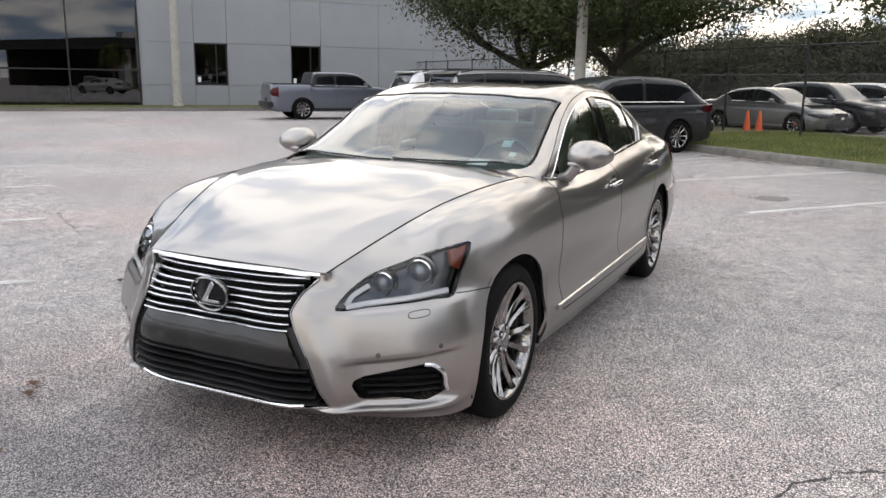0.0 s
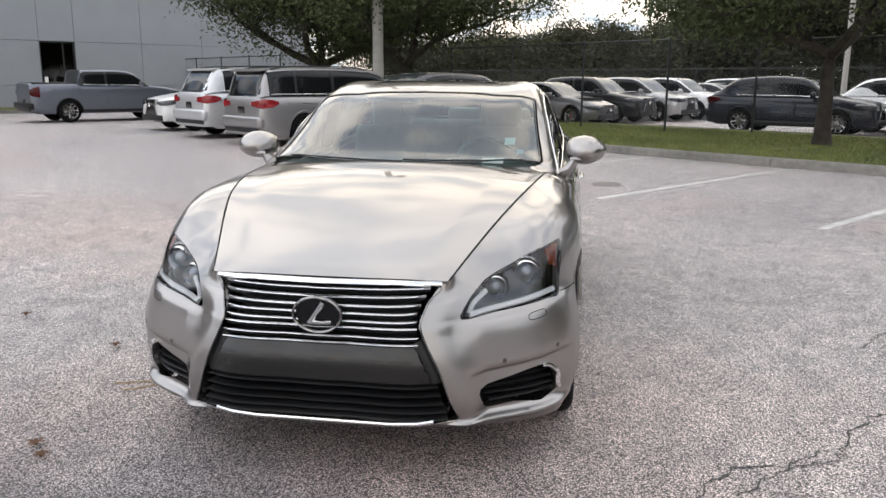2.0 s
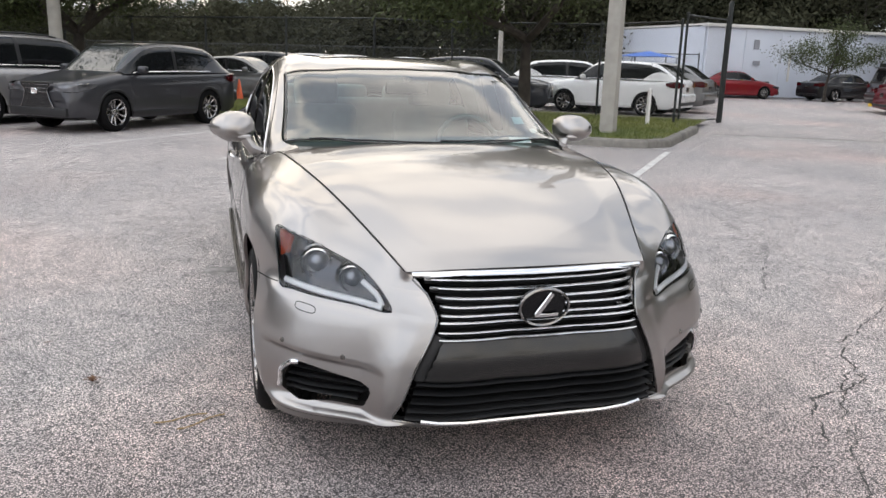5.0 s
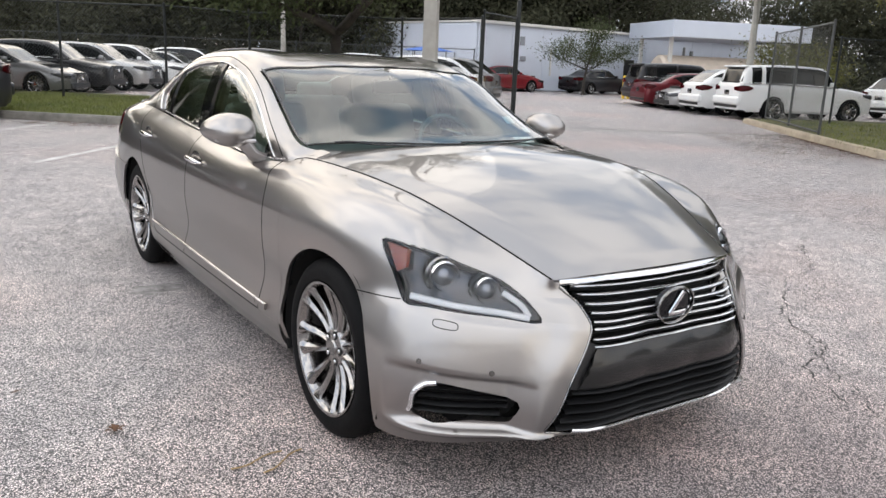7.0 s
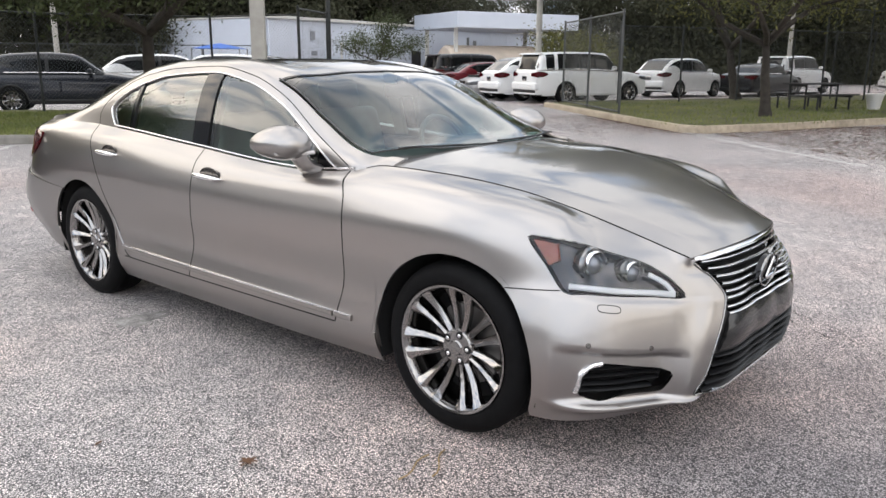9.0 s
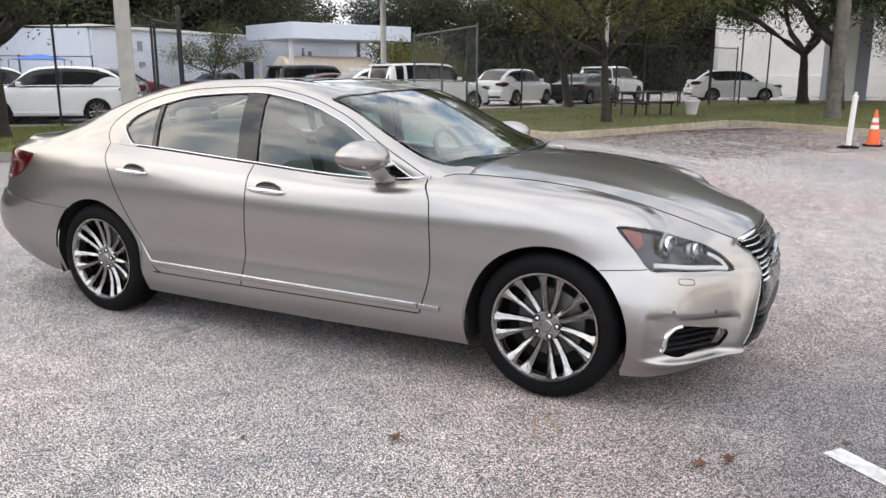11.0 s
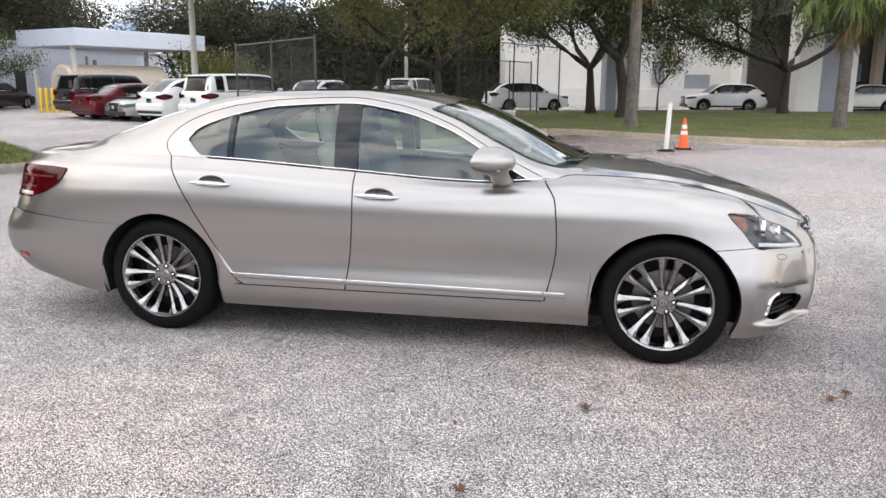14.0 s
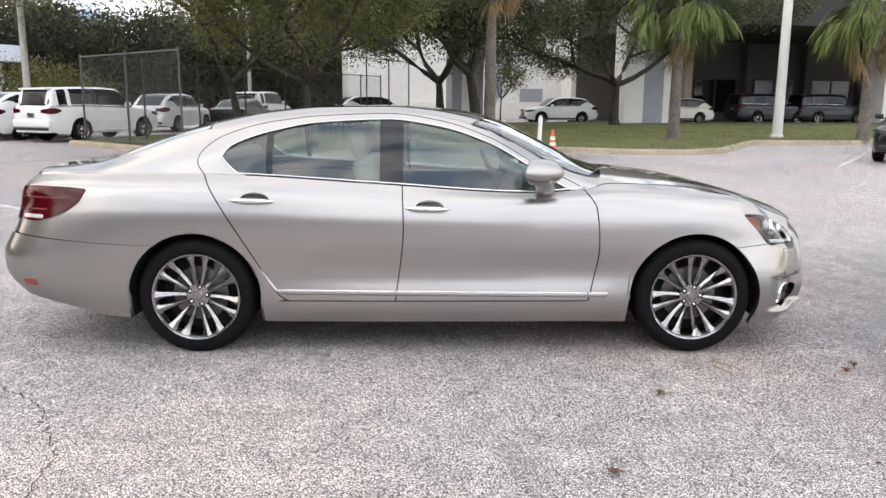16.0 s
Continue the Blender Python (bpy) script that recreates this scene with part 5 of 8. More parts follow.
for side in (1, -1):
    # painted frame above the side glass, and the rear pillar
    ys = np.concatenate([np.linspace(-1.02, -0.75, 10), np.linspace(-0.735, 1.33, 80), np.linspace(1.338, 2.04, 32)])
    top = dlo_top(np.clip(ys, -0.74, 1.335))
    va = np.where(ys < -0.74, 0.0, np.where(ys > 1.335, 0.0, cv_of_z(ys, top)))
    va = np.where(ys > 1.335, 0.0, va)
    cabin_patch("roof_rail", ys, va, np.full(len(ys), 3.02), M["paint"], side, 22)
    ys = np.linspace(1.19, 1.345, 14)
    cabin_patch("pillar_foot", ys, np.zeros(14), cv_of_z(ys, dlo_low(ys)), M["paint"], side, 8)
    # side glass, three panes, set a little inside the frame
    for name, a, b in (("front_door_glass", -0.735, 0.262), ("rear_door_glass", 0.385, 1.035), ("quarter_glass", 1.065, 1.332)):
        ys = np.linspace(a, b, 40)
        cabin_patch(name, ys, cv_of_z(ys, dlo_low(ys)), cv_of_z(ys, dlo_top(ys)), M["side_glass"], side, 12, flange=0.0, push=-0.012)
    for name, a, b in (("centre_pillar", 0.255, 0.395), ("quarter_bar", 1.032, 1.068)):
        ys = np.linspace(a, b, 8)
        cabin_patch(name, ys, cv_of_z(ys, dlo_low(ys)), cv_of_z(ys, dlo_top(ys)), M["pillar_black"], side, 14, flange=0.03, push=-0.003)
    # shut line between the doors across the pillar
    # bright surround of the side glass
    yt = np.concatenate([np.linspace(-0.74, 1.25, 70), np.linspace(1.26, 1.335, 16)])
    pt = cabin(yt, cv_of_z(yt, dlo_top(yt)))
    yl = np.concatenate([np.linspace(1.333, 1.21, 16), np.linspace(1.19, -0.84, 60)])
    pl = cabin(yl, cv_of_z(yl, dlo_low(np.clip(yl, -0.84, 1.335)) - 0.004))
    loop = mirror_x(np.concatenate([pt, pl]), side)
    out = np.array([-1.0 if side > 0 else 1.0, 0, 0.25])
    strip("window_surround", loop, [tuple(out)] * len(loop), 0.009, 0.010, M["bar_chrome"], saloon, closed=True, label="polished window surround")
    # dark sail panel by the mirror
    ys = np.linspace(-0.735, -0.60, 8)
    cabin_patch("sail_panel", ys, cv_of_z(ys, dlo_low(ys)), cv_of_z(ys, dlo_top(ys)), M["pillar_black"], side, 6, flange=0.0, push=-0.004)
    # the door frames' outer shut line runs round the pillar and along the roof
    arc = np.array(smooth_loop([(1.432, 1.073), (1.468, 1.115), (1.474, 1.165), (1.435, 1.222), (1.35, 1.282), (1.22, 1.332), (1.06, 1.372)], 6, False))
    yr_ = np.linspace(1.04, -0.80, 50)
    arc = np.concatenate([arc, np.stack([yr_, pchip([-0.80, -0.53, -0.26, 0.04, 0.34, 0.765, 1.06], [1.005, 1.136, 1.286, 1.384, 1.424, 1.408, 1.372], yr_)], 1)])
    pa = mirror_x(cabin(arc[:, 0], cv_of_z(arc[:, 0], arc[:, 1])), side)
    strip("shut_line", pa, [tuple(out)] * len(pa), 0.0055, 0.003, M["void"], saloon)


def roof_sheet(name, y0, y1, n, material, flange, edge=3.02, lift=0.0, label="", bow=0.0, bow2=0.0):
    """A sheet across the car between the rails; bow pulls the middle of its front edge forwards."""
    m = 49
    w = np.linspace(-1, 1, m)
    P = np.zeros((n, m, 3))
    for i, t in enumerate(np.linspace(0, 1, n)):
        aw = np.abs(w)
        y = y0 + (y1 - y0) * t - (bow * (1 - t) - bow2 * t) * (1 - aw ** 2)
        p = cabin(y, 5 - (5 - edge) * aw, lift)
        p[:, 0] *= np.sign(w)
        P[i] = p
    return panel(name, P, material, saloon, flange, flip=True, label=label)


roof_sheet("roof_panel", -0.155, 1.43, 50, M["paint"], 0.012, bow=0.095)
roof_sheet("windshield", -0.855, -0.165, 36, M["windshield"], 0.0, 3.10, -0.004, "slightly tinted curved windscreen", bow=0.185, bow2=-0.095)
roof_sheet("rear_window", 1.445, 2.02, 24, M["side_glass"], 0.0, 3.05, -0.004, bow2=0.10)
roof_sheet("boot_lid", 2.025, float(_te[:, 1].max()) - 0.012, 30, M["paint"], 0.012, 0.02, 0.0)
roof_sheet("sunroof", 0.20, 0.88, 16, M["dark_glass"], 0.006, 3.9, 0.004, "dark glass sunroof")
roof_sheet("roof_tint_band", -0.176, -0.160, 4, M["gloss_black"], 0.004, 3.08, 0.001, bow=0.095, bow2=-0.095)
# black border of the windscreen
for edge in ("low", "a", "b"):
    if edge == "low":
        w = np.linspace(-1, 1, 41)
        y = -0.862 - 0.185 * (1 - w ** 2)
        p = cabin(y, 5 - 1.95 * np.abs(w), 0.0)
        p[:, 0] *= np.sign(w)
    else:
        y = np.linspace(-0.87, -0.15, 30)
        p = cabin(y, np.full(30, 3.08), 0.0)
        p[:, 0] *= -1 if edge == "a" else 1
    strip("windscreen_seal", p, [(0, -0.5, 0.8)] * len(p), 0.010, 0.006, M["pillar_black"], saloon)
# cowl and wipers
P = np.zeros((6, 33, 3))
for i, t in enumerate(np.linspace(0, 1, 6)):
    for j, w in enumerate(np.linspace(-1, 1, 33)):
        P[i, j] = (w * 0.77, -1.045 + 0.16 * abs(w) ** 2 + 0.10 * t, 1.040 - 0.035 * abs(w) ** 2 + 0.004 * t)
panel("cowl", P, M["black"], saloon, 0.01, flip=True)
for x0, x1 in ((0.62, 0.02), (0.02, -0.60)):
    bm = bmesh.new()
    pts = []
    for t in np.linspace(0, 1, 12):
        x = x0 + (x1 - x0) * t
        y = -1.012 + 0.12 * (abs(x) / 0.7) ** 2 - 0.02 + 0.02 * t
        pts.append((x, y, float(cabin([y], [5 - 1.9 * abs(x) / 0.75])[0, 2]) + 0.002))
    sweep(bm, pts, 0.005, 0.005, 6)
    part("wiper_blade", bm, M["black"], saloon)

# ---- inner dark shell, arches and floor ----
bm = bmesh.new()
us = np.concatenate([np.linspace(-PU[-1] + 0.02, -1e-4, 90), np.linspace(1e-4, PU[-1] - 0.02, 90)])
rows = [shell(us, np.full(180, v), 0.03) for v in np.linspace(0.1, 5.2, 24)]


def in_arch(p, r):
    return min(math.hypot(p[1] - AXF, p[2] - HUB), math.hypot(p[1] - AXR, p[2] - HUB)) < r


vs = [[bm.verts.new(p - np.array([0, 0, 0.01])) for p in r] for r in rows]
for i in range(23):
    for j in range(179):
        q = (rows[i][j] + rows[i + 1][j + 1]) / 2
        nose = q[1] < -1.7 and q[2] > 0.24
        if not in_arch(q, 0.43) and j != 89 and not nose:
            bm.faces.new((vs[i][j], vs[i][j + 1], vs[i + 1][j + 1], vs[i + 1][j]))
part("inner_shell", bm, M["void"], saloon)
bm = bmesh.new()
box(bm, (1.30, 4.3, 0.12), Matrix.Translation((0, 0.0, 0.25)), 0.03)
box(bm, (1.68, 2.0, 0.16), Matrix.Translation((0, 0.0, 0.255)), 0.02)
box(bm, (1.00, 0.30, 0.10), Matrix.Translation((0, -1.98, 0.26)), 0.03)
box(bm, (1.05, 1.1, 0.45), Matrix.Translation((0, -1.62, 0.50)), 0.05)
box(bm, (1.0, 1.0, 0.5), Matrix.Translation((0, 1.85, 0.60)), 0.05)
part("underbody", bm, M["void"], saloon)
for side in (1, -1):
    for ax in (AXF, AXR):
        bm = bmesh.new()
        prof = [(0.41, y) for y in (0.0, 0.30)] + [(0.02, 0.32)]
        vs = lathe(bm, prof, Matrix.Translation((-0.895 * side, ax, HUB)) @ pose(0, 0, 0, 0, 90 * side, 0), 40)
        bmesh.ops.delete(bm, geom=[v for v in bm.verts if v.co.z < 0.16], context="VERTS")
        part("wheel_arch_liner", bm, M["void"], saloon)

# ---- wheels ----


def build_wheel(parent_name, radius=0.350, width=0.245, rim_r=0.259, spokes=14, metal="satin"):
    """A wheel lying with its outer face towards +z, its middle at the origin."""
    w = empty(parent_name)
    h = width / 2
    bm = bmesh.new()
    prof = [(rim_r - 0.004, h - 0.022), (rim_r + 0.012, h - 0.004), (rim_r + 0.035, h), (radius - 0.035, h - 0.004), (radius - 0.014, h - 0.020), (radius - 0.003, h - 0.040)]
    for k in range(5):                      # tread with grooves
        z = (h - 0.045) * (1 - 2 * (k + 0.5) / 5)
        zw = (h - 0.045) / 5 * 0.80
        prof += [(radius - 0.001, z + zw), (radius, z - zw), (radius - 0.008, z - zw - 0.003), (radius - 0.008, z - zw - 0.006)]
    prof += [(radius - 0.003, -h + 0.04), (radius - 0.02, -h + 0.01), (rim_r + 0.03, -h), (rim_r - 0.004, -h + 0.02)]
    lathe(bm, prof, None, 64)
    tyre = part("tyre", bm, M["rubber"], w)
    bm = bmesh.new()
    lathe(bm, [(rim_r + 0.004, h - 0.012), (rim_r + 0.002, h - 0.005), (rim_r - 0.008, h - 0.008), (rim_r - 0.016, h - 0.020), (rim_r - 0.024, h - 0.05), (rim_r - 0.030, -h + 0.03), (rim_r - 0.002, -h + 0.02)], None, 64)
    rim = part("rim", bm, M[metal], w)
    for k in range(spokes):
        bm = bmesh.new()
        gap = 2 * math.pi / spokes                 # spokes stand in pairs with a narrow slot between
        pair = (k // 2 + 0.5) * 2 * gap
        tilt = (-1 if k % 2 == 0 else 1) * gap * 0.385
        ring = []
        for t in np.linspace(0, 1, 9):
            r = 0.052 + (rim_r - 0.012 - 0.052) * t
            aa = pair + tilt * (1.32 - 0.32 * t)
            z = h - 0.052 + 0.040 * t ** 1.1 - 0.014 * math.sin(math.pi * t)
            hw = 0.0118 + 0.0082 * t ** 1.4
            if t > 0.85:
                hw += 0.012 * (t - 0.85) / 0.15
            c, s = math.cos(aa), math.sin(aa)
            out = -1 if k % 2 == 0 else 1            # the crest lies towards the slot
            ring.append([bm.verts.new((r * c - o * s, r * s + o * c, z + dz)) for o, dz in ((-hw, -0.030), (-hw, -0.007), (-hw * 0.80, -0.003), (-out * hw * 0.25, 0.005), (hw * 0.80, -0.003), (hw, -0.007), (hw, -0.030))])
        for i in range(8):
            for j in range(6):
                bm.faces.new((ring[i][j], ring[i + 1][j], ring[i + 1][j + 1], ring[i][j + 1]))
        part("spoke", bm, M[metal], rim)
    bm = bmesh.new()
    lathe(bm, [(0.0005, h - 0.036), (0.026, h - 0.037), (0.031, h - 0.043), (0.040, h - 0.043), (0.068, h - 0.046), (0.078, h - 0.058), (0.082, h - 0.085)], None, 40)
    part("hub", bm, M[metal], rim)
    for k in range(5):
        a = 2 * math.pi * (k + 0.5) / 5
        bm = bmesh.new()
        spot = Matrix.Translation((0.054 * math.cos(a), 0.054 * math.sin(a), h - 0.046))
        lathe(bm, [(0.0085, 0.002), (0.0155, 0.0035), (0.0175, 0.0), (0.0175, -0.012)], spot, 14)
        pocket = part("nut_pocket", bm, M["void"], rim)
        bm = bmesh.new()
        lathe(bm, [(0.0005, 0.007), (0.006, 0.007), (0.0085, 0.0045), (0.009, -0.006)], spot, 10)
        part("lug_nut", bm, M["chrome"], pocket)
    bm = bmesh.new()
    lathe(bm, [(0.06, h - 0.115), (0.165, h - 0.115), (0.168, h - 0.13), (0.06, h - 0.14)], None, 40)
    part("brake_disc", bm, M["disc"], w)
    bm = bmesh.new()
    lathe(bm, [(0.0005, -0.02), (rim_r - 0.02, -0.03)], None, 40)
    part("barrel_back", bm, M["void"], w)
    return w


first_wheel = build_wheel("wheel")
first_wheel.parent = saloon
spots = [(1, AXF, 20), (1, AXR, 22), (-1, AXF, 50), (-1, AXR, 31)]
for i, (side, ax, spin) in enumerate(spots):
    m = Matrix.Translation((-0.790 * side, ax, HUB + 0.004)) @ pose(0, 0, 0, 0, -90 * side, 0) @ pose(0, 0, 0, 0, 0, spin)
    if i == 0:
        first_wheel.matrix_basis = m
    else:
        copy_thing(first_wheel, m)

# ---- mirrors, handles, rear lamps ----
for side in (1, -1):
    sx = -side
    bm = bmesh.new()
    n, k = 40, 26

    def pw(q, e):
        return math.copysign(abs(q) ** e, q)

    grid = []
    for i in range(k + 1):
        f = math.pi * (i / k - 0.5)
        ring = []
        for j in range(n):
            th = 2 * math.pi * j / n
            dx, dy, dz = pw(math.cos(f), 0.78) * pw(math.cos(th), 0.85), pw(math.cos(f), 0.78) * pw(math.sin(th), 0.85), pw(math.sin(f), 0.80)
            dy = min(dy, 0.52)                                   # flat towards the rear
            front = max(0, -dy)
            z = 1.092 + 0.083 * dz * (1 - 0.30 * front ** 2) * (1 - 0.34 * max(0, dx) ** 1.5) - (0.012 if dz < 0 else 0.0) * dz
            ring.append(bm.verts.new((sx * (0.944 + 0.112 * dx), -0.545 + 0.128 * dy + 0.045 * max(0, dx) ** 2, z)))
        grid.append(ring)
    for i in range(k):
        for j in range(n):
            bm.faces.new((grid[i][j], grid[i][(j + 1) % n], grid[i + 1][(j + 1) % n], grid[i + 1][j]))
    bmesh.ops.remove_doubles(bm, verts=bm.verts[:], dist=1e-4)
    bmesh.ops.recalc_face_normals(bm, faces=bm.faces[:])
    mir = part("door_mirror", bm, M["paint"], saloon, "body-coloured door mirror")
    bm = bmesh.new()
    pts = [(sx * x, -0.655 + 0.08 * ((x - 0.84) / 0.19) ** 2, 1.062 - 0.004 * x) for x in np.linspace(0.86, 1.02, 10)]
    sweep(bm, pts, 0.010, 0.009, 6)
    part("indicator_strip", bm, M["white_lens"], mir)
    bm = bmesh.new()
    pts = [(sx * 0.80, -0.60, 0.965), (sx * 0.845, -0.585, 0.985), (sx * 0.875, -0.57, 1.03), (sx * 0.88, -0.56, 1.06)]
    sweep(bm, pts, 0.055, 0.028, 10, False, [(-sx, 0, 0.4)] * 4)
    part("mirror_foot", bm, M["paint"], mir)
    bm = bmesh.new()
    box(bm, (0.16, 0.006, 0.10), Matrix.Translation((sx * 0.935, -0.476, 1.092)) @ pose(0, 0, 0, 0, 0, -8 * sx), 0.002)
    part("mirror_glass", bm, M["chrome"], mir)
    for yc, zc in ((0.113, 0.884), (1.131, 0.928)):
        u = float(u_of_y(yc))
        v = float(v_of_z(u, zc)[0])
        c = shell(np.array([u * side]), np.array([v]))[0]
        bm = bmesh.new()
        vs = bmesh.ops.create_uvsphere(bm, u_segments=28, v_segments=12, radius=1.0)["verts"]
        bmesh.ops.scale(bm, vec=(0.004, 0.085, 0.044), verts=vs)
        bmesh.ops.translate(bm, vec=(c[0] + sx * 0.001, c[1] - 0.014, c[2] + 0.004), verts=vs)
        cup = part("handle_cup", bm, M["cup"], saloon)
        bm = bmesh.new()
        ys = np.linspace(-0.128, 0.128, 15)
        pts = [(c[0] + sx * (0.010 + 0.024 * (1 - (y / 0.13) ** 4)), c[1] + y, c[2] + 0.004 * math.sin(y * 8)) for y in ys]
        rings = sweep(bm, pts, 0.014, 0.011, 10, False, [(sx, 0, 0)] * 15)
        for i, rg in enumerate(rings):
            f = max(0.25, 1 - abs(ys[i] / 0.13) ** 4)
            mid = sum((v2.co for v2 in rg), Vector()) / len(rg)
            for v2 in rg:
                v2.co = mid + (v2.co - mid) * f
        part("door_handle", bm, M["chrome"], saloon, "bright chrome door handle")
    # rear lamp wrapping the corner
    ys = np.linspace(2.125, 2.66, 18)
    P = np.zeros((18, 8, 3))
    for i, y in enumerate(ys):
        zt = float(pchip([2.125, 2.25, 2.42, 2.66], [0.988, 0.996, 0.998, 0.988], y))
        zb = float(pchip([2.125, 2.16, 2.35, 2.45, 2.66], [0.972, 0.915, 0.815, 0.795, 0.80], y))
        u = float(u_of_y(y))
        va, vb = v_of_z([u, u], [zb, zt])
        P[i] = shell(np.full(8, u) * side, np.linspace(va, vb, 8), -0.010)
    rl = panel("rear_light", P, M["red_lens"], saloon, 0.02, flip=side > 0, label="dark red wraparound rear light")
    for z0, y0, y1 in ((0.930, 2.22, 2.62), (0.862, 2.36, 2.62)):
        us = u_of_y(np.linspace(y0, y1, 14))
        vv = v_of_z(us, np.full(14, z0))
        strip("light_bar", shell(us * side, vv, -0.0105), shell_normal(us * side, vv), 0.011, 0.0015, M["red_bar"], rl, label="brighter red light bar")
    ys = np.linspace(2.385, 2.545, 8)
    us = u_of_y(ys)
    strip("reverse_light", shell(us * side, v_of_z(us, np.full(8, 0.822)), -0.0108), shell_normal(us * side, v_of_z(us, np.full(8, 0.822))), 0.022, 0.001, M["white_lens"], rl)
    ys = np.linspace(2.44, 2.53, 8)
    us = u_of_y(ys)
    vv = v_of_z(us, np.full(8, 0.425))
    strip("rear_reflector", shell(us * side, vv, -0.016), shell_normal(us * side, vv), 0.042, 0.010, M["red_bright"], saloon, label="small red bumper reflector")

# ---- cabin ----


def soft_box(bm, size, m, bevel):
    return box(bm, size, m, bevel, 4)


def build_seat(x, y, wheel_side=False):
    seat = empty("front_seat")
    seat.parent = saloon
    bm = bmesh.new()
    soft_box(bm, (0.54, 0.56, 0.20), Matrix.Translation((x, y, 0.55)) @ pose(0, 0, 0, 6, 0, 0), 0.07)
    part("seat_cushion", bm, M["seat"], seat)
    bm = bmesh.new()
    soft_box(bm, (0.50, 0.17, 0.62), Matrix.Translation((x, y + 0.32, 0.86)) @ pose(0, 0, 0, -17, 0, 0), 0.07)
    part("seat_back", bm, M["seat"], seat)
    bm = bmesh.new()
    soft_box(bm, (0.28, 0.12, 0.19), Matrix.Translation((x, y + 0.445, 1.245)) @ pose(0, 0, 0, -12, 0, 0), 0.055)
    part("headrest", bm, M["seat"], seat)
    bm = bmesh.new()
    for d in (-0.06, 0.06):
        cyl(bm, (x + d, y + 0.43, 1.10), (x + d, y + 0.44, 1.20), 0.007, seg=8)
    part("headrest_post", bm, M["chrome"], seat)


build_seat(0.38, 0.10)
build_seat(-0.38, 0.10)
rear_seat = empty("rear_seat")
rear_seat.parent = saloon
bm = bmesh.new()
soft_box(bm, (1.34, 0.55, 0.22), Matrix.Translation((0, 1.02, 0.56)), 0.07)
part("seat_cushion", bm, M["seat"], rear_seat)
bm = bmesh.new()
soft_box(bm, (1.32, 0.18, 0.66), Matrix.Translation((0, 1.36, 0.85)) @ pose(0, 0, 0, -22, 0, 0), 0.08)
part("seat_back", bm, M["seat"], rear_seat)
for x in (-0.40, 0.0, 0.40):
    bm = bmesh.new()
    soft_box(bm, (0.27, 0.11, 0.15), Matrix.Translation((x, 1.50, 1.185)) @ pose(0, 0, 0, -14, 0, 0), 0.05)
    part("headrest", bm, M["seat"], rear_seat)
bm = bmesh.new()
box(bm, (1.36, 0.55, 0.03), Matrix.Translation((0, 1.80, 1.07)), 0.01)
part("parcel_shelf", bm, M["cabin"], saloon)
bm = bmesh.new()
soft_box(bm, (1.44, 0.42, 0.30), Matrix.Translation((0, -0.66, 0.87)), 0.09)
soft_box(bm, (1.36, 0.30, 0.10), Matrix.Translation((0, -0.86, 0.985)), 0.04)
soft_box(bm, (0.44, 0.14, 0.08), Matrix.Translation((0.38, -0.50, 1.00)), 0.03)
part("dashboard", bm, M["cabin"], saloon)
bm = bmesh.new()
soft_box(bm, (0.26, 1.0, 0.30), Matrix.Translation((0, -0.05, 0.56)), 0.05)
part("centre_console", bm, M["cabin"], saloon)
bm = bmesh.new()
ring = [(0.185 * math.cos(t), 0.185 * math.sin(t), 0) for t in np.linspace(0, 2 * math.pi, 40, endpoint=False)]
sweep(bm, ring, 0.016, 0.016, 8, True, [(0, 0, 1)] * 40)
soft_box(bm, (0.13, 0.10, 0.05), Matrix.Identity(4), 0.02)
for a in (0, 180, 270):
    cyl(bm, (0.05 * math.cos(radians(a)), 0.05 * math.sin(radians(a)), 0), (0.18 * math.cos(radians(a)), 0.18 * math.sin(radians(a)), 0), 0.013, seg=8)
bmesh.ops.transform(bm, matrix=Matrix.Translation((0.38, -0.36, 0.97)) @ pose(0, 0, 0, 66, 0, 0), verts=bm.verts[:])
part("steering_wheel", bm, M["cabin"], saloon)
for side in (1, -1):
    bm = bmesh.new()
    box(bm, (0.05, 2.2, 0.52), Matrix.Translation((0.79 * side, 0.30, 0.70)), 0.02)
    part("door_lining", bm, M["cabin"], saloon)
    bm = bmesh.new()
    box(bm, (0.03, 0.10, 0.42), Matrix.Translation((0.69 * side, 0.33, 1.18)) @ pose(0, 0, 0, 0, -16 * side, 0), 0.01)
    part("pillar_trim", bm, M["seat"], saloon)
bm = bmesh.new()
soft_box(bm, (0.24, 0.04, 0.07), Matrix.Translation((0, -0.38, 1.30)) @ pose(0, 0, 0, -10, 0, 0), 0.018)
cyl(bm, (0, -0.375, 1.31), (0, -0.35, 1.352), 0.012, seg=8)
part("rear_view_mirror", bm, M["black"], saloon)
roof_sheet("headliner", -0.10, 1.42, 20, M["seat"], 0.0, 3.05, -0.035)
# papers behind the windscreen and in the rear window
for x, y, z, sx, sz, mtl, tilt in ((0.54, -0.70, 1.19, 0.055, 0.06, "paper", -58), (0.60, -0.78, 1.125, 0.035, 0.035, "paper", -58)):
    bm = bmesh.new()
    c = cabin([y], [5 - 1.95 * x / 0.75])[0]
    box(bm, (sx, 0.002, sz), Matrix.Translation((x, y, c[2] - 0.016)) @ pose(0, 0, 0, tilt, 0, 0), 0.0)
    part("windscreen_sticker", bm, M[mtl], saloon, "small white windscreen sticker", smooth=False)
bm = bmesh.new()
box(bm, (0.11, 0.05, 0.0015), Matrix.Translation((0.47, -0.925, 1.066)) @ pose(0, 0, 0, 28, 0, 0))
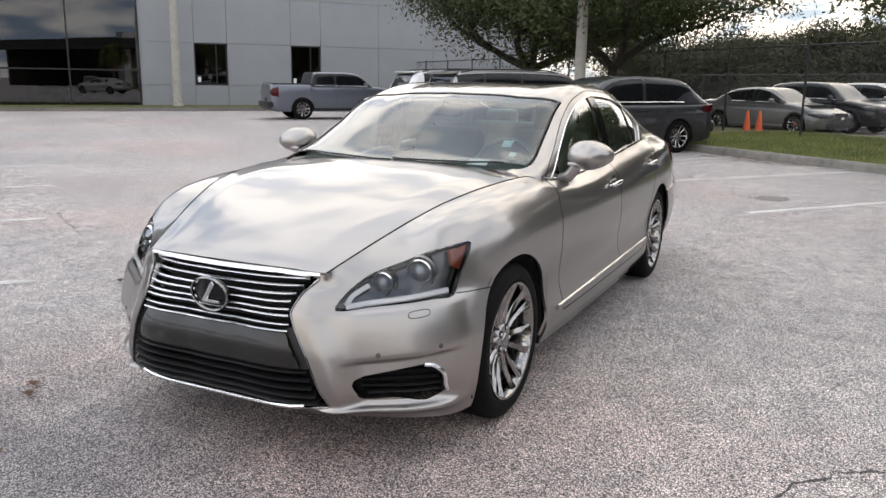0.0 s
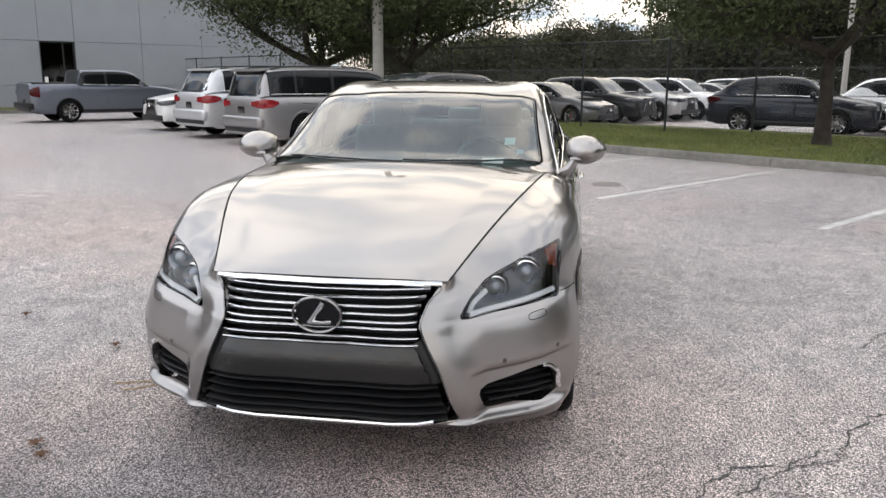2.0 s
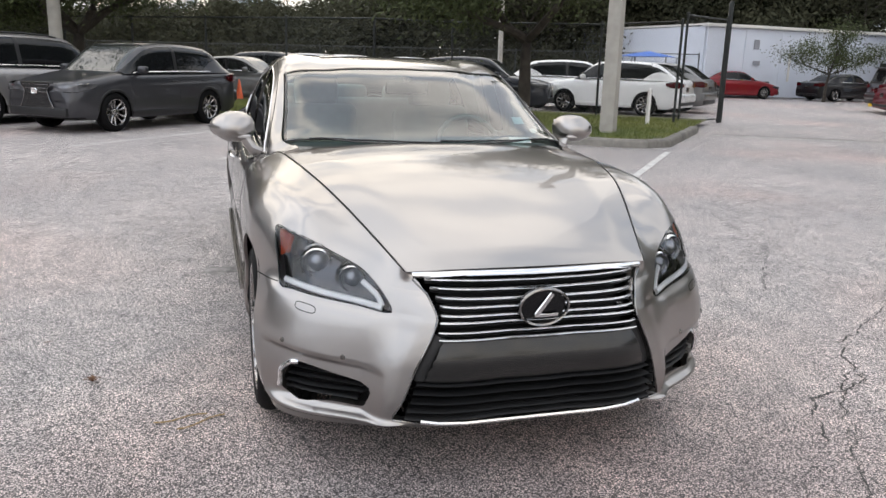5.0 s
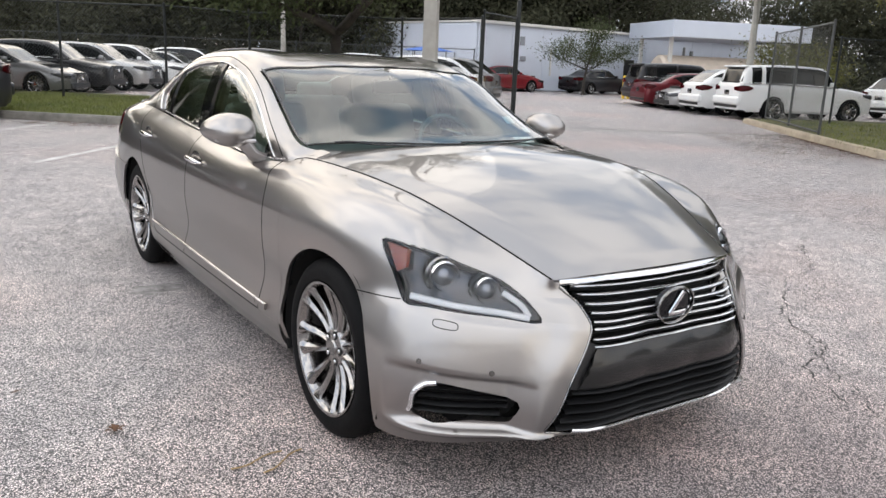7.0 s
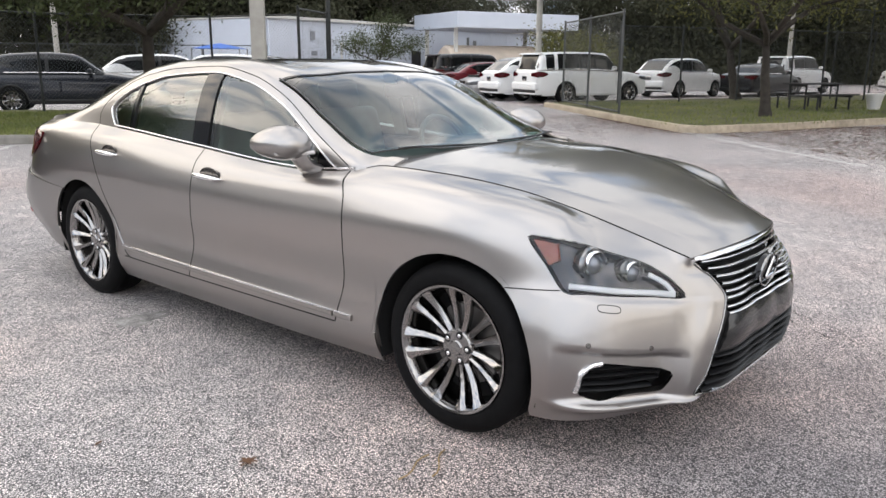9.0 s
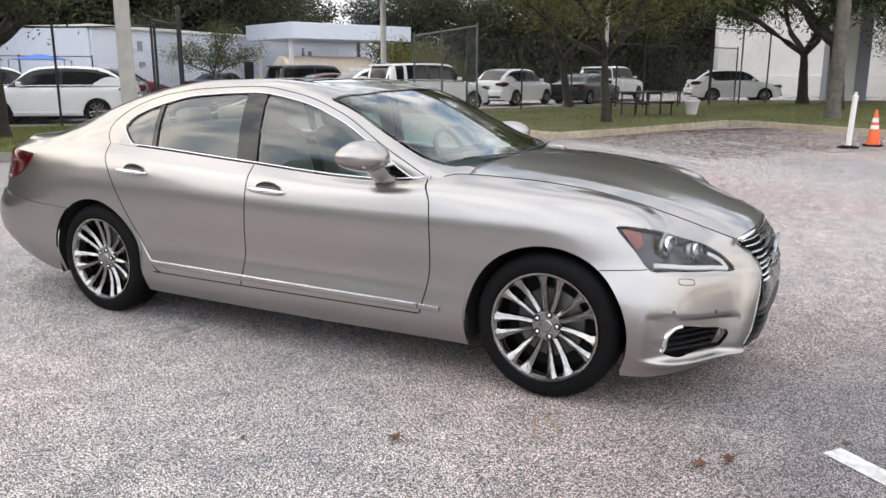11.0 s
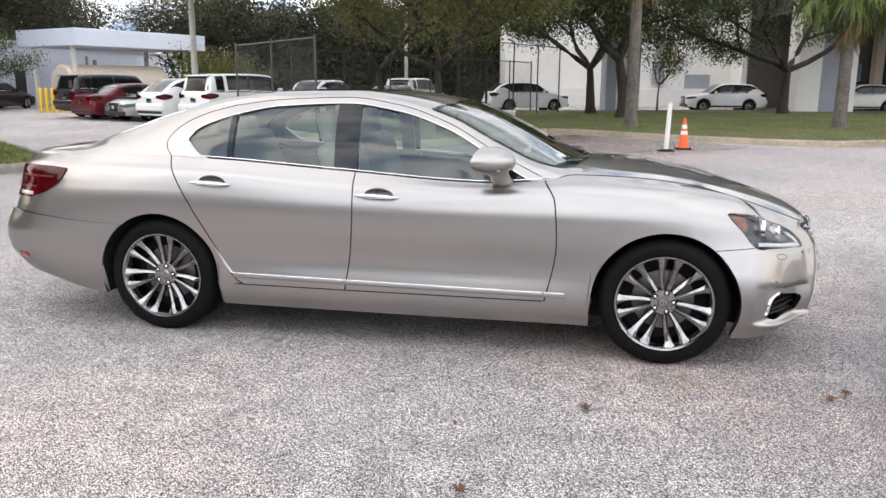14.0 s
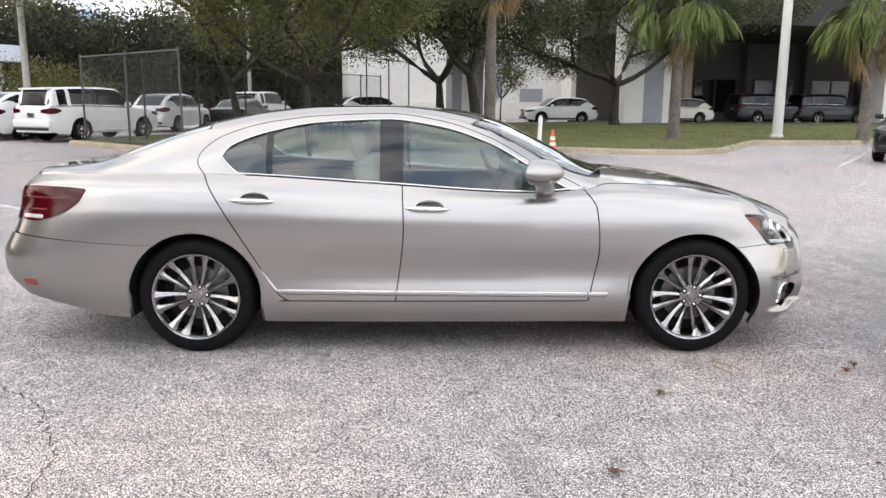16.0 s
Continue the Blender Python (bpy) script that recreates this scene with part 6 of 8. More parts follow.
part("window_tag", bm, M["paper"], saloon, "white paper tag under the windscreen edge", smooth=False)

saloon.matrix_world = Matrix.Translation((0, 0, -0.003)) @ pose(0, 0, 0, -0.15, 0, 0)
# ---- other vehicles ----
PAINTS = {}


def car_paint(key, color, metal=0.4, rough=0.3):
    if key not in PAINTS:
        PAINTS[key] = paint_mat(key + "_car_paint", color, metal, rough, 0.6)
    return PAINTS[key]


_sw = build_wheel("wheel", 0.36, 0.23, 0.245, 10, "satin")
SPARE_WHEEL = [(o.name.split(".")[0], o.data, o.parent.name.split(".")[0] if o.parent else "") for o in _sw.children_recursive]
for _o in list(_sw.children_recursive) + [_sw]:
    bpy.data.objects.remove(_o)

# shapes: length, width, height, wheelbase, front overhang, tyre radius, bonnet height at the nose and the cowl, belt, and y of cowl, screen top, roof end, tail top
SHAPES = {
    "crossover": dict(L=4.65, W=1.86, H=1.65, wb=2.68, fo=0.93, r=0.36, nose=0.92, cowl=1.08, belt=1.06, yc=1.22, ys=2.0, yr=3.75, yt=4.52, tail=1.12, rake=0.25, clear=0.24),
    "suv": dict(L=4.90, W=1.90, H=1.82, wb=2.79, fo=0.92, r=0.39, nose=1.00, cowl=1.15, belt=1.17, yc=1.35, ys=1.95, yr=4.60, yt=4.82, tail=1.18, rake=0.16, clear=0.28),
    "big_suv": dict(L=5.35, W=2.03, H=1.98, wb=3.05, fo=0.95, r=0.42, nose=1.12, cowl=1.26, belt=1.27, yc=1.42, ys=2.05, yr=5.05, yt=5.28, tail=1.28, rake=0.16, clear=0.28),
    "wagon": dict(L=5.13, W=2.00, H=1.80, wb=3.02, fo=1.00, r=0.38, nose=0.95, cowl=1.12, belt=1.14, yc=1.30, ys=2.05, yr=4.65, yt=5.05, tail=1.14, rake=0.22, clear=0.26),
    "van": dict(L=5.09, W=1.98, H=1.76, wb=3.03, fo=0.98, r=0.36, nose=0.84, cowl=1.08, belt=1.10, yc=1.02, ys=1.95, yr=4.80, yt=5.04, tail=1.10, rake=0.18, clear=0.20),
    "saloon": dict(L=4.85, W=1.84, H=1.45, wb=2.82, fo=0.95, r=0.34, nose=0.72, cowl=0.98, belt=0.96, yc=1.40, ys=2.10, yr=3.35, yt=4.15, tail=1.02, rake=0.75, clear=0.18),
    "pickup": dict(L=5.33, W=1.99, H=1.79, wb=3.18, fo=0.96, r=0.385, nose=1.08, cowl=1.25, belt=1.25, yc=1.28, ys=1.95, yr=3.62, yt=3.76, tail=1.30, rake=0.12, clear=0.30),
}


def build_vehicle(shape, color_key, color, label, pose_m, category="car", trim="black", glass="dark_glass", lower=None, rails=False, metal=0.4, spin=0):
    """A parked vehicle, nose towards -y, its middle at the origin; pillars, panes, lamps and wheels are parts."""
    q = SHAPES[shape]
    L, W, H, r, cl = q["L"], q["W"], q["H"], q["r"], q["clear"]
    pt = car_paint(color_key, color, metal)
    root = empty(shape + "_car" if shape != "pickup" else "pickup_truck")
    tagged(root, label, category)
    y0 = -L / 2
    hw = W / 2
    af, ar = y0 + q["fo"], y0 + q["fo"] + q["wb"]
    ar_r = r * 1.14

    def half(y):
        t = y - y0
        return hw * float(pchip([0, 0.04, 0.15, 0.4, 0.9, L * 0.5, L - 0.8, L - 0.3, L - 0.08, L], [0.70, 0.80, 0.885, 0.955, 0.99, 1.0, 0.985, 0.95, 0.90, 0.84], t))

    def top(y):
        t = y - y0
        if shape == "pickup":
            return float(pchip([0, 0.06, 0.25, q["yc"], q["yt"], q["yt"] + 0.05, L - 0.05, L], [q["nose"] - 0.16, q["nose"] - 0.02, q["nose"] + 0.04, q["cowl"], q["belt"] + 0.02, 1.32, 1.32, 1.28], t))
        return float(pchip([0, 0.05, 0.22, 0.7, q["yc"], q["yr"], q["yt"], L - 0.02, L], [q["nose"] - 0.20, q["nose"] - 0.06, q["nose"], q["nose"] + (q["cowl"] - q["nose"]) * 0.55, q["cowl"], q["belt"] + 0.04, q["tail"], q["tail"] - 0.10, q["tail"] - 0.22], t))

    def section(y):
        w, zt = half(y), top(y)
        zb = cl + (0.05 if y < y0 + 0.3 or y > -y0 - 0.3 else 0.0)
        zs = zt - 0.10
        return np.array([(w - 0.05, zb), (w - 0.012, zb + 0.10), (w, zb + 0.30), (w - 0.004, (zb + zs) / 2 + 0.1), (w - 0.03, zs - 0.04), (w - 0.085, zs + 0.055), (w * 0.80, zt - 0.005), (w * 0.45, zt + 0.015), (0, zt + 0.022)])

    th = np.linspace(math.pi, 0, 21)
    ys = sorted(set(np.round(np.concatenate([y0 + np.array([0, 0.02, 0.05, 0.1, 0.17, 0.26]), np.linspace(y0 + 0.36, af - ar_r - 0.02, 4), af + ar_r * np.cos(th), np.linspace(af + ar_r + 0.03, ar - ar_r - 0.03, 16), ar + ar_r * np.cos(th), np.linspace(ar + ar_r + 0.02, -y0 - 0.3, 6), -y0 - np.array([0.2, 0.12, 0.07, 0.03, 0])]), 4)))
    m = 26
    P = np.zeros((len(ys), m, 3))
    arch_pts = {0: [], 1: []}
    for i, y in enumerate(ys):
        s = section(y)
        ctrl = np.zeros((len(s), 1, 3))
        ctrl[:, 0, 0], ctrl[:, 0, 2] = s[:, 0], s[:, 1]
        vv = np.linspace(0, len(s) - 1, 90)
        c = bezier_rows(np.repeat(ctrl, 90, 1), vv)
        z0 = s[0, 1]
        for ax in (af, ar):
            if abs(y - ax) < ar_r:
                z0 = max(z0, r + math.sqrt(ar_r ** 2 - (y - ax) ** 2))
        v0 = np.interp(z0, c[:60, 2], vv[:60])
        vi = v0 + (len(s) - 1 - v0) * np.linspace(0, 1, m)
        P[i, :, 0], P[i, :, 2] = np.interp(vi, vv, c[:, 0]), np.interp(vi, vv, c[:, 2])
        P[i, :, 1] = y
    bm = bmesh.new()
    for sg in (1, -1):
        vs = [[bm.verts.new((sg * p[0], p[1], p[2])) for p in row] for row in P]
        for i in range(len(ys) - 1):
            for j in range(m - 1):
                f = (vs[i][j], vs[i + 1][j], vs[i + 1][j + 1], vs[i][j + 1])
                bm.faces.new(f if sg > 0 else f[::-1])
        for row in (vs[0], vs[-1]):
            mid = [bm.verts.new((0, v.co.y, v.co.z)) for v in row]
            for j in range(m - 1):
                bm.faces.new((row[j], row[j + 1], mid[j + 1], mid[j]))
    bmesh.ops.remove_doubles(bm, verts=bm.verts[:], dist=1e-4)
    bmesh.ops.recalc_face_normals(bm, faces=bm.faces[:])
    part("body", bm, pt, root)
    # dark underside and arches
    bm = bmesh.new()
    box(bm, (W - 0.5, L - 0.5, 0.3), Matrix.Translation((0, 0, cl + 0.14)), 0.05)
    box(bm, (W - 0.16, q["wb"] - 2 * ar_r - 0.05, 0.3), Matrix.Translation((0, (af + ar) / 2, cl + 0.17)), 0.02)
    for ax in (af, ar):
        box(bm, (W - 0.62, 2 * ar_r, 0.62), Matrix.Translation((0, ax, 0.62)), 0.02)
    part("underbody", bm, M["void"], root)
    # cladding along the sills and arches
    for sg in (1, -1):
        for ax in (af, ar):
            bm = bmesh.new()
            a = [(sg * (half(ax + (ar_r + 0.0) * math.cos(t)) - 0.012), ax + ar_r * math.cos(t), r + ar_r * math.sin(t)) for t in np.linspace(0.05, math.pi - 0.05, 18)]
            sweep(bm, a, 0.03, 0.018, 6, False, [(sg, 0, 0)] * 18)
            part("arch_trim", bm, M["black"] if trim == "black" else pt, root)
        bm = bmesh.new()
        a = [(sg * (half(y) - 0.018), y, cl + 0.10) for y in np.linspace(af + ar_r, ar - ar_r, 8)]
        sweep(bm, a, 0.06, 0.02, 6, False, [(sg, 0, 0)] * 8)
        part("sill_trim", bm, M["black"] if trim == "black" else pt, root)
    # cabin
    yc, ys_, yr, yt = (y0 + q[k] for k in ("yc", "ys", "yr", "yt"))
    belt = q["belt"]

    def cab(y, v):
        t = y - y0
        zc = float(pchip([q["yc"] - 0.02, q["ys"], (q["ys"] + q["yr"]) / 2 - 0.2, q["yr"], q["yt"]], [q["cowl"] + 0.01, H - 0.045, H, H - (0.06 if shape != "pickup" else 0.015), (q["tail"] if shape != "pickup" else q["belt"] + 0.03) + 0.01], t))
        w = half(y)
        zb = min(top(y) - 0.02, belt + 0.02)
        xr = w * 0.80 - 0.02
        zr = zb + max(0.012, (zc - zb) - 0.05 * min(1, (zc - zb) / 0.3))
        k = min(1, (zr - zb) / 0.3)
        c = [(w * 0.915, zb), (w * 0.915 + (xr - w * 0.915) * 0.45 + 0.01 * k, zb + (zr - zb) * 0.5), (xr + 0.03 * k, zb + (zr - zb) * 0.88), (xr - 0.06, zr + 0.02 * k), (xr * 0.5, zc - 0.006), (0, zc)]
        ctrl = np.array(c)
        cc = np.zeros((6, len(v), 3))
        cc[:, :, 0], cc[:, :, 2] = ctrl[:, :1], ctrl[:, 1:]
        out = bezier_rows(cc, v)
        out[:, 1] = y
        return out

    def cab_sheet(name, ya, yb, va, vb, material, n=14, mm=10, lift=0.0, sides=(1, -1), parent=None, lab=""):
        bm = bmesh.new()
        for sg in sides:
            vs = []
            for y, t in zip(np.linspace(ya, yb, n), np.linspace(0, 1, n)):
                f0, f1 = (va(t) if callable(va) else va), (vb(t) if callable(vb) else vb)
                row = cab(y, np.linspace(f0, f1, mm))
                row[:, 0] += lift
                row[:, 2] += lift if not callable(va) and va >= 2.5 else 0
                vs.append([bm.verts.new((sg * p[0], p[1], p[2])) for p in row])
            for i in range(n - 1):
                for j in range(mm - 1):
                    f = (vs[i][j], vs[i + 1][j], vs[i + 1][j + 1], vs[i][j + 1])
                    bm.faces.new(f if sg > 0 else f[::-1])
        bmesh.ops.remove_doubles(bm, verts=bm.verts[:], dist=1e-4)
        return part(name, bm, material, parent or root, lab)

    cab_sheet("windscreen", yc - 0.01, ys_ + 0.04, 3.0, 5.0, M["screen"], 10, 12)
    cab_sheet("roof", ys_ - 0.02, yr + 0.02, 2.55, 5.0, pt, 18, 14, 0.004)
    cab_sheet("rear_window", yr, yt, 2.9, 5.0, M[glass], 8, 12)
    for sg in (1, -1):
        cab_sheet("side_glass", yc + 0.02, yt - 0.01, 0.0, 2.6, M[glass], 26, 10, 0.0, (sg,))
        cab_sheet("screen_pillar", yc - 0.02, ys_ + 0.05, 2.35, 3.15, pt, 12, 5, 0.006, (sg,))
        if shape not in ("van",):
            cab_sheet("tail_pillar", yr - 0.05, yt, 2.2, 3.3, pt, 12, 6, 0.006, (sg,))
        yb = (ys_ + yr) / 2 - (0.25 if shape != "pickup" else 0.0)
        cab_sheet("centre_pillar", yb, yb + 0.09, 0.0, 2.7, M["black"], 4, 8, 0.006, (sg,))
        if shape in ("wagon", "van", "suv", "big_suv"):
            yd = yb + 1.0
            cab_sheet("rear_pillar", yd, yd + (0.14 if shape != "van" else 0.07), 0.0, 2.7, pt if shape != "van" else M["black"], 4, 8, 0.006, (sg,))
            cab_sheet("tail_pillar", yr - (0.10 if shape != "van" else -0.04), yt - 0.0, 0.0, 2.9, pt, 8, 8, 0.006, (sg,))
        elif shape == "crossover":
            cab_sheet("quarter_panel", yr - 0.22, yt, lambda t: 0.0, lambda t: 0.3 + 2.6 * t, pt, 10, 8, 0.006, (sg,))
        elif shape == "saloon":
            cab_sheet("quarter_panel", yr - 0.05, yt, lambda t: 0.0, lambda t: min(2.9, 0.2 + 4.2 * t), pt, 10, 8, 0.006, (sg,))
        # bright belt line
        bm = bmesh.new()
        pts = []
        for y in np.linspace(yc + 0.25, yr, 14):
            p = cab(y, np.array([0.12]))[0]
            pts.append((sg * (p[0] + 0.006), y, p[2]))
        sweep(bm, pts, 0.012, 0.008, 6, False, [(sg, 0, 0)] * 14)
        part("belt_strip", bm, M["chrome"], root)
        # door shut lines
        for y in (yc + 0.18, yb + 0.05, yb + 1.0):
            if shape == "pickup" and y > yt + y0 * 0 + 0.0 and y - y0 > q["yt"]:
                continue
            bm = bmesh.new()
            sct = section(y)
            a = [(sg * (np.interp(z, sct[:6, 1], sct[:6, 0]) + 0.001), y, z) for z in np.linspace(cl + 0.16, top(y) - 0.09, 8)]
            sweep(bm, a, 0.004, 0.003, 4, False, [(sg, 0, 0)] * 8)
            part("shut_line", bm, M["void"], root)
        for y in (yb - 0.08, yb + 0.85):
            bm = bmesh.new()
            zz = belt - 0.14
            box(bm, (0.025, 0.19, 0.026), Matrix.Translation((sg * (np.interp(zz, section(y)[:6, 1], section(y)[:6, 0]) + 0.014), y, zz)), 0.009)
            part("door_handle", bm, pt, root)
        # mirror
        bm = bmesh.new()
        box(bm, (0.20, 0.13, 0.14), Matrix.Translation((sg * (hw + 0.06), yc + 0.36, belt + 0.08)), 0.05, 3)
        box(bm, (0.10, 0.06, 0.04), Matrix.Translation((sg * (hw - 0.06), yc + 0.36, belt + 0.02)), 0.01)
        part("door_mirror", bm, pt, root)
        # lamps wrap round the corners
        zl, zt2 = q["nose"] - 0.11, (q["tail"] - 0.15 if shape != "pickup" else 1.03)
        nose_line = [(0.44 * hw, y0 - 0.012), (0.69 * hw, y0 - 0.012), (0.80 * hw + 0.012, y0 + 0.035), (0.885 * hw + 0.012, y0 + 0.15), (0.945 * hw + 0.010, y0 + 0.36), (0.962 * hw + 0.008, y0 + 0.50)]
        tail_line = [(0.50 * hw, -y0 + 0.012), (0.83 * hw, -y0 + 0.012), (0.90 * hw + 0.012, -y0 - 0.07), (0.95 * hw + 0.012, -y0 - 0.28), (0.965 * hw + 0.008, -y0 - 0.42)]
        tall = 0.095 if shape != "pickup" else 0.17
        if shape == "pickup":
            tail_line = tail_line[1:4]
        for nm, line, zc, lo, hi, mtl in (("headlight", nose_line, zl, [-0.035, -0.06, -0.065, -0.06, -0.02, 0.03], [0.02, 0.035, 0.05, 0.065, 0.08, 0.075], M["lamp_glass"]),
                                          ("tail_light", tail_line, zt2, [-tall * k for k in (0.45, 0.8, 1, 0.75, 0.1)], [tall * k for k in (0.3, 0.6, 0.9, 0.8, 0.5)], M["red_bright"] if shape in ("van", "wagon") else M["red_lens"])):
            bm = bmesh.new()
            rows = []
            for k, (x, y) in enumerate(line):
                rows.append([bm.verts.new((sg * (x - dx), y, zc + lo[k] + (hi[k] - lo[k]) * f)) for f, dx in ((-0.1, 0.03), (0, 0), (0.5, -0.004), (1, 0), (1.1, 0.03))])
            for i in range(len(rows) - 1):
                for j in range(4):
                    bm.faces.new((rows[i][j], rows[i + 1][j], rows[i + 1][j + 1], rows[i][j + 1]))
            part(nm, bm, mtl, root, "glossy headlight" if nm == "headlight" else "red tail light")
        if rails:
            bm = bmesh.new()
            a = []
            for y in np.linspace(ys_ + 0.15, yr - 0.1, 10):
                p = cab(y, np.array([3.05]))[0]
                a.append((sg * p[0], y, p[2] + (0.045 if ys_ + 0.3 < y < yr - 0.2 else 0.01)))
            sweep(bm, a, 0.02, 0.016, 6)
            part("roof_rail", bm, M["black"], root)
    # wide dark pane of an upright tail
    if shape in ("van", "wagon", "suv", "big_suv"):
        bm = bmesh.new()
        rows = []
        for t in np.linspace(0.10, 0.93, 8):
            y = yt + (yr - yt) * t ** 1.15 + 0.035
            zz = q["tail"] + (H - 0.10 - q["tail"]) * t
            hx = hw * (0.80 - 0.10 * t)
            rows.append([bm.verts.new((hx * w, y - 0.09 * abs(w) ** 3, zz)) for w in np.linspace(-1, 1, 17)])
        for i in range(7):
            for j in range(16):
                bm.faces.new((rows[i][j], rows[i][j + 1], rows[i + 1][j + 1], rows[i + 1][j]))
        part("tailgate_glass", bm, M["tail_glass"], root, "dark tailgate window")
        bm = bmesh.new()
        box(bm, (W * 0.70, 0.20, 0.045), Matrix.Translation((0, yr + 0.06, H - 0.075)) @ pose(0, 0, 0, -8, 0, 0), 0.015)
        part("roof_spoiler", bm, pt, root)
    # grille, lower trim, plate
    zg = q["nose"] - 0.20
    if shape in ("crossover", "saloon"):
        out = [(0.36, 0.10), (0.33, 0.03), (0.27, -0.05), (0.32, -0.20), (0.40, -0.34), (0.34, -0.39)]
        loop = [(x * W / 1.86, z) for x, z in out] + [(-x * W / 1.86, z) for x, z in out[::-1]]
        bm = bmesh.new()
        for yy in (y0 - 0.03, y0 + 0.05):
            bm.faces.new([bm.verts.new((x, yy, zg + 0.08 + z)) for x, z in loop])
        g = part("grille", bm, M["pillar_black"], root, "black hourglass grille with bright rim")
        bm = bmesh.new()
        sweep(bm, [(x, y0 - 0.032, zg + 0.08 + z) for x, z in loop], 0.007, 0.008, 6, True, [(0, -1, 0)] * len(loop))
        part("rim_trim", bm, M["satin"], g)
        for k in range(7):
            z = 0.06 - 0.065 * k
            hx = float(np.interp(-z, [-0.1, -0.02, 0.08, 0.22, 0.36], [0.36, 0.33, 0.25, 0.31, 0.38])) * W / 1.86 - 0.02
            bm = bmesh.new()
            box(bm, (2 * hx, 0.016, 0.012), Matrix.Translation((0, y0 - 0.034, zg + 0.08 + z)), 0.003)
            part("bar", bm, M["grey_panel"] if k > 2 else M["satin"], g)
    else:
        bm = bmesh.new()
        box(bm, (W * 0.46, 0.06, 0.24), Matrix.Translation((0, y0 - 0.005, zg)), 0.02)
        g = part("grille", bm, M["gloss_black"], root, "dark grille with bright bars")
        for k in range(4):
            bm = bmesh.new()
            box(bm, (W * 0.44, 0.02, 0.016), Matrix.Translation((0, y0 - 0.037, zg - 0.09 + 0.06 * k)), 0.004)
            part("bar", bm, M["chrome"], g)
    bm = bmesh.new()
    box(bm, (0.15, 0.02, 0.11), Matrix.Translation((0, y0 - 0.046, zg + 0.03)), 0.04)
    part("badge", bm, M["chrome"], g)
    bm = bmesh.new()
    box(bm, (W * 0.74, 0.08, 0.16), Matrix.Translation((0, y0 + 0.0, cl + 0.14)), 0.03)
    part("lower_intake", bm, M["black"], root)
    bm = bmesh.new()
    box(bm, (W * 0.80, 0.08, 0.18 if trim == "black" else 0.10), Matrix.Translation((0, -y0 - 0.005, cl + 0.16)), 0.03)
    part("rear_valance", bm, M["black"], root)
    if shape in ("van", "wagon", "suv", "big_suv", "crossover"):
        bm = bmesh.new()
        box(bm, (W * 0.90, 0.24, 0.27), Matrix.Translation((0, -y0 - 0.055, cl + 0.335)), 0.085, 4)
        part("rear_bumper", bm, pt, root)
    bm = bmesh.new()
    box(bm, (0.32, 0.012, 0.16), Matrix.Translation((0, -y0 + 0.004, q["tail"] - 0.30 if shape != "pickup" else 0.72)), 0.004)
    part("plate_recess", bm, M["grey_panel"] if metal > 0.2 else M["satin"], root)
    if shape == "pickup":
        bm = bmesh.new()
        box(bm, (W * 0.80, L - q["yt"] - 0.14, 0.03), Matrix.Translation((0, y0 + (q["yt"] + L) / 2 - 0.03, 1.335)), 0.008)
        part("bed_cover", bm, M["black"], root)
        for y in (-y0 + 0.02, y0 - 0.02):
            bm = bmesh.new()
            box(bm, (W * 0.93, 0.18, 0.22), Matrix.Translation((0, y, 0.56)), 0.05)
            part("bumper_bar", bm, M["black"], root)
    # wheels, sharing their meshes
    for sg in (1, -1):
        for ax in (af, ar):
            w = empty("wheel")
            w.parent = root
            k = r / 0.36
            w.matrix_basis = Matrix.Translation((sg * (hw - 0.125), ax, r)) @ pose(0, 0, 0, 0, 90 * sg, 0) @ pose(0, 0, 0, 0, 0, 11 + 17 * sg + 9 * ax) @ Matrix.Scale(k, 4)
            made = {"wheel": w}
            for nm, data, par in SPARE_WHEEL:
                ob = new(nm, data)
                ob.parent = made.get(par, w)
                made[nm] = ob
    root.matrix_world = pose_m
    return root


M["screen"] = mat("dark_windscreen", (0.03, 0.035, 0.035), 0.04, spec=0.6)
M["lamp_glass"] = mat("lamp_glass", (0.16, 0.165, 0.18), 0.08, 0.5, coat=0.5, vary=0.7, scale=9)


def parked(a, s, heading, off=0.0):
    """The pose of a vehicle in the lot grid; heading in degrees from +s towards +a."""
    h = radians(heading)
    d = E1 * math.cos(h) + E2 * math.sin(h)
    yaw = math.degrees(math.atan2(d.x, -d.y))
    return Matrix.Translation(at(a, s)) @ pose(0, 0, 0, 0, 0, yaw)


def axle_pose(shape, a, s, heading, rear=True):
    """Puts a vehicle so that the middle of its rear (or front) axle stands at (a, s)."""
    q = SHAPES[shape]
    ax = -q["L"] / 2 + q["fo"] + (q["wb"] if rear else 0)
    return parked(a, s, heading) @ Matrix.Translation((0, -ax, 0))


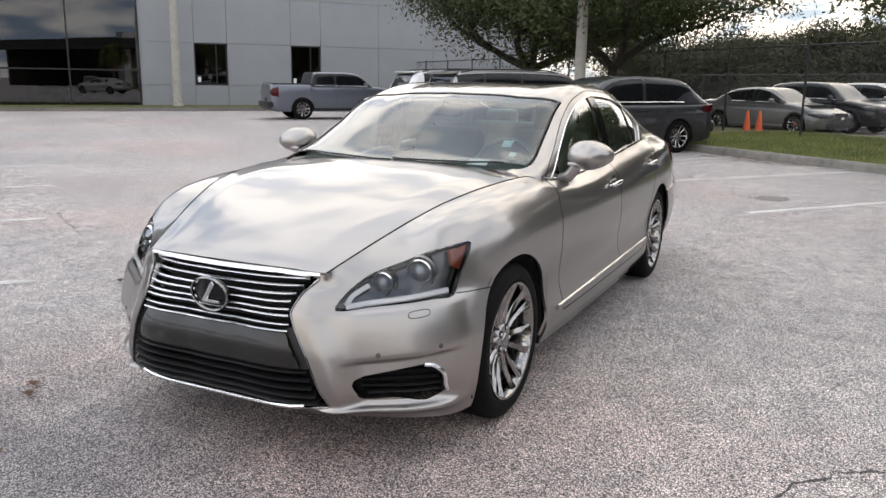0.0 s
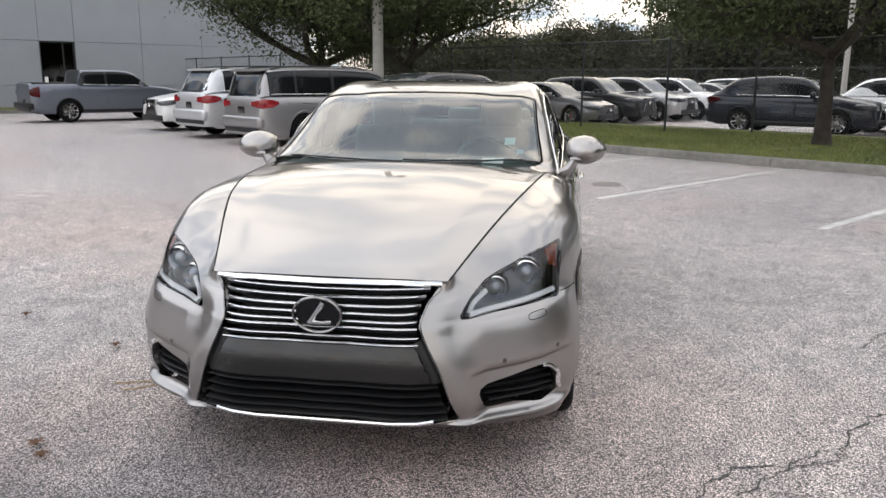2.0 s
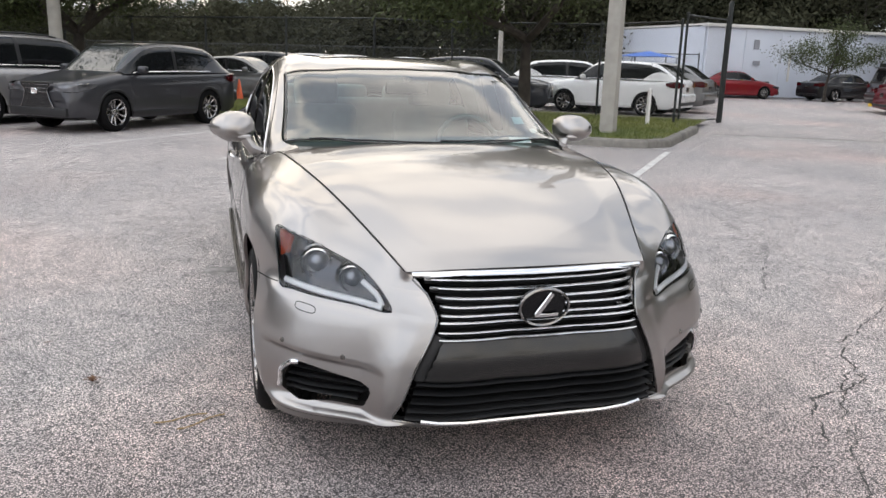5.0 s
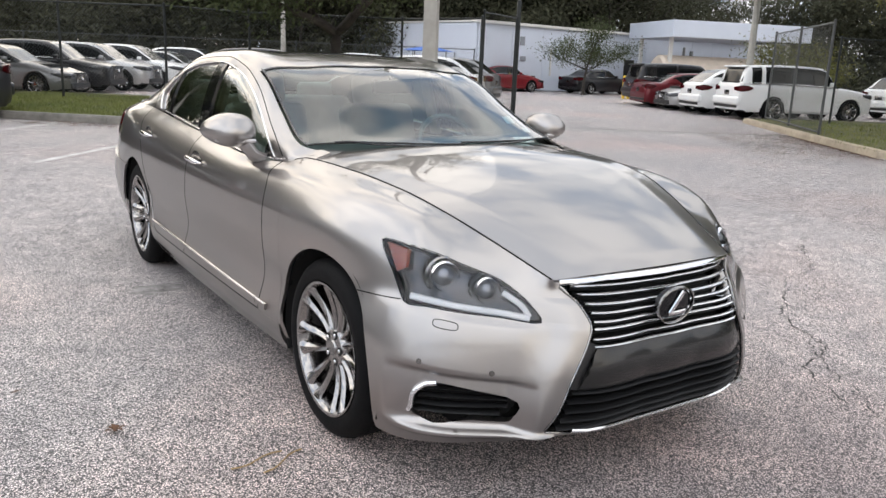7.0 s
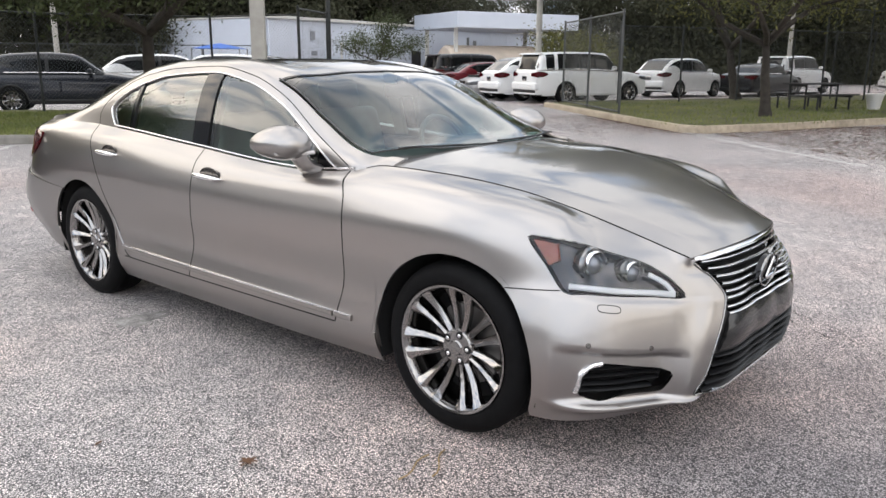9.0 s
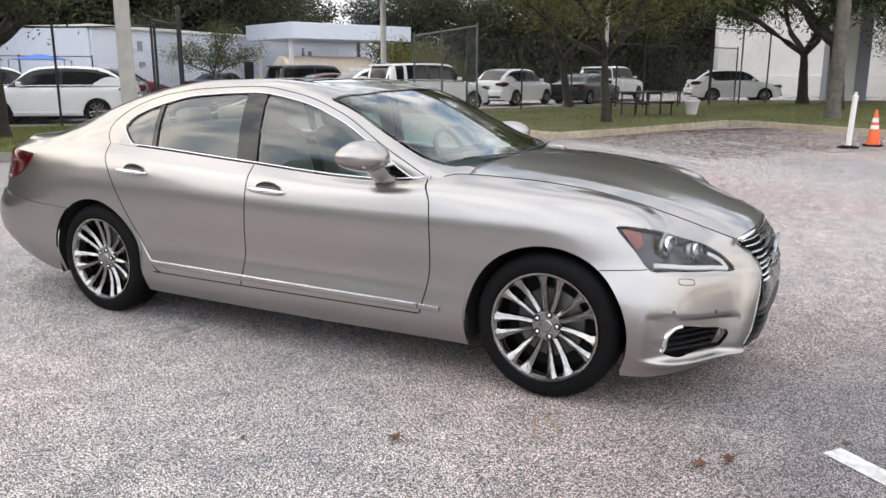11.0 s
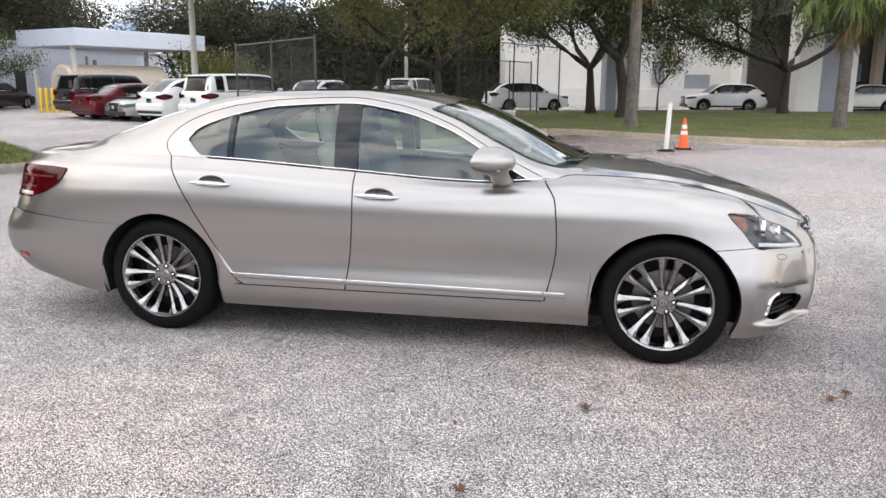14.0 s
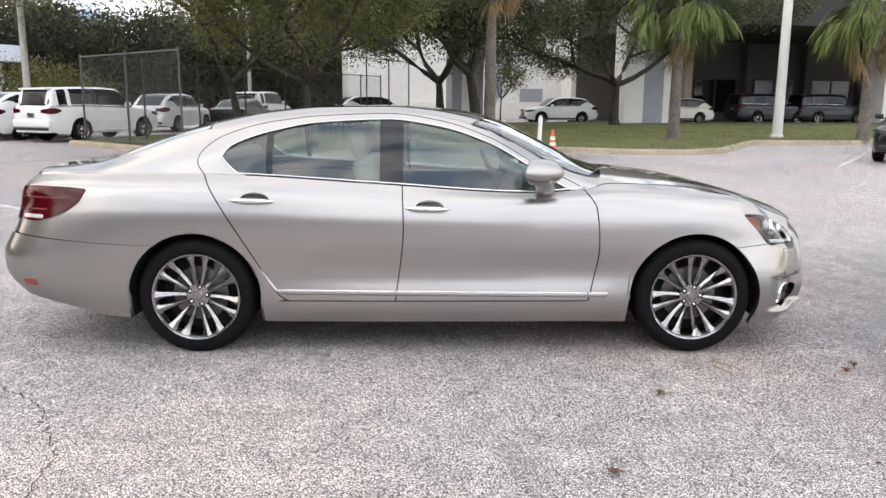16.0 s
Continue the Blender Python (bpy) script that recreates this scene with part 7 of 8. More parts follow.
WHITE, SILVER, GREY, BLACKC = (0.78, 0.78, 0.77), (0.48, 0.48, 0.48), (0.11, 0.115, 0.125), (0.012, 0.012, 0.014)
CARS = [
    ("crossover", "dark_grey", (0.050, 0.050, 0.056), "dark grey crossover parked nose out in a bay", (-10.1, 7.1, 180, False), "black", False, 0.5),
    ("van", "van_silver", (0.33, 0.32, 0.32), "silver grey minivan with roof rails parked in a bay", (-12.75, 6.5, 0, True), "body", True, 0.6),
    ("wagon", "pearl_silver", (0.62, 0.62, 0.63), "pale silver family crossover with red tail lights", (-15.75, 6.65, 0, True), "body", True, 0.5),
    ("crossover", "white", WHITE, "white compact crossover parked nose out", (-19.2, 6.9, 180, False), "body", False, 0.0),
    ("pickup", "blue_grey", (0.155, 0.165, 0.20), "grey blue double-cab pickup with covered bed", (-26.2, 5.55, 0, True), "black", False, 0.5),
    ("saloon", "mid_grey", (0.20, 0.20, 0.20), "grey saloon parked behind the chain fence", (-16.2, 18.4, 82, True), "body", False, 0.5),
    ("crossover", "black", BLACKC, "black crossover parked behind the chain fence", (-16.2, 21.0, 82, True), "black", False, 0.2),
    ("crossover", "silver", SILVER, "silver crossover parked behind the chain fence", (-16.0, 23.6, 84, True), "black", False, 0.6),
    ("crossover", "white", WHITE, "white crossover parked behind the chain fence", (-15.8, 26.2, 86, True), "black", False, 0.0),
    ("saloon", "silver", SILVER, "silver saloon parked behind the chain fence", (-15.6, 28.8, 86, True), "body", False, 0.6),
    ("crossover", "white", WHITE, "white crossover in the storage row", (-15.4, 31.4, 86, True), "body", False, 0.0),
    ("saloon", "wine_red", (0.13, 0.010, 0.016), "dark red saloon in the storage row", (-15.2, 34.0, 86, True), "body", False, 0.4),
    ("crossover", "navy", (0.012, 0.014, 0.022), "black blue crossover behind the chain fence", (-8.0, 20.0, 82, True), "black", False, 0.3),
    ("crossover", "white", WHITE, "white crossover behind the dark one", (-5.6, 23.3, 75, True), "body", False, 0.0),
    ("saloon", "white", WHITE, "white saloon in the storage row", (-4.0, 26.6, 78, True), "body", False, 0.0),
    ("crossover", "white", WHITE, "white crossover beside the gate with red tail lights", (-1.35, 21.6, -80, True), "body", False, 0.0),
    ("crossover", "mid_grey", (0.20, 0.20, 0.20), "grey crossover in the storage row", (-0.9, 24.6, -80, True), "black", False, 0.5),
    ("saloon", "black", BLACKC, "black saloon parked beside the drive", (-4.4, 29.8, 78, True), "body", False, 0.3),
    ("saloon", "bright_red", (0.20, 0.010, 0.016), "red hatchback by the service building", (-1.2, 42.0, 60, True), "body", False, 0.3),
    ("saloon", "black", BLACKC, "black saloon parked before the service building", (4.6, 43.8, 48, True), "body", False, 0.3),
    ("suv", "white", WHITE, "large white off-roader parked beside the gate", (9.1, 23.6, 76, True), "body", False, 0.0),
    ("crossover", "white", WHITE, "white crossover in the row by the drive", (8.2, 25.85, 76, True), "body", False, 0.0),
    ("saloon", "silver", SILVER, "silver saloon parked nose out by the drive", (7.5, 27.9, -104, False), "body", False, 0.6),
    ("saloon", "wine_red", (0.13, 0.010, 0.016), "dark red saloon in the row by the drive", (6.95, 29.9, 76, True), "body", False, 0.4),
    ("suv", "black", BLACKC, "black off-roader in the row by the drive", (7.0, 32.1, 76, True), "black", False, 0.2),
    ("crossover", "white", WHITE, "white hatchback behind the picnic lawn", (15.6, 28.0, 62, True), "body", False, 0.0),
    ("saloon", "black", BLACKC, "black saloon behind the picnic lawn", (20.0, 28.6, 60, True), "body", False, 0.3),
    ("suv", "white", WHITE, "white off-roader behind the picnic lawn", (23.6, 31.5, 62, True), "body", False, 0.0),
    ("crossover", "white", WHITE, "white crossover behind the picnic lawn fence", (28.4, 28.6, 116, True), "body", False, 0.0),
    ("crossover", "white", WHITE, "white crossover in front of the white building", (41.2, 21.2, -50, True), "black", False, 0.0),
    ("crossover", "cream", (0.66, 0.62, 0.55), "cream white crossover under the building canopy", (47.6, 16.0, -50, True), "black", False, 0.0),
    ("big_suv", "black", BLACKC, "large black off-roader under the building canopy", (50.4, 13.2, 130, True), "black", False, 0.2),
    ("big_suv", "black", BLACKC, "large black off-roader parked at the canopy end", (53.6, 10.2, 130, True), "black", False, 0.2),
    ("crossover", "black", BLACKC, "black crossover parked in a bay, nose out", (18.6, -0.55, -90, False), "black", False, 0.2),
]
for shape, key, col, label, (a, s, hd, rear), trim, rails, metal in CARS:
    build_vehicle(shape, key, col, label, axle_pose(shape, a, s, hd, rear), "van" if shape == "van" else "pickup" if shape == "pickup" else "car", trim, rails=rails, metal=metal)
# ---- grey showroom at the west end ----


def slab(name, parent, size, m, material, bevel=0.0, label=""):
    bm = bmesh.new()
    box(bm, size, m, bevel)
    return part(name, bm, material, parent, label, smooth=False)


GM = Matrix.Rotation(radians(GRID), 4, "Z")          # x along a, y along s


def grid_m(a, s, z):
    return Matrix.Translation(at(a, s, z)) @ GM


showroom = empty("showroom_building")
tagged(showroom, "grey metal-panelled showroom with dark glazed front", "building")
SEAMS = [0.75, 3.40, 5.07, 8.43, 10.08, 13.43, 16.8, 20.1, 23.5]
ROWS_Z = [0.0, 1.15, 3.28, 5.62, 7.9, 9.2]
for i in range(len(SEAMS) - 1):
    for j in range(len(ROWS_Z) - 1):
        s0, s1, z0, z1 = SEAMS[i] + 0.008, SEAMS[i + 1] - 0.008, ROWS_Z[j] + 0.008, ROWS_Z[j + 1] - 0.008
        if j == 1 and i in (1, 3):
            # window: frame, dark pane and sill
            win = slab("window", showroom, (0.05, s1 - s0, z1 - z0), grid_m(-38.62, (s0 + s1) / 2, (z0 + z1) / 2), M["glazing"])
            for ss, sz, sw, sh in (((s0 + s1) / 2, z0 + 0.03, s1 - s0, 0.06), ((s0 + s1) / 2, z1 - 0.03, s1 - s0, 0.06), (s0 + 0.03, (z0 + z1) / 2, 0.06, z1 - z0), (s1 - 0.03, (z0 + z1) / 2, 0.06, z1 - z0), ((s0 + s1) / 2 + 0.28, (z0 + z1) / 2, 0.05, z1 - z0)):
                slab("frame", win, (0.10, sw, sh), grid_m(-38.56, ss, sz), M["black"], 0.004)
            slab("window_sign", win, (0.01, 0.16, 0.26), grid_m(-38.58, s0 + 0.22, z0 + 0.28), M["paper"])
            continue
        slab("panel", showroom, (0.10, s1 - s0, z1 - z0), grid_m(-38.5, (s0 + s1) / 2, (z0 + z1) / 2), M["panel"], 0.006)
slab("core_wall", showroom, (0.2, 22.8, 9.2), grid_m(-38.9, 12.1, 4.6), M["stucco_grey"])
slab("end_wall", showroom, (16.0, 0.3, 9.2), grid_m(-46.5, 23.6, 4.6), M["panel"])
slab("roof", showroom, (18.0, 66.0, 0.3), grid_m(-47.4, -9.0, 9.3), M["stucco_grey"])
slab("back_wall", showroom, (0.3, 66.0, 9.2), grid_m(-56.0, -9.0, 4.6), M["stucco_beige"])
slab("inner_floor", showroom, (17.0, 42.0, 0.1), grid_m(-47.3, -20.5, 0.12), M["stucco_grey"])
slab("inner_screen", showroom, (0.2, 9.0, 3.0), grid_m(-44.0, -6.0, 1.6), M["stucco_beige"])
for k in range(13):
    s1 = 0.73 - 3.2 * k
    pane = slab("glass_pane", showroom, (0.03, 3.12, 9.0), grid_m(-38.5, s1 - 1.6, 4.6), M["glazing"])
    slab("mullion", pane, (0.14, 0.08, 9.1), grid_m(-38.47, s1, 4.6), M["black"], 0.006)
    slab("transom", pane, (0.10, 3.12, 0.07), grid_m(-38.47, s1 - 1.6, 1.85), M["black"])
    slab("transom", pane, (0.10, 3.12, 0.07), grid_m(-38.47, s1 - 1.6, 5.6), M["black"])
for a, s, hd, key, col in ((-43.0, -3.5, 95, "mid_grey", (0.2, 0.2, 0.2)), (-43.5, -7.2, 100, "white", WHITE), (-43.0, -11.0, 95, "silver", SILVER)):
    build_vehicle("crossover", key, col, "crossover on show behind the glazing", parked(a, s, hd) @ Matrix.Translation((0, 0, 0.17)), metal=0.3)

# ---- poles ----


def light_pole(a, s, h, r0, r1, material, label, z=0.12, square=False):
    bm = bmesh.new()
    p = at(a, s, z)
    cyl(bm, p, p + Vector((0, 0, h)), r0, r1, 4 if square else 20)
    if not square:
        lathe(bm, [(r0 * 1.02, 0.0), (r0 * 1.25, 0.02), (r0 * 1.25, 0.10), (r0 * 1.0, 0.13)], Matrix.Translation(p), 20)
    ob = part("light_pole", bm, material)
    tagged(ob, label, "light pole")
    head = bmesh.new()
    box(head, (0.35, 0.8, 0.14), Matrix.Translation(p + Vector((0.3, 0.4, h))), 0.03)
    part("lamp_head", head, M["grey_panel"], ob)
    return ob


light_pole(-0.95, 12.1, 9.0, 0.20, 0.15, M["concrete"], "square tapered concrete light pole on the lawn", square=True)
light_pole(-14.9, 11.0, 9.0, 0.17, 0.115, M["concrete"], "round tapered concrete light pole behind parked cars")
light_pole(-36.8, 2.3, 9.0, 0.22, 0.15, M["concrete"], "pale round concrete pole beside the showroom")
light_pole(27.6, 5.2, 9.0, 0.19, 0.14, M["stucco"], "white round light pole on the lawn")
light_pole(9.6, 27.0, 9.0, 0.13, 0.10, M["concrete"], "slim concrete light pole behind the fence", 0.0)
light_pole(-10.0, 32.0, 7.5, 0.12, 0.09, M["concrete"], "slim concrete pole in the storage lot", 0.0)
light_pole(27.0, 36.0, 7.0, 0.12, 0.09, M["concrete"], "slim concrete pole behind the lawn", 0.0)

# ---- chain-link fences ----


def fence_run(pts, h=2.45, z=0.13, gap=2.9, material=None, label="dark chain-link fence with steel posts", mesh=0.062, rail_low=False):
    """Posts, top rail and woven wire along ground points."""
    root = empty("chain_link_fence")
    tagged(root, label, "fence")
    material = material or M["fence"]
    for i in range(len(pts) - 1):
        a, b = Vector(pts[i]), Vector(pts[i + 1])
        a.z = b.z = z
        d = b - a
        n = max(1, round(d.length / gap))
        for k in range(n + (1 if i == len(pts) - 2 else 0)):
            p = a + d * (k / n)
            bm = bmesh.new()
            cyl(bm, p - Vector((0, 0, 0.1)), p + Vector((0, 0, h + 0.05)), 0.033, seg=10)
            lathe(bm, [(0.036, 0), (0.036, 0.03), (0.0005, 0.055)], Matrix.Translation(p + Vector((0, 0, h + 0.03))), 10)
            part("post", bm, material, root)
        for zz in ((h, 0.06) if rail_low else (h,)):
            bm = bmesh.new()
            cyl(bm, a + Vector((0, 0, zz)), b + Vector((0, 0, zz)), 0.022, seg=8)
            part("rail", bm, material, root)
        # woven wire: two families of slanting strands
        L, u = d.length, d.normalized()
        step = mesh * 1.4142
        nrm = Vector((-u.y, u.x, 0))
        V, Fc = [], []
        hh = h - 0.06
        r = 0.0021
        for sgn in (1, -1):
            x = -hh
            while x < L:
                x0, z0, x1, z1 = (x, 0.0, x + hh, hh) if sgn > 0 else (x, hh, x + hh, 0.0)
                if x0 < 0:
                    t = -x0 / hh
                    x0, z0 = 0.0, z0 + (z1 - z0) * t
                if x1 > L:
                    t = (L - x0) / (x1 - x0)
                    x1, z1 = L, z0 + (z1 - z0) * t
                if x1 - x0 > 0.02:
                    p = a + u * x0 + Vector((0, 0, z0 + 0.04)) + nrm * 0.002 * sgn
                    q = a + u * x1 + Vector((0, 0, z1 + 0.04)) + nrm * 0.002 * sgn
                    up = (q - p).cross(nrm).normalized()
                    k = len(V)
                    for e in (p, q):
                        V += [e + up * r, e - up * r * 0.5 + nrm * r * 0.87, e - up * r * 0.5 - nrm * r * 0.87]
                    Fc += [(k, k + 1, k + 4, k + 3), (k + 1, k + 2, k + 5, k + 4), (k + 2, k, k + 3, k + 5)]
                x += step
        tagged(link_mesh("wire_mesh", V, Fc, M["wire"], root, False), kind="stuff")
    return root


fence_run([at(-40, 15.8), at(-8.3, 15.8), at(-6.6, 17.4), at(-2.4, 17.9), at(-0.1, 16.2)], mesh=0.07)
fence_run([at(-0.1, 17.3), at(0.75, 19.4)], h=2.75, label="open chain-link gate leaf beside the drive", gap=2.5, z=0.05, rail_low=True)
bm = bmesh.new()
p = at(0.80, 19.5)
lathe(bm, [(0.065, 0.0), (0.065, 3.25), (0.05, 3.30), (0.0005, 3.32)], Matrix.Translation(p), 14)
tagged(part("gate_post", bm, M["fence"]), "thick dark steel gate post beside the drive", "gate post")
fence_run([at(8.15, 15.2), at(8.45, 18.3), at(8.75, 21.4)], h=2.6, gap=3.1, material=M["gate"], label="grey chain-link gate panel standing open", rail_low=True)
fence_run([at(10.4, 20.6), at(18.0, 22.4), at(27.0, 25.2)], h=2.5, gap=2.6, label="dark chain-link fence behind the picnic lawn")
fence_run([at(18.3, 21.0), at(27.4, 23.6)], h=3.2, gap=2.3, label="tall dark fence frame behind the lawn", mesh=0.16)
fence_run([at(-40, 36), at(-14, 37), at(-1.5, 38)], h=2.2, z=0, gap=3.0, label="dark chain-link fence at the back of the lot", mesh=0.13)

# ---- trees ----


def leaf_mesh(name, centers, spread, n, size, material, parent, rng, droop=0.0, squash=0.7):
    """Many small leaf blades scattered in clumps round the twig ends."""
    k = rng.integers(0, len(centers), n)
    c = centers[k] + rng.normal(0, 1, (n, 3)) * np.array([spread, spread, spread * squash])
    a = rng.normal(0, 1, (n, 3))
    a /= np.linalg.norm(a, axis=1)[:, None]
    b = np.cross(a, rng.normal(0, 1, (n, 3)))
    b /= np.linalg.norm(b, axis=1)[:, None] + 1e-9
    s = size * rng.uniform(0.6, 1.4, (n, 1))
    a[:, 2] -= droop
    V = np.stack([c - a * s, c + b * s * 0.38, c + a * s, c - b * s * 0.38], 1).reshape(-1, 3)
    F = np.arange(n * 4).reshape(-1, 4)
    me = bpy.data.meshes.new(name)
    me.vertices.add(n * 4)
    me.vertices.foreach_set("co", V.ravel())
    me.loops.add(n * 4)
    me.loops.foreach_set("vertex_index", F.ravel())
    me.polygons.add(n)
    me.polygons.foreach_set("loop_start", np.arange(n) * 4)
    me.polygons.foreach_set("loop_total", np.full(n, 4))
    me.update()
    me.materials.append(material)
    ob = new(name, me)
    ob.parent = parent
    return ob


def build_tree(name, seed, h, trunk_r, fork, spread, leaves, leaf, material, label, bark=None, levels=4, up=0.55, clump=0.45, droop=0.0, category="tree"):
    """An oak: a leaning trunk that forks into limbs, twigs, and clumps of small leaves at their ends."""
    rng = np.random.default_rng(seed)
    root = empty(name)
    tagged(root, label, category)
    bm = bmesh.new()
    tips = []

    def grow(p, d, length, r, level):
        pts, q, dd = [np.array(p)], np.array(p, float), np.array(d, float)
        n = 5
        for i in range(n):
            dd = dd + rng.normal(0, 0.13 if level else 0.05, 3)
            dd[2] += 0.03 * level
            dd /= np.linalg.norm(dd)
            q = q + dd * length / n
            pts.append(q.copy())
        rings = []
        seg = 10 if level == 0 else 7 if level == 1 else 5
        for i, pt_ in enumerate(pts):
            rr = r * (1 - 0.42 * i / n) * (1.35 if level == 0 and i == 0 else 1)
            t = Vector(pts[min(i + 1, n)] - pts[max(i - 1, 0)]).normalized()
            x = t.orthogonal().normalized()
            y = t.cross(x)
            rings.append([bm.verts.new(Vector(pt_) + (x * math.cos(2 * math.pi * k / seg) + y * math.sin(2 * math.pi * k / seg)) * rr) for k in range(seg)])
        for i in range(n):
            for k in range(seg):
                bm.faces.new((rings[i][k], rings[i][(k + 1) % seg], rings[i + 1][(k + 1) % seg], rings[i + 1][k]))
        if level >= 2:
            tips.extend(pts[1:])
        elif level == 1:
            tips.extend(pts[3:])
        if level >= levels:
            return
        kids = (4 if level == 0 else 3)
        base = rng.uniform(0, 6.28)
        for k in range(kids):
            a = base + 2 * math.pi * k / kids + rng.normal(0, 0.35)
            out = np.array([math.cos(a), math.sin(a), 0]) * spread
            nd = dd * (up if level == 0 else 0.75) + out * rng.uniform(0.7, 1.25) + np.array([0, 0, 0.04 if level < 2 else rng.normal(-0.12, 0.18)])
            nd /= np.linalg.norm(nd)
            start = pts[-1] if k < 2 or level == 0 else pts[3]
            grow(start, nd, length * (rng.uniform(0.62, 0.85) if level else (h - fork) / fork * rng.uniform(0.36, 0.48)), r * 0.56, level + 1)

    grow((0, 0, -0.1), (rng.normal(0, 0.06), rng.normal(0, 0.06), 1), fork, trunk_r, 0)
    part("trunk", bm, bark or M["bark"], root)
    c = np.array(tips)
    leaf_mesh("crown", c, clump, leaves, leaf, material, root, rng, droop)
    return root


def place(ob, a, s, z=0.12, turn=0.0, k=1.0):
    ob.matrix_world = Matrix.Translation(at(a, s, z)) @ pose(0, 0, 0, 0, 0, turn) @ Matrix.Scale(k, 4)
    return ob


oak1 = place(build_tree("oak_tree", 5, 7.2, 0.19, 2.0, 1.05, 60000, 0.060, M["leaf"], "spreading oak with dark green leaves on the lawn", clump=0.42, up=0.36, droop=0.2), -3.45, 14.3, turn=20)
place(build_tree("oak_tree", 8, 9.0, 0.28, 2.0, 1.0, 80000, 0.065, M["leaf"], "broad dark oak behind the parked cars", clump=0.55, up=0.4), -21.3, 13.4, turn=60)
place(build_tree("oak_tree", 9, 8.5, 0.24, 2.0, 0.95, 70000, 0.065, M["leaf"], "broad dark oak near the light pole", clump=0.55, up=0.4), -17.2, 13.7, turn=150)
place(build_tree("oak_tree", 12, 8.0, 0.15, 1.9, 1.0, 70000, 0.058, M["leaf_mid"], "thin oak with mottled bark beside the kerb", clump=0.42, droop=0.25, up=0.45), 11.6, 13.9, turn=10)
place(build_tree("oak_tree", 14, 12.0, 0.20, 2.0, 1.0, 92000, 0.07, M["leaf_mid"], "oak with drooping leaves behind the lawn", clump=0.55, droop=0.3, up=0.7), 16.2, 23.0, turn=200)
place(build_tree("oak_tree", 21, 12.5, 0.26, 2.3, 1.0, 92000, 0.075, M["leaf"], "spreading oak on the far lawn", clump=0.5), 27.6, 21.6, turn=40)
place(build_tree("oak_tree", 23, 13.0, 0.28, 2.3, 1.0, 92000, 0.08, M["leaf"], "forked oak before the white building", clump=0.5), 36.5, 16.3, turn=100)
place(build_tree("oak_tree", 25, 8.0, 0.30, 2.6, 0.70, 14000, 0.10, M["leaf"], "thick-trunked oak on the lawn", clump=0.5), 24.4, 17.2, turn=70)
place(build_tree("oak_tree", 31, 4.4, 0.09, 1.5, 0.85, 9000, 0.055, M["leaf"], "small round tree before the service building", clump=0.33, levels=3), 4.6, 41.6, 0.0, 30)
place(build_tree("oak_tree", 33, 3.6, 0.08, 1.0, 0.9, 7500, 0.055, M["leaf_yellow"], "small yellowing tree behind the fence", clump=0.36, levels=3), 12.8, 31.0, 0.0, 80)
place(build_tree("young_tree", 35, 4.5, 0.06, 1.5, 0.6, 2600, 0.07, M["leaf_yellow"], "slender young tree by the white wall", clump=0.3, levels=3), 34.5, 22.6, turn=80)

# woods that close the view
SM = Matrix.Translation((24.6, 33.0, 0)) @ pose(0, 0, 0, 0, 0, 6)        # frame of the service building


def crest(p):
    """Height of the woods' tops at a place: low in the north-west gap, tall behind the buildings."""
    d = math.hypot(p.x - 0.5, p.y + 4.9)
    b = math.degrees(math.atan2(p.x - 0.5, p.y + 4.9))
    return 1.4 + d * math.tan(radians(float(pchip([-180, -40, -14, -8, -3, 5, 14, 24, 40, 52, 62, 74, 100, 180], [7.5, 7.0, 4.0, 2.7, 3.7, 4.0, 6.0, 9.5, 10.0, 8.0, 5.5, 7.5, 10.5, 10.5], b))))


wood_kinds = [build_tree("wood_tree", 41 + k, 15.0, 0.24, 2.4, 0.75, 15000, 0.17, M["leaf_dark"], "tall dark woodland tree", clump=0.85, levels=4, up=0.9) for k in range(3)]
wood_top = [max(v.co.z for c in w.children for v in c.data.vertices) * 0.93 for w in wood_kinds]
spots = []
rnd = random.Random(77)
for k in range(19):
    spots.append(at(-64 + 4.0 * k + rnd.uniform(-1, 1), 53 + rnd.uniform(-2, 4)))
for k in range(13):
    spots.append(at(-62 + 5.6 * k + rnd.uniform(-1.5, 1.5), 64 + rnd.uniform(-3, 4)))
for k in range(9):
    spots.append(at(20 + 4.4 * k + rnd.uniform(-1, 1), 50 + 0.3 * k + rnd.uniform(-2, 3)))
for k in range(7):
    spots.append(SM @ Vector((-4 + 4.2 * k + rnd.uniform(-1.5, 1.5), 16 + rnd.uniform(-2, 4), 0)))
for k in range(8):
    spots.append(SM @ Vector((-2 + 8.2 * k + rnd.uniform(-2, 2), 26 + rnd.uniform(-3, 3), 0)))
for k in range(10):
    spots.append(at(-50 + 12 * k + rnd.uniform(-2, 2), -48 + rnd.uniform(-4, 4)))
for i, p in enumerate(spots):
    k = crest(p) / wood_top[i % 3] * rnd.uniform(0.82, 1.05)
    w = k * rnd.uniform(1.0, 1.2) if k > 0.7 else k * rnd.uniform(1.25, 1.5)
    m = Matrix.Translation((p.x, p.y, 0)) @ pose(0, 0, 0, 0, 0, rnd.uniform(0, 360)) @ Matrix.Diagonal((w, w, k, 1))
    ob = wood_kinds[i % 3]
    if i < 3:
        ob.matrix_world = m
    else:
        ob = copy_thing(ob, Matrix.Identity(4))
        ob.matrix_basis = m
    ob["group"] = "woods round the lot"
# understorey along the back of the lot and behind the service building


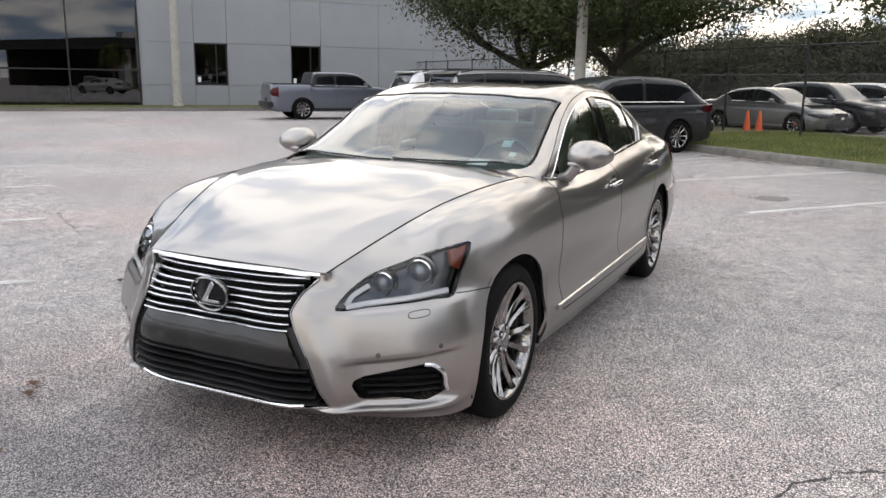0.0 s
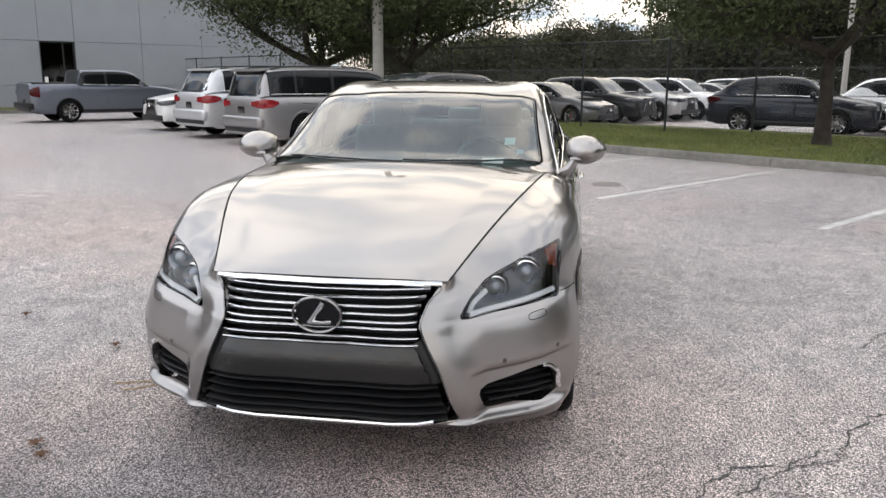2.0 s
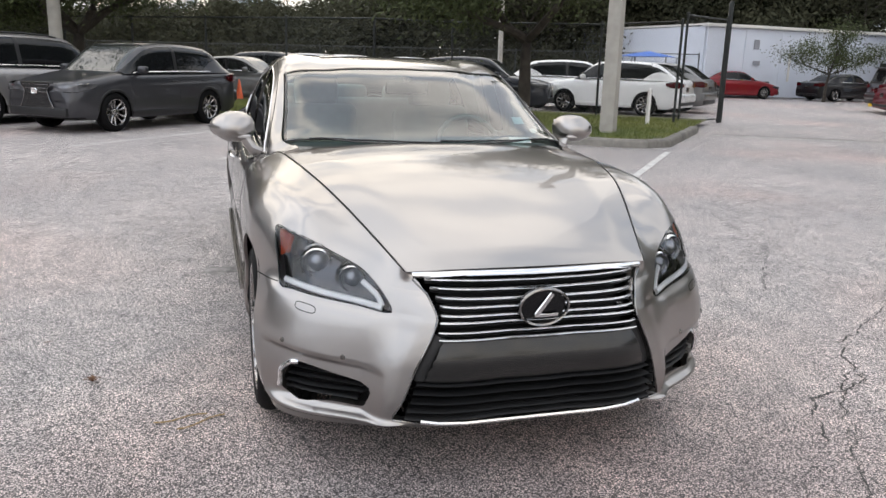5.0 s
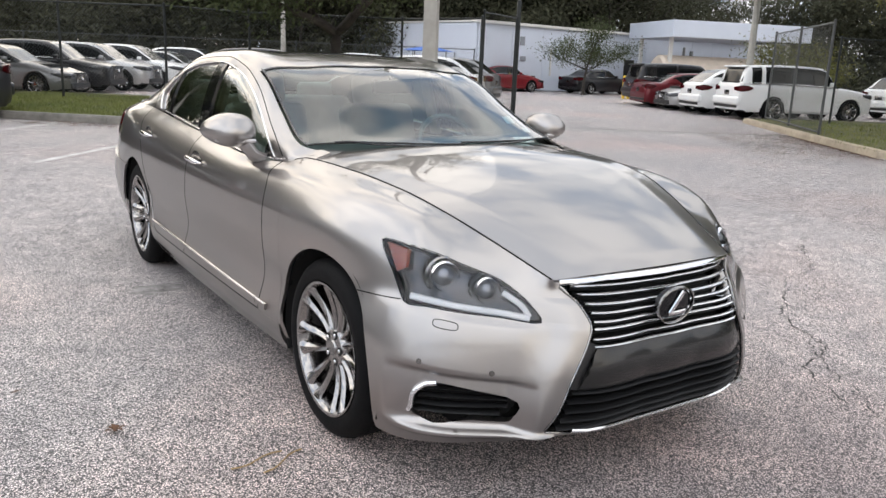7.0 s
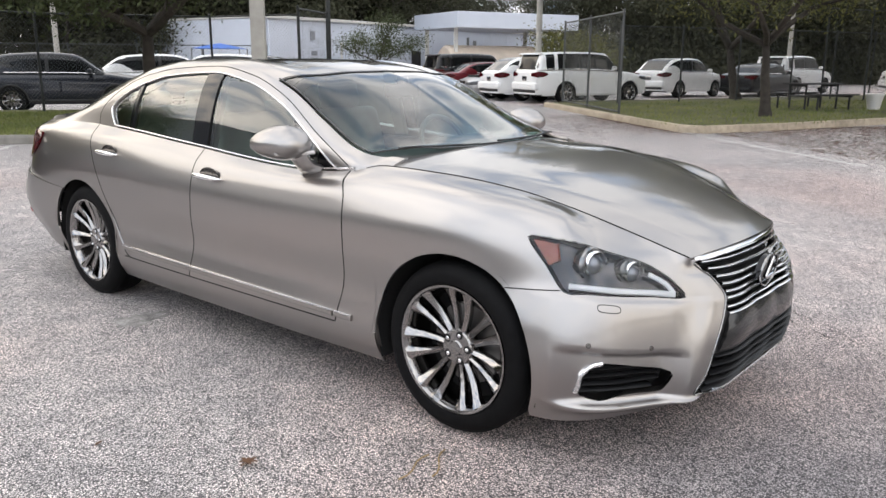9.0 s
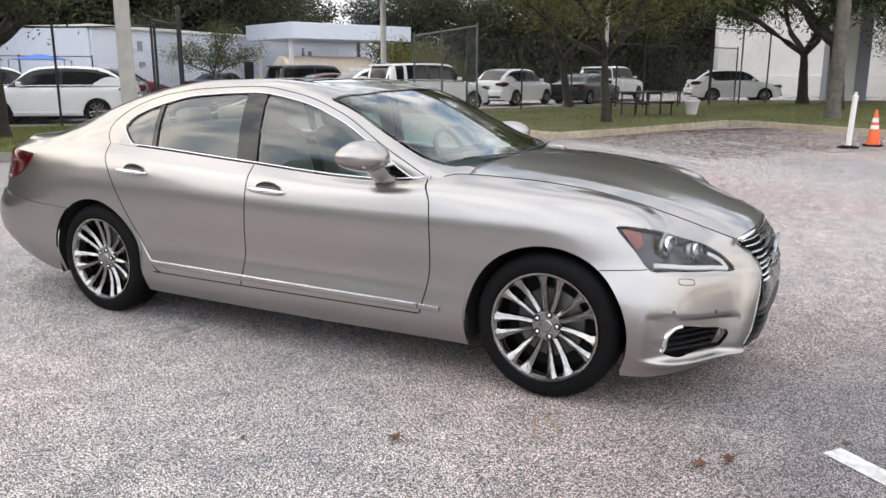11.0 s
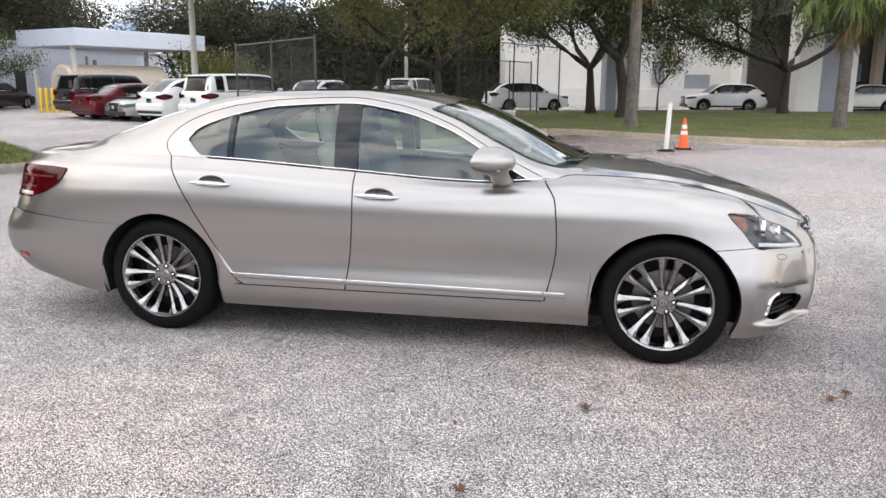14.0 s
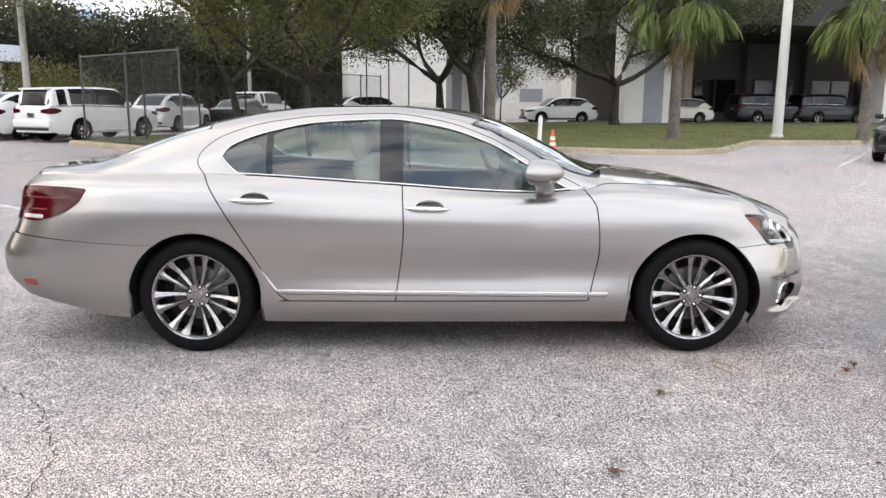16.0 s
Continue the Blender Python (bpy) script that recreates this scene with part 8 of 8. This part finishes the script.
def undergrowth(label, line, n, leaves, seed, low=0.62, leaf=0.15):
    rng = np.random.default_rng(seed)
    cs = []
    for k in range(n):
        p = line(k / (n - 1))
        top = crest(p) * low
        for _ in range(4):
            cs.append((p.x + rng.normal(0, 0.9), p.y + rng.normal(0, 1.2), 0.2 + top * rng.random() ** 1.6))
    root = empty("undergrowth")
    tagged(root, label, "shrubs")
    leaf_mesh("foliage", np.array(cs), 0.85, leaves, leaf, M["leaf_dark"], root, rng)


undergrowth("dense dark undergrowth along the back of the lot", lambda t: at(-64 + 66 * t, 48.5), 75, 180000, 9, 0.86, 0.15)
undergrowth("dense dark undergrowth behind the service building", lambda t: SM @ Vector((-3 + 48 * t, 13.5, 0)), 52, 44000, 10)
undergrowth("dense dark undergrowth behind the picnic lawn", lambda t: at(20 + 38 * t, 46.5 + 3 * t), 46, 125000, 11, 0.85, 0.155)
undergrowth("tangled dark undergrowth before the far woods", lambda t: at(-64 + 66 * t, 57.5), 50, 80000, 12, 0.9, 0.20)
undergrowth("tangled dark undergrowth beyond the lawn", lambda t: at(22 + 40 * t, 54 + 3 * t), 40, 76000, 13, 0.95, 0.20)


def build_palm(a, s, h, seed, turn):
    """A cabbage palm: rough trunk with old leaf bases, arching fronds and a skirt of dry ones."""
    rng = np.random.default_rng(seed)
    root = empty("palm_tree")
    tagged(root, "cabbage palm with rough grey trunk and drooping fronds", "palm tree")
    bm = bmesh.new()
    prof = []
    for i in range(26):
        t = i / 25
        prof.append((0.21 - 0.05 * t + 0.05 * max(0, 0.06 - t) / 0.06 + (0.012 if i % 2 else 0) + 0.08 * max(0, t - 0.82) / 0.18, h * t))
    lathe(bm, prof, None, 14)
    part("trunk", bm, M["palm_bark"], root)
    for k in range(26):
        bm = bmesh.new()
        a0 = rng.uniform(0, 6.28)
        z0 = h * rng.uniform(0.72, 0.98)
        cyl(bm, (0.19 * math.cos(a0), 0.19 * math.sin(a0), z0), (0.42 * math.cos(a0 + 0.1), 0.42 * math.sin(a0 + 0.1), z0 + 0.42), 0.05, 0.018, 5)
        part("leaf_base", bm, M["palm_bark"], root)
    for k in range(34):
        dry = k >= 31
        az = rng.uniform(0, 6.28)
        el = rng.uniform(-0.15, 1.3) if not dry else rng.uniform(-1.2, -0.4)
        L = rng.uniform(1.5, 2.1)
        V, F = [], []
        spine = []
        p = np.array([0.1 * math.cos(az), 0.1 * math.sin(az), h + 0.1])
        e = el
        for i in range(9):
            spine.append(p.copy())
            p = p + np.array([math.cos(az) * math.cos(e), math.sin(az) * math.cos(e), math.sin(e)]) * L / 9
            e -= 0.16
        side = np.array([-math.sin(az), math.cos(az), 0])
        for i in range(8):
            q = len(V)
            w = 0.012
            V += [spine[i] - side * w, spine[i] + side * w, spine[i + 1] + side * w, spine[i + 1] - side * w]
            F.append((q, q + 1, q + 2, q + 3))
        for i in range(5, 9):
            for j in range(9):
                for sg in (1, -1):
                    b = spine[i] if i < 9 else spine[8]
                    fwd = (spine[min(i, 8)] - spine[max(i - 1, 0)])
                    fwd = fwd / (np.linalg.norm(fwd) + 1e-9)
                    ln = rng.uniform(0.55, 0.95)
                    dr = fwd * rng.uniform(0.3, 1.2) + side * sg * rng.uniform(0.1, 1.0) - np.array([0, 0, rng.uniform(0.0, 0.35)])
                    dr = dr / np.linalg.norm(dr)
                    tip = b + dr * ln - np.array([0, 0, 0.14 + 0.26 * rng.random()])
                    mid = b + dr * ln * 0.55
                    wv = np.cross(dr, [0, 0, 1])
                    wv = wv / (np.linalg.norm(wv) + 1e-9) * 0.021
                    q = len(V)
                    V += [b, mid - wv, tip, mid + wv]
                    F.append((q, q + 1, q + 2, q + 3))
        link_mesh("frond", V, F, M["palm_dry"] if dry else M["palm_leaf"], root, False, "dry brown frond" if dry else "")
    root.matrix_world = Matrix.Translation(at(a, s, 0.12)) @ pose(0, 0, 0, 0, 0, turn)


build_palm(24.0, 7.9, 4.6, 3, 0)
build_palm(27.4, 2.2, 4.4, 4, 50)
build_palm(19.0, 12.7, 6.2, 5, 20)

# ---- white service building, canopy, tank ----
service = empty("service_building")
tagged(service, "low white metal service building with small signs", "building")
for k in range(16):
    slab("siding_panel", service, (2.58, 0.12, 3.7), SM @ Matrix.Translation((1.3 + 2.6 * k, 0.0, 1.9)), M["metal_white"], 0.008)
slab("side_wall", service, (0.12, 12, 3.7), SM @ Matrix.Translation((0.0, 6.1, 1.9)), M["metal_white"])
slab("roof_edge", service, (42.0, 0.5, 0.16), SM @ Matrix.Translation((20.8, 0.0, 3.82)), M["stucco"], 0.02)
slab("roof_sheet", service, (41.8, 12, 0.1), SM @ Matrix.Translation((20.8, 6.2, 3.84)), M["stucco"])
for x, z, w, h in ((3.4, 2.9, 0.35, 0.5), (3.5, 1.9, 0.45, 0.25), (5.9, 1.75, 0.12, 1.6)):
    slab("wall_fitting", service, (w, 0.05, h), SM @ Matrix.Translation((x, -0.10, z)), M["stucco_grey"] if w > 0.3 else M["stucco"])
slab("door", service, (1.0, 0.06, 2.1), SM @ Matrix.Translation((13.6, -0.09, 1.1)), M["black"], 0.01)
canopy = empty("fuel_canopy")
tagged(canopy, "flat white steel canopy on slim columns", "canopy")
CM = Matrix.Translation((33.6, 28.6, 0)) @ pose(0, 0, 0, 0, 0, -22)
slab("fascia", canopy, (9.0, 6.0, 0.95), CM @ Matrix.Translation((5.75, 2.6, 3.95)), M["metal_white"], 0.03)
for x, y in ((1.7, 0.6), (1.7, 4.6), (9.4, 0.6), (9.4, 4.6)):
    slab("column", canopy, (0.2, 0.2, 3.5), CM @ Matrix.Translation((x, y, 1.75)), M["stucco"], 0.01)
tank = empty("fuel_tank")
tagged(tank, "cream painted horizontal steel fuel tank on saddles", "tank")
bm = bmesh.new()
TM = CM @ Matrix.Translation((1.2, 1.4, 1.32)) @ pose(0, 0, 0, 0, 90, 0)
lathe(bm, [(0.0005, 0), (0.6, 0.03), (1.02, 0.10), (1.15, 0.25), (1.15, 6.6), (1.02, 6.75), (0.6, 6.83), (0.0005, 6.85)], TM, 40)
part("vessel", bm, M["tank"], tank)
bm = bmesh.new()
lower = lathe(bm, [(0.0005, -0.006), (0.6, 0.024), (1.026, 0.095), (1.156, 0.25), (1.156, 6.6), (1.026, 6.755)], None, 40)
bmesh.ops.delete(bm, geom=[v for v in lower if v.co.x < 0.10], context="VERTS")
bmesh.ops.transform(bm, matrix=TM, verts=bm.verts[:])
part("lower_coat", bm, M["maroon"], tank, "maroon painted lower half")
for x in (2.4, 4.4, 6.2):
    slab("saddle", tank, (0.3, 1.6, 0.8), CM @ Matrix.Translation((x, 1.4, 0.4)), M["concrete"], 0.02)
bm = bmesh.new()
cyl(bm, CM @ Vector((3.0, 1.4, 2.42)), CM @ Vector((3.0, 1.4, 2.95)), 0.08, seg=10)
part("valve", bm, M["galv"], tank)
bm = bmesh.new()
cyl(bm, CM @ Vector((3.5, 1.4, 2.42)), CM @ Vector((3.5, 1.4, 2.75)), 0.11, seg=10)
part("valve", bm, M["galv"], tank)
for k in range(5):
    bm = bmesh.new()
    p = at(6.45 + 0.24 * k, 38.3 - 0.1 * k)
    lathe(bm, [(0.085, 0), (0.085, 1.12), (0.075, 1.17), (0.04, 1.2), (0.0005, 1.205)], Matrix.Translation(p), 16)
    tagged(part("bollard", bm, M["yellow"]), "yellow painted steel bollard beside the tank", "bollard", group="bollards by the tank")
# blue tent roof behind the gate
bm = bmesh.new()
p = Vector((19.3, 29.8, 0))
r = bmesh.ops.create_cone(bm, cap_ends=False, segments=4, radius1=1.6, radius2=0.05, depth=0.26)
bmesh.ops.translate(bm, vec=p + Vector((0, 0, 2.13)), verts=r["verts"])
tent = part("tent_canopy", bm, M["blue"])
tagged(tent, "blue cloth tent canopy on thin legs", "tent")
for k in range(4):
    bm = bmesh.new()
    t = radians(90 * k)
    cyl(bm, p + Vector((1.55 * math.cos(t), 1.55 * math.sin(t), 0)), p + Vector((1.55 * math.cos(t), 1.55 * math.sin(t), 2.0)), 0.03, seg=8)
    part("leg", bm, M["galv"], tent)

# ---- white dealership at the east end ----
dealer = empty("dealership_building")
tagged(dealer, "white stucco dealership with grey piers and a deep canopy", "building")
DM = Matrix.Translation((41.0, -1.0, 0)) @ pose(0, 0, 0, 0, 0, 12)            # y runs along the front, towards -y
for y, w, mtl in ((-0.3, 0.6, "stucco_grey"), (-0.95, 0.7, "stucco"), (-1.6, 0.6, "stucco_grey"), (-11.4, 1.3, "stucco"), (-12.7, 1.3, "stucco_grey"), (-13.7, 0.7, "stucco"), (-30.0, 1.5, "stucco"), (-31.5, 1.5, "stucco_grey")):
    slab("pier", dealer, (1.5, w - 0.01, 8.6), DM @ Matrix.Translation((0.3, y, 4.3)), M[mtl], 0.02)
slab("back_wall", dealer, (0.4, 16.5, 8.6), DM @ Matrix.Translation((13.0, -3.75, 4.3)), M["stucco"])
# walls, slab and floor at the canopy use the shade-darkened colours
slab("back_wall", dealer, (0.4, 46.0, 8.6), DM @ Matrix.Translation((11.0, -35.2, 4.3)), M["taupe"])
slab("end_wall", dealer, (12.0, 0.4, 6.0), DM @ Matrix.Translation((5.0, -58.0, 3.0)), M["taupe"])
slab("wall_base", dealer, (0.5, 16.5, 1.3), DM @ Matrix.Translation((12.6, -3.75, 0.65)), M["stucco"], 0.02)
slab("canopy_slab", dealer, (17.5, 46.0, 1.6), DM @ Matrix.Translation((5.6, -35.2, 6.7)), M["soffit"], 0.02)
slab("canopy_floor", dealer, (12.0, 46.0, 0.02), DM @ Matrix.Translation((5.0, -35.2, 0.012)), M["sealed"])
slab("return_wall", dealer, (2.6, 0.4, 8.6), DM @ Matrix.Translation((12.1, -12.05, 4.3)), M["stucco"])
slab("side_wall", dealer, (5.0, 0.4, 8.6), DM @ Matrix.Translation((15.7, 4.3, 4.3)), M["stucco"])
for k in range(5):
    y = -18.5 - 5.2 * k
    w = slab("window", dealer, (0.1, 3.6, 2.5), DM @ Matrix.Translation((10.75, y, 1.9)), M["dark_glass"])
    for dy in (-1.8, 0, 1.8):
        slab("frame", w, (0.14, 0.1, 2.6), DM @ Matrix.Translation((10.7, y + dy, 1.9)), M["table"])
    slab("frame", w, (0.14, 3.7, 0.1), DM @ Matrix.Translation((10.7, y, 3.15)), M["table"])
    # columns after the first wear the stucco darkened for canopy shade
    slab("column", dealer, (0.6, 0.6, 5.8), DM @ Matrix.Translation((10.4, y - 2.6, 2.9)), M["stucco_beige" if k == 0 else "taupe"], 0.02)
slab("door", dealer, (0.1, 1.8, 2.3), DM @ Matrix.Translation((12.75, -9.4, 1.15)), M["stucco_grey"], 0.01)
slab("ladder_cage", dealer, (0.3, 0.8, 1.6), DM @ Matrix.Translation((12.6, -6.5, 2.4)), M["stucco_grey"], 0.01)

# ---- cones, marker post, picnic table, tub ----


def traffic_cone(p, h, collars=True, base=True, label="orange traffic cone with white collars"):
    root = empty("traffic_cone", Matrix.Translation(p))
    tagged(root, label, "traffic cone")
    bm = bmesh.new()
    lathe(bm, [(0.135 * h / 0.71, 0.03), (0.125 * h / 0.71, 0.06), (0.028, h - 0.01), (0.022, h), (0.0005, h)], None, 24)
    part("cone_body", bm, M["orange"], root)
    if collars:
        for z0, z1 in ((0.40, 0.58), (0.66, 0.78)):
            bm = bmesh.new()
            f = lambda t: (0.125 + (0.028 - 0.125) * (t * h - 0.06) / (h - 0.07)) * 1.0 + 0.004
            lathe(bm, [(f(z0), z0 * h), (f(z1), z1 * h)], None, 24)
            part("collar", bm, M["cone_white"], root)
    if base:
        bm = bmesh.new()
        box(bm, (0.37, 0.37, 0.035), Matrix.Translation((0, 0, 0.0175)), 0.012)
        part("base", bm, M["rubber"] if collars else M["orange"], root)
    return root


traffic_cone(at(13.35, 6.85), 0.75)
traffic_cone(at(-14.0, 16.7, 0.0), 0.74, False, True, "plain orange traffic cone behind the fence")
traffic_cone(at(-13.75, 16.95, 0.0), 0.74, False, True, "plain orange traffic cone behind the fence")
mk = empty("marker_post", Matrix.Translation(at(12.5, 6.75)))
tagged(mk, "white plastic marker post on a black rubber base", "marker post")
bm = bmesh.new()
lathe(bm, [(0.055, 0.03), (0.052, 0.95), (0.055, 0.97), (0.055, 1.05), (0.03, 1.07), (0.035, 1.12), (0.0005, 1.13)], pose(0, 0, 0, 2, 2, 0), 16)
part("post", bm, M["cone_white"], mk)
bm = bmesh.new()
lathe(bm, [(0.0005, 0.05), (0.10, 0.05), (0.21, 0.02), (0.22, 0.0)], None, 8)
part("base", bm, M["rubber"], mk)
bm = bmesh.new()
lathe(bm, [(0.05, 0.0), (0.05, 0.85), (0.0005, 0.86)], Matrix.Translation(at(-0.6, 15.2, 0.12)), 12)
tagged(part("marker_stake", bm, M["cone_white"]), "short white plastic stake in the lawn by the gate", "stake")

table = empty("picnic_table", Matrix.Translation(at(15.0, 16.8, 0.12)) @ pose(0, 0, 0, 0, 0, GRID + 14))
tagged(table, "dark coated picnic table with benches on the lawn", "picnic table")
for k in range(6):
    bm = bmesh.new()
    box(bm, (1.8, 0.115, 0.04), Matrix.Translation((0, -0.3 + 0.12 * k, 0.75)), 0.008)
    part("table_board", bm, M["table"], table)
for sy in (-0.72, 0.72):
    for k in range(2):
        bm = bmesh.new()
        box(bm, (1.8, 0.13, 0.04), Matrix.Translation((0, sy + 0.14 * (k - 0.5), 0.45)), 0.008)
        part("bench_board", bm, M["table"], table)
for sx in (-0.65, 0.65):
    bm = bmesh.new()
    box(bm, (0.06, 1.6, 0.06), Matrix.Translation((sx, 0, 0.40)), 0.01)
    box(bm, (0.06, 0.6, 0.06), Matrix.Translation((sx, 0, 0.70)), 0.01)
    for sy in (-0.72, -0.28, 0.28, 0.72):
        cyl(bm, (sx, sy, -0.02), (sx, sy, 0.42 if abs(sy) > 0.5 else 0.73), 0.03, seg=8)
    part("leg_frame", bm, M["table"], table)
bm = bmesh.new()
lathe(bm, [(0.0005, 0.0), (0.15, 0.0), (0.17, 0.05), (0.24, 0.42), (0.26, 0.44), (0.26, 0.48), (0.22, 0.48), (0.21, 0.40), (0.0005, 0.38)], Matrix.Translation(at(16.6, 16.2, 0.12)), 24)
tagged(part("plastic_tub", bm, M["cone_white"]), "off-white plastic tub on the lawn by the table", "tub")

# ---- leaf litter and twigs ----


def litter(name, zone, n, size, seed, label, along=False):
    rng = np.random.default_rng(seed)
    (a0, s0), (a1, s1) = zone
    V, F = [], []
    for k in range(n):
        t = rng.random() ** 1.6
        p = at(a1 + (a0 - a1) * t ** 1.5, s0 + (s1 - s0) * rng.random() + rng.normal(0, 0.5)) if along else at(a0 + (a1 - a0) * rng.random(), s1 + (s0 - s1) * t)
        w, l, an = size * rng.uniform(0.3, 0.6), size * rng.uniform(0.7, 1.4), rng.uniform(0, 6.28)
        c, s = math.cos(an), math.sin(an)
        q = len(V)
        for dx, dy, dz in ((-l, 0, 0.004), (0, -w, 0.008), (l, 0, 0.012), (0, w, 0.006)):
            V.append((p.x + dx * c - dy * s, p.y + dx * s + dy * c, 0.004 + dz * rng.random()))
        F.append((q, q + 1, q + 2, q + 3))
    tagged(link_mesh(name, V, F, M["dead_leaf"], None, False), label, "leaf litter", kind="stuff")


litter("leaf_litter", ((8.3, 6.0), (15.4, 11.9)), 9000, 0.034, 1, "brown leaf litter on asphalt along the kerb")
litter("leaf_litter", ((5.4, 10.8), (7.75, 16.0)), 3600, 0.026, 2, "brown leaf litter beside the drive kerb", True)
litter("leaf_litter", ((-8.5, 9.6), (-6.2, 10.35)), 260, 0.04, 3, "small heap of brown leaves at the kerb")
litter("leaf_litter", ((-4.0, 8.0), (0.3, 10.3)), 160, 0.03, 4, "scattered brown leaves on the asphalt")
litter("leaf_litter", ((-6.0, -6.0), (8.0, 6.0)), 120, 0.022, 6, "sparse leaf scraps on the asphalt")
for i, (x, y, an) in enumerate(((-1.24, -2.27, 0.3), (-2.48, -0.66, 1.0), (-1.15, -2.36, 2.0), (-1.6, -1.1, 0.8))):
    V, F = [], []
    rng = np.random.default_rng(50 + i)
    for j in range(7):
        c, s = math.cos(an + j * 0.9), math.sin(an + j * 0.9)
        q = len(V)
        L = rng.uniform(0.025, 0.045)
        for t in range(5):
            w = 0.008 * math.sin(math.pi * (t + 0.3) / 4.6)
            for k in (-1, 1):
                V.append((x + c * L * t / 4 - s * w * k, y + s * L * t / 4 + c * w * k, 0.006 + 0.018 * math.sin(t / 4 * 2.2)))
        F += [(q + 2 * t, q + 2 * t + 2, q + 2 * t + 3, q + 2 * t + 1) for t in range(4)]
    tagged(link_mesh("dead_leaf", V, F, M["dead_leaf"], None, False), "curled brown dead leaf on the asphalt", "dead leaf")
for x, y, an in ((-1.21, -1.57, 0.2), (-1.13, -1.62, 0.5)):
    bm = bmesh.new()
    pts = [(x + 0.035 * k * math.cos(an), y + 0.035 * k * math.sin(an) + 0.012 * math.sin(k * 1.1), 0.006) for k in range(-3, 4)]
    sweep(bm, pts, 0.003, 0.003, 5)
    tagged(part("twig", bm, M["palm_dry"]), "thin dry twig lying on the asphalt", "twig")
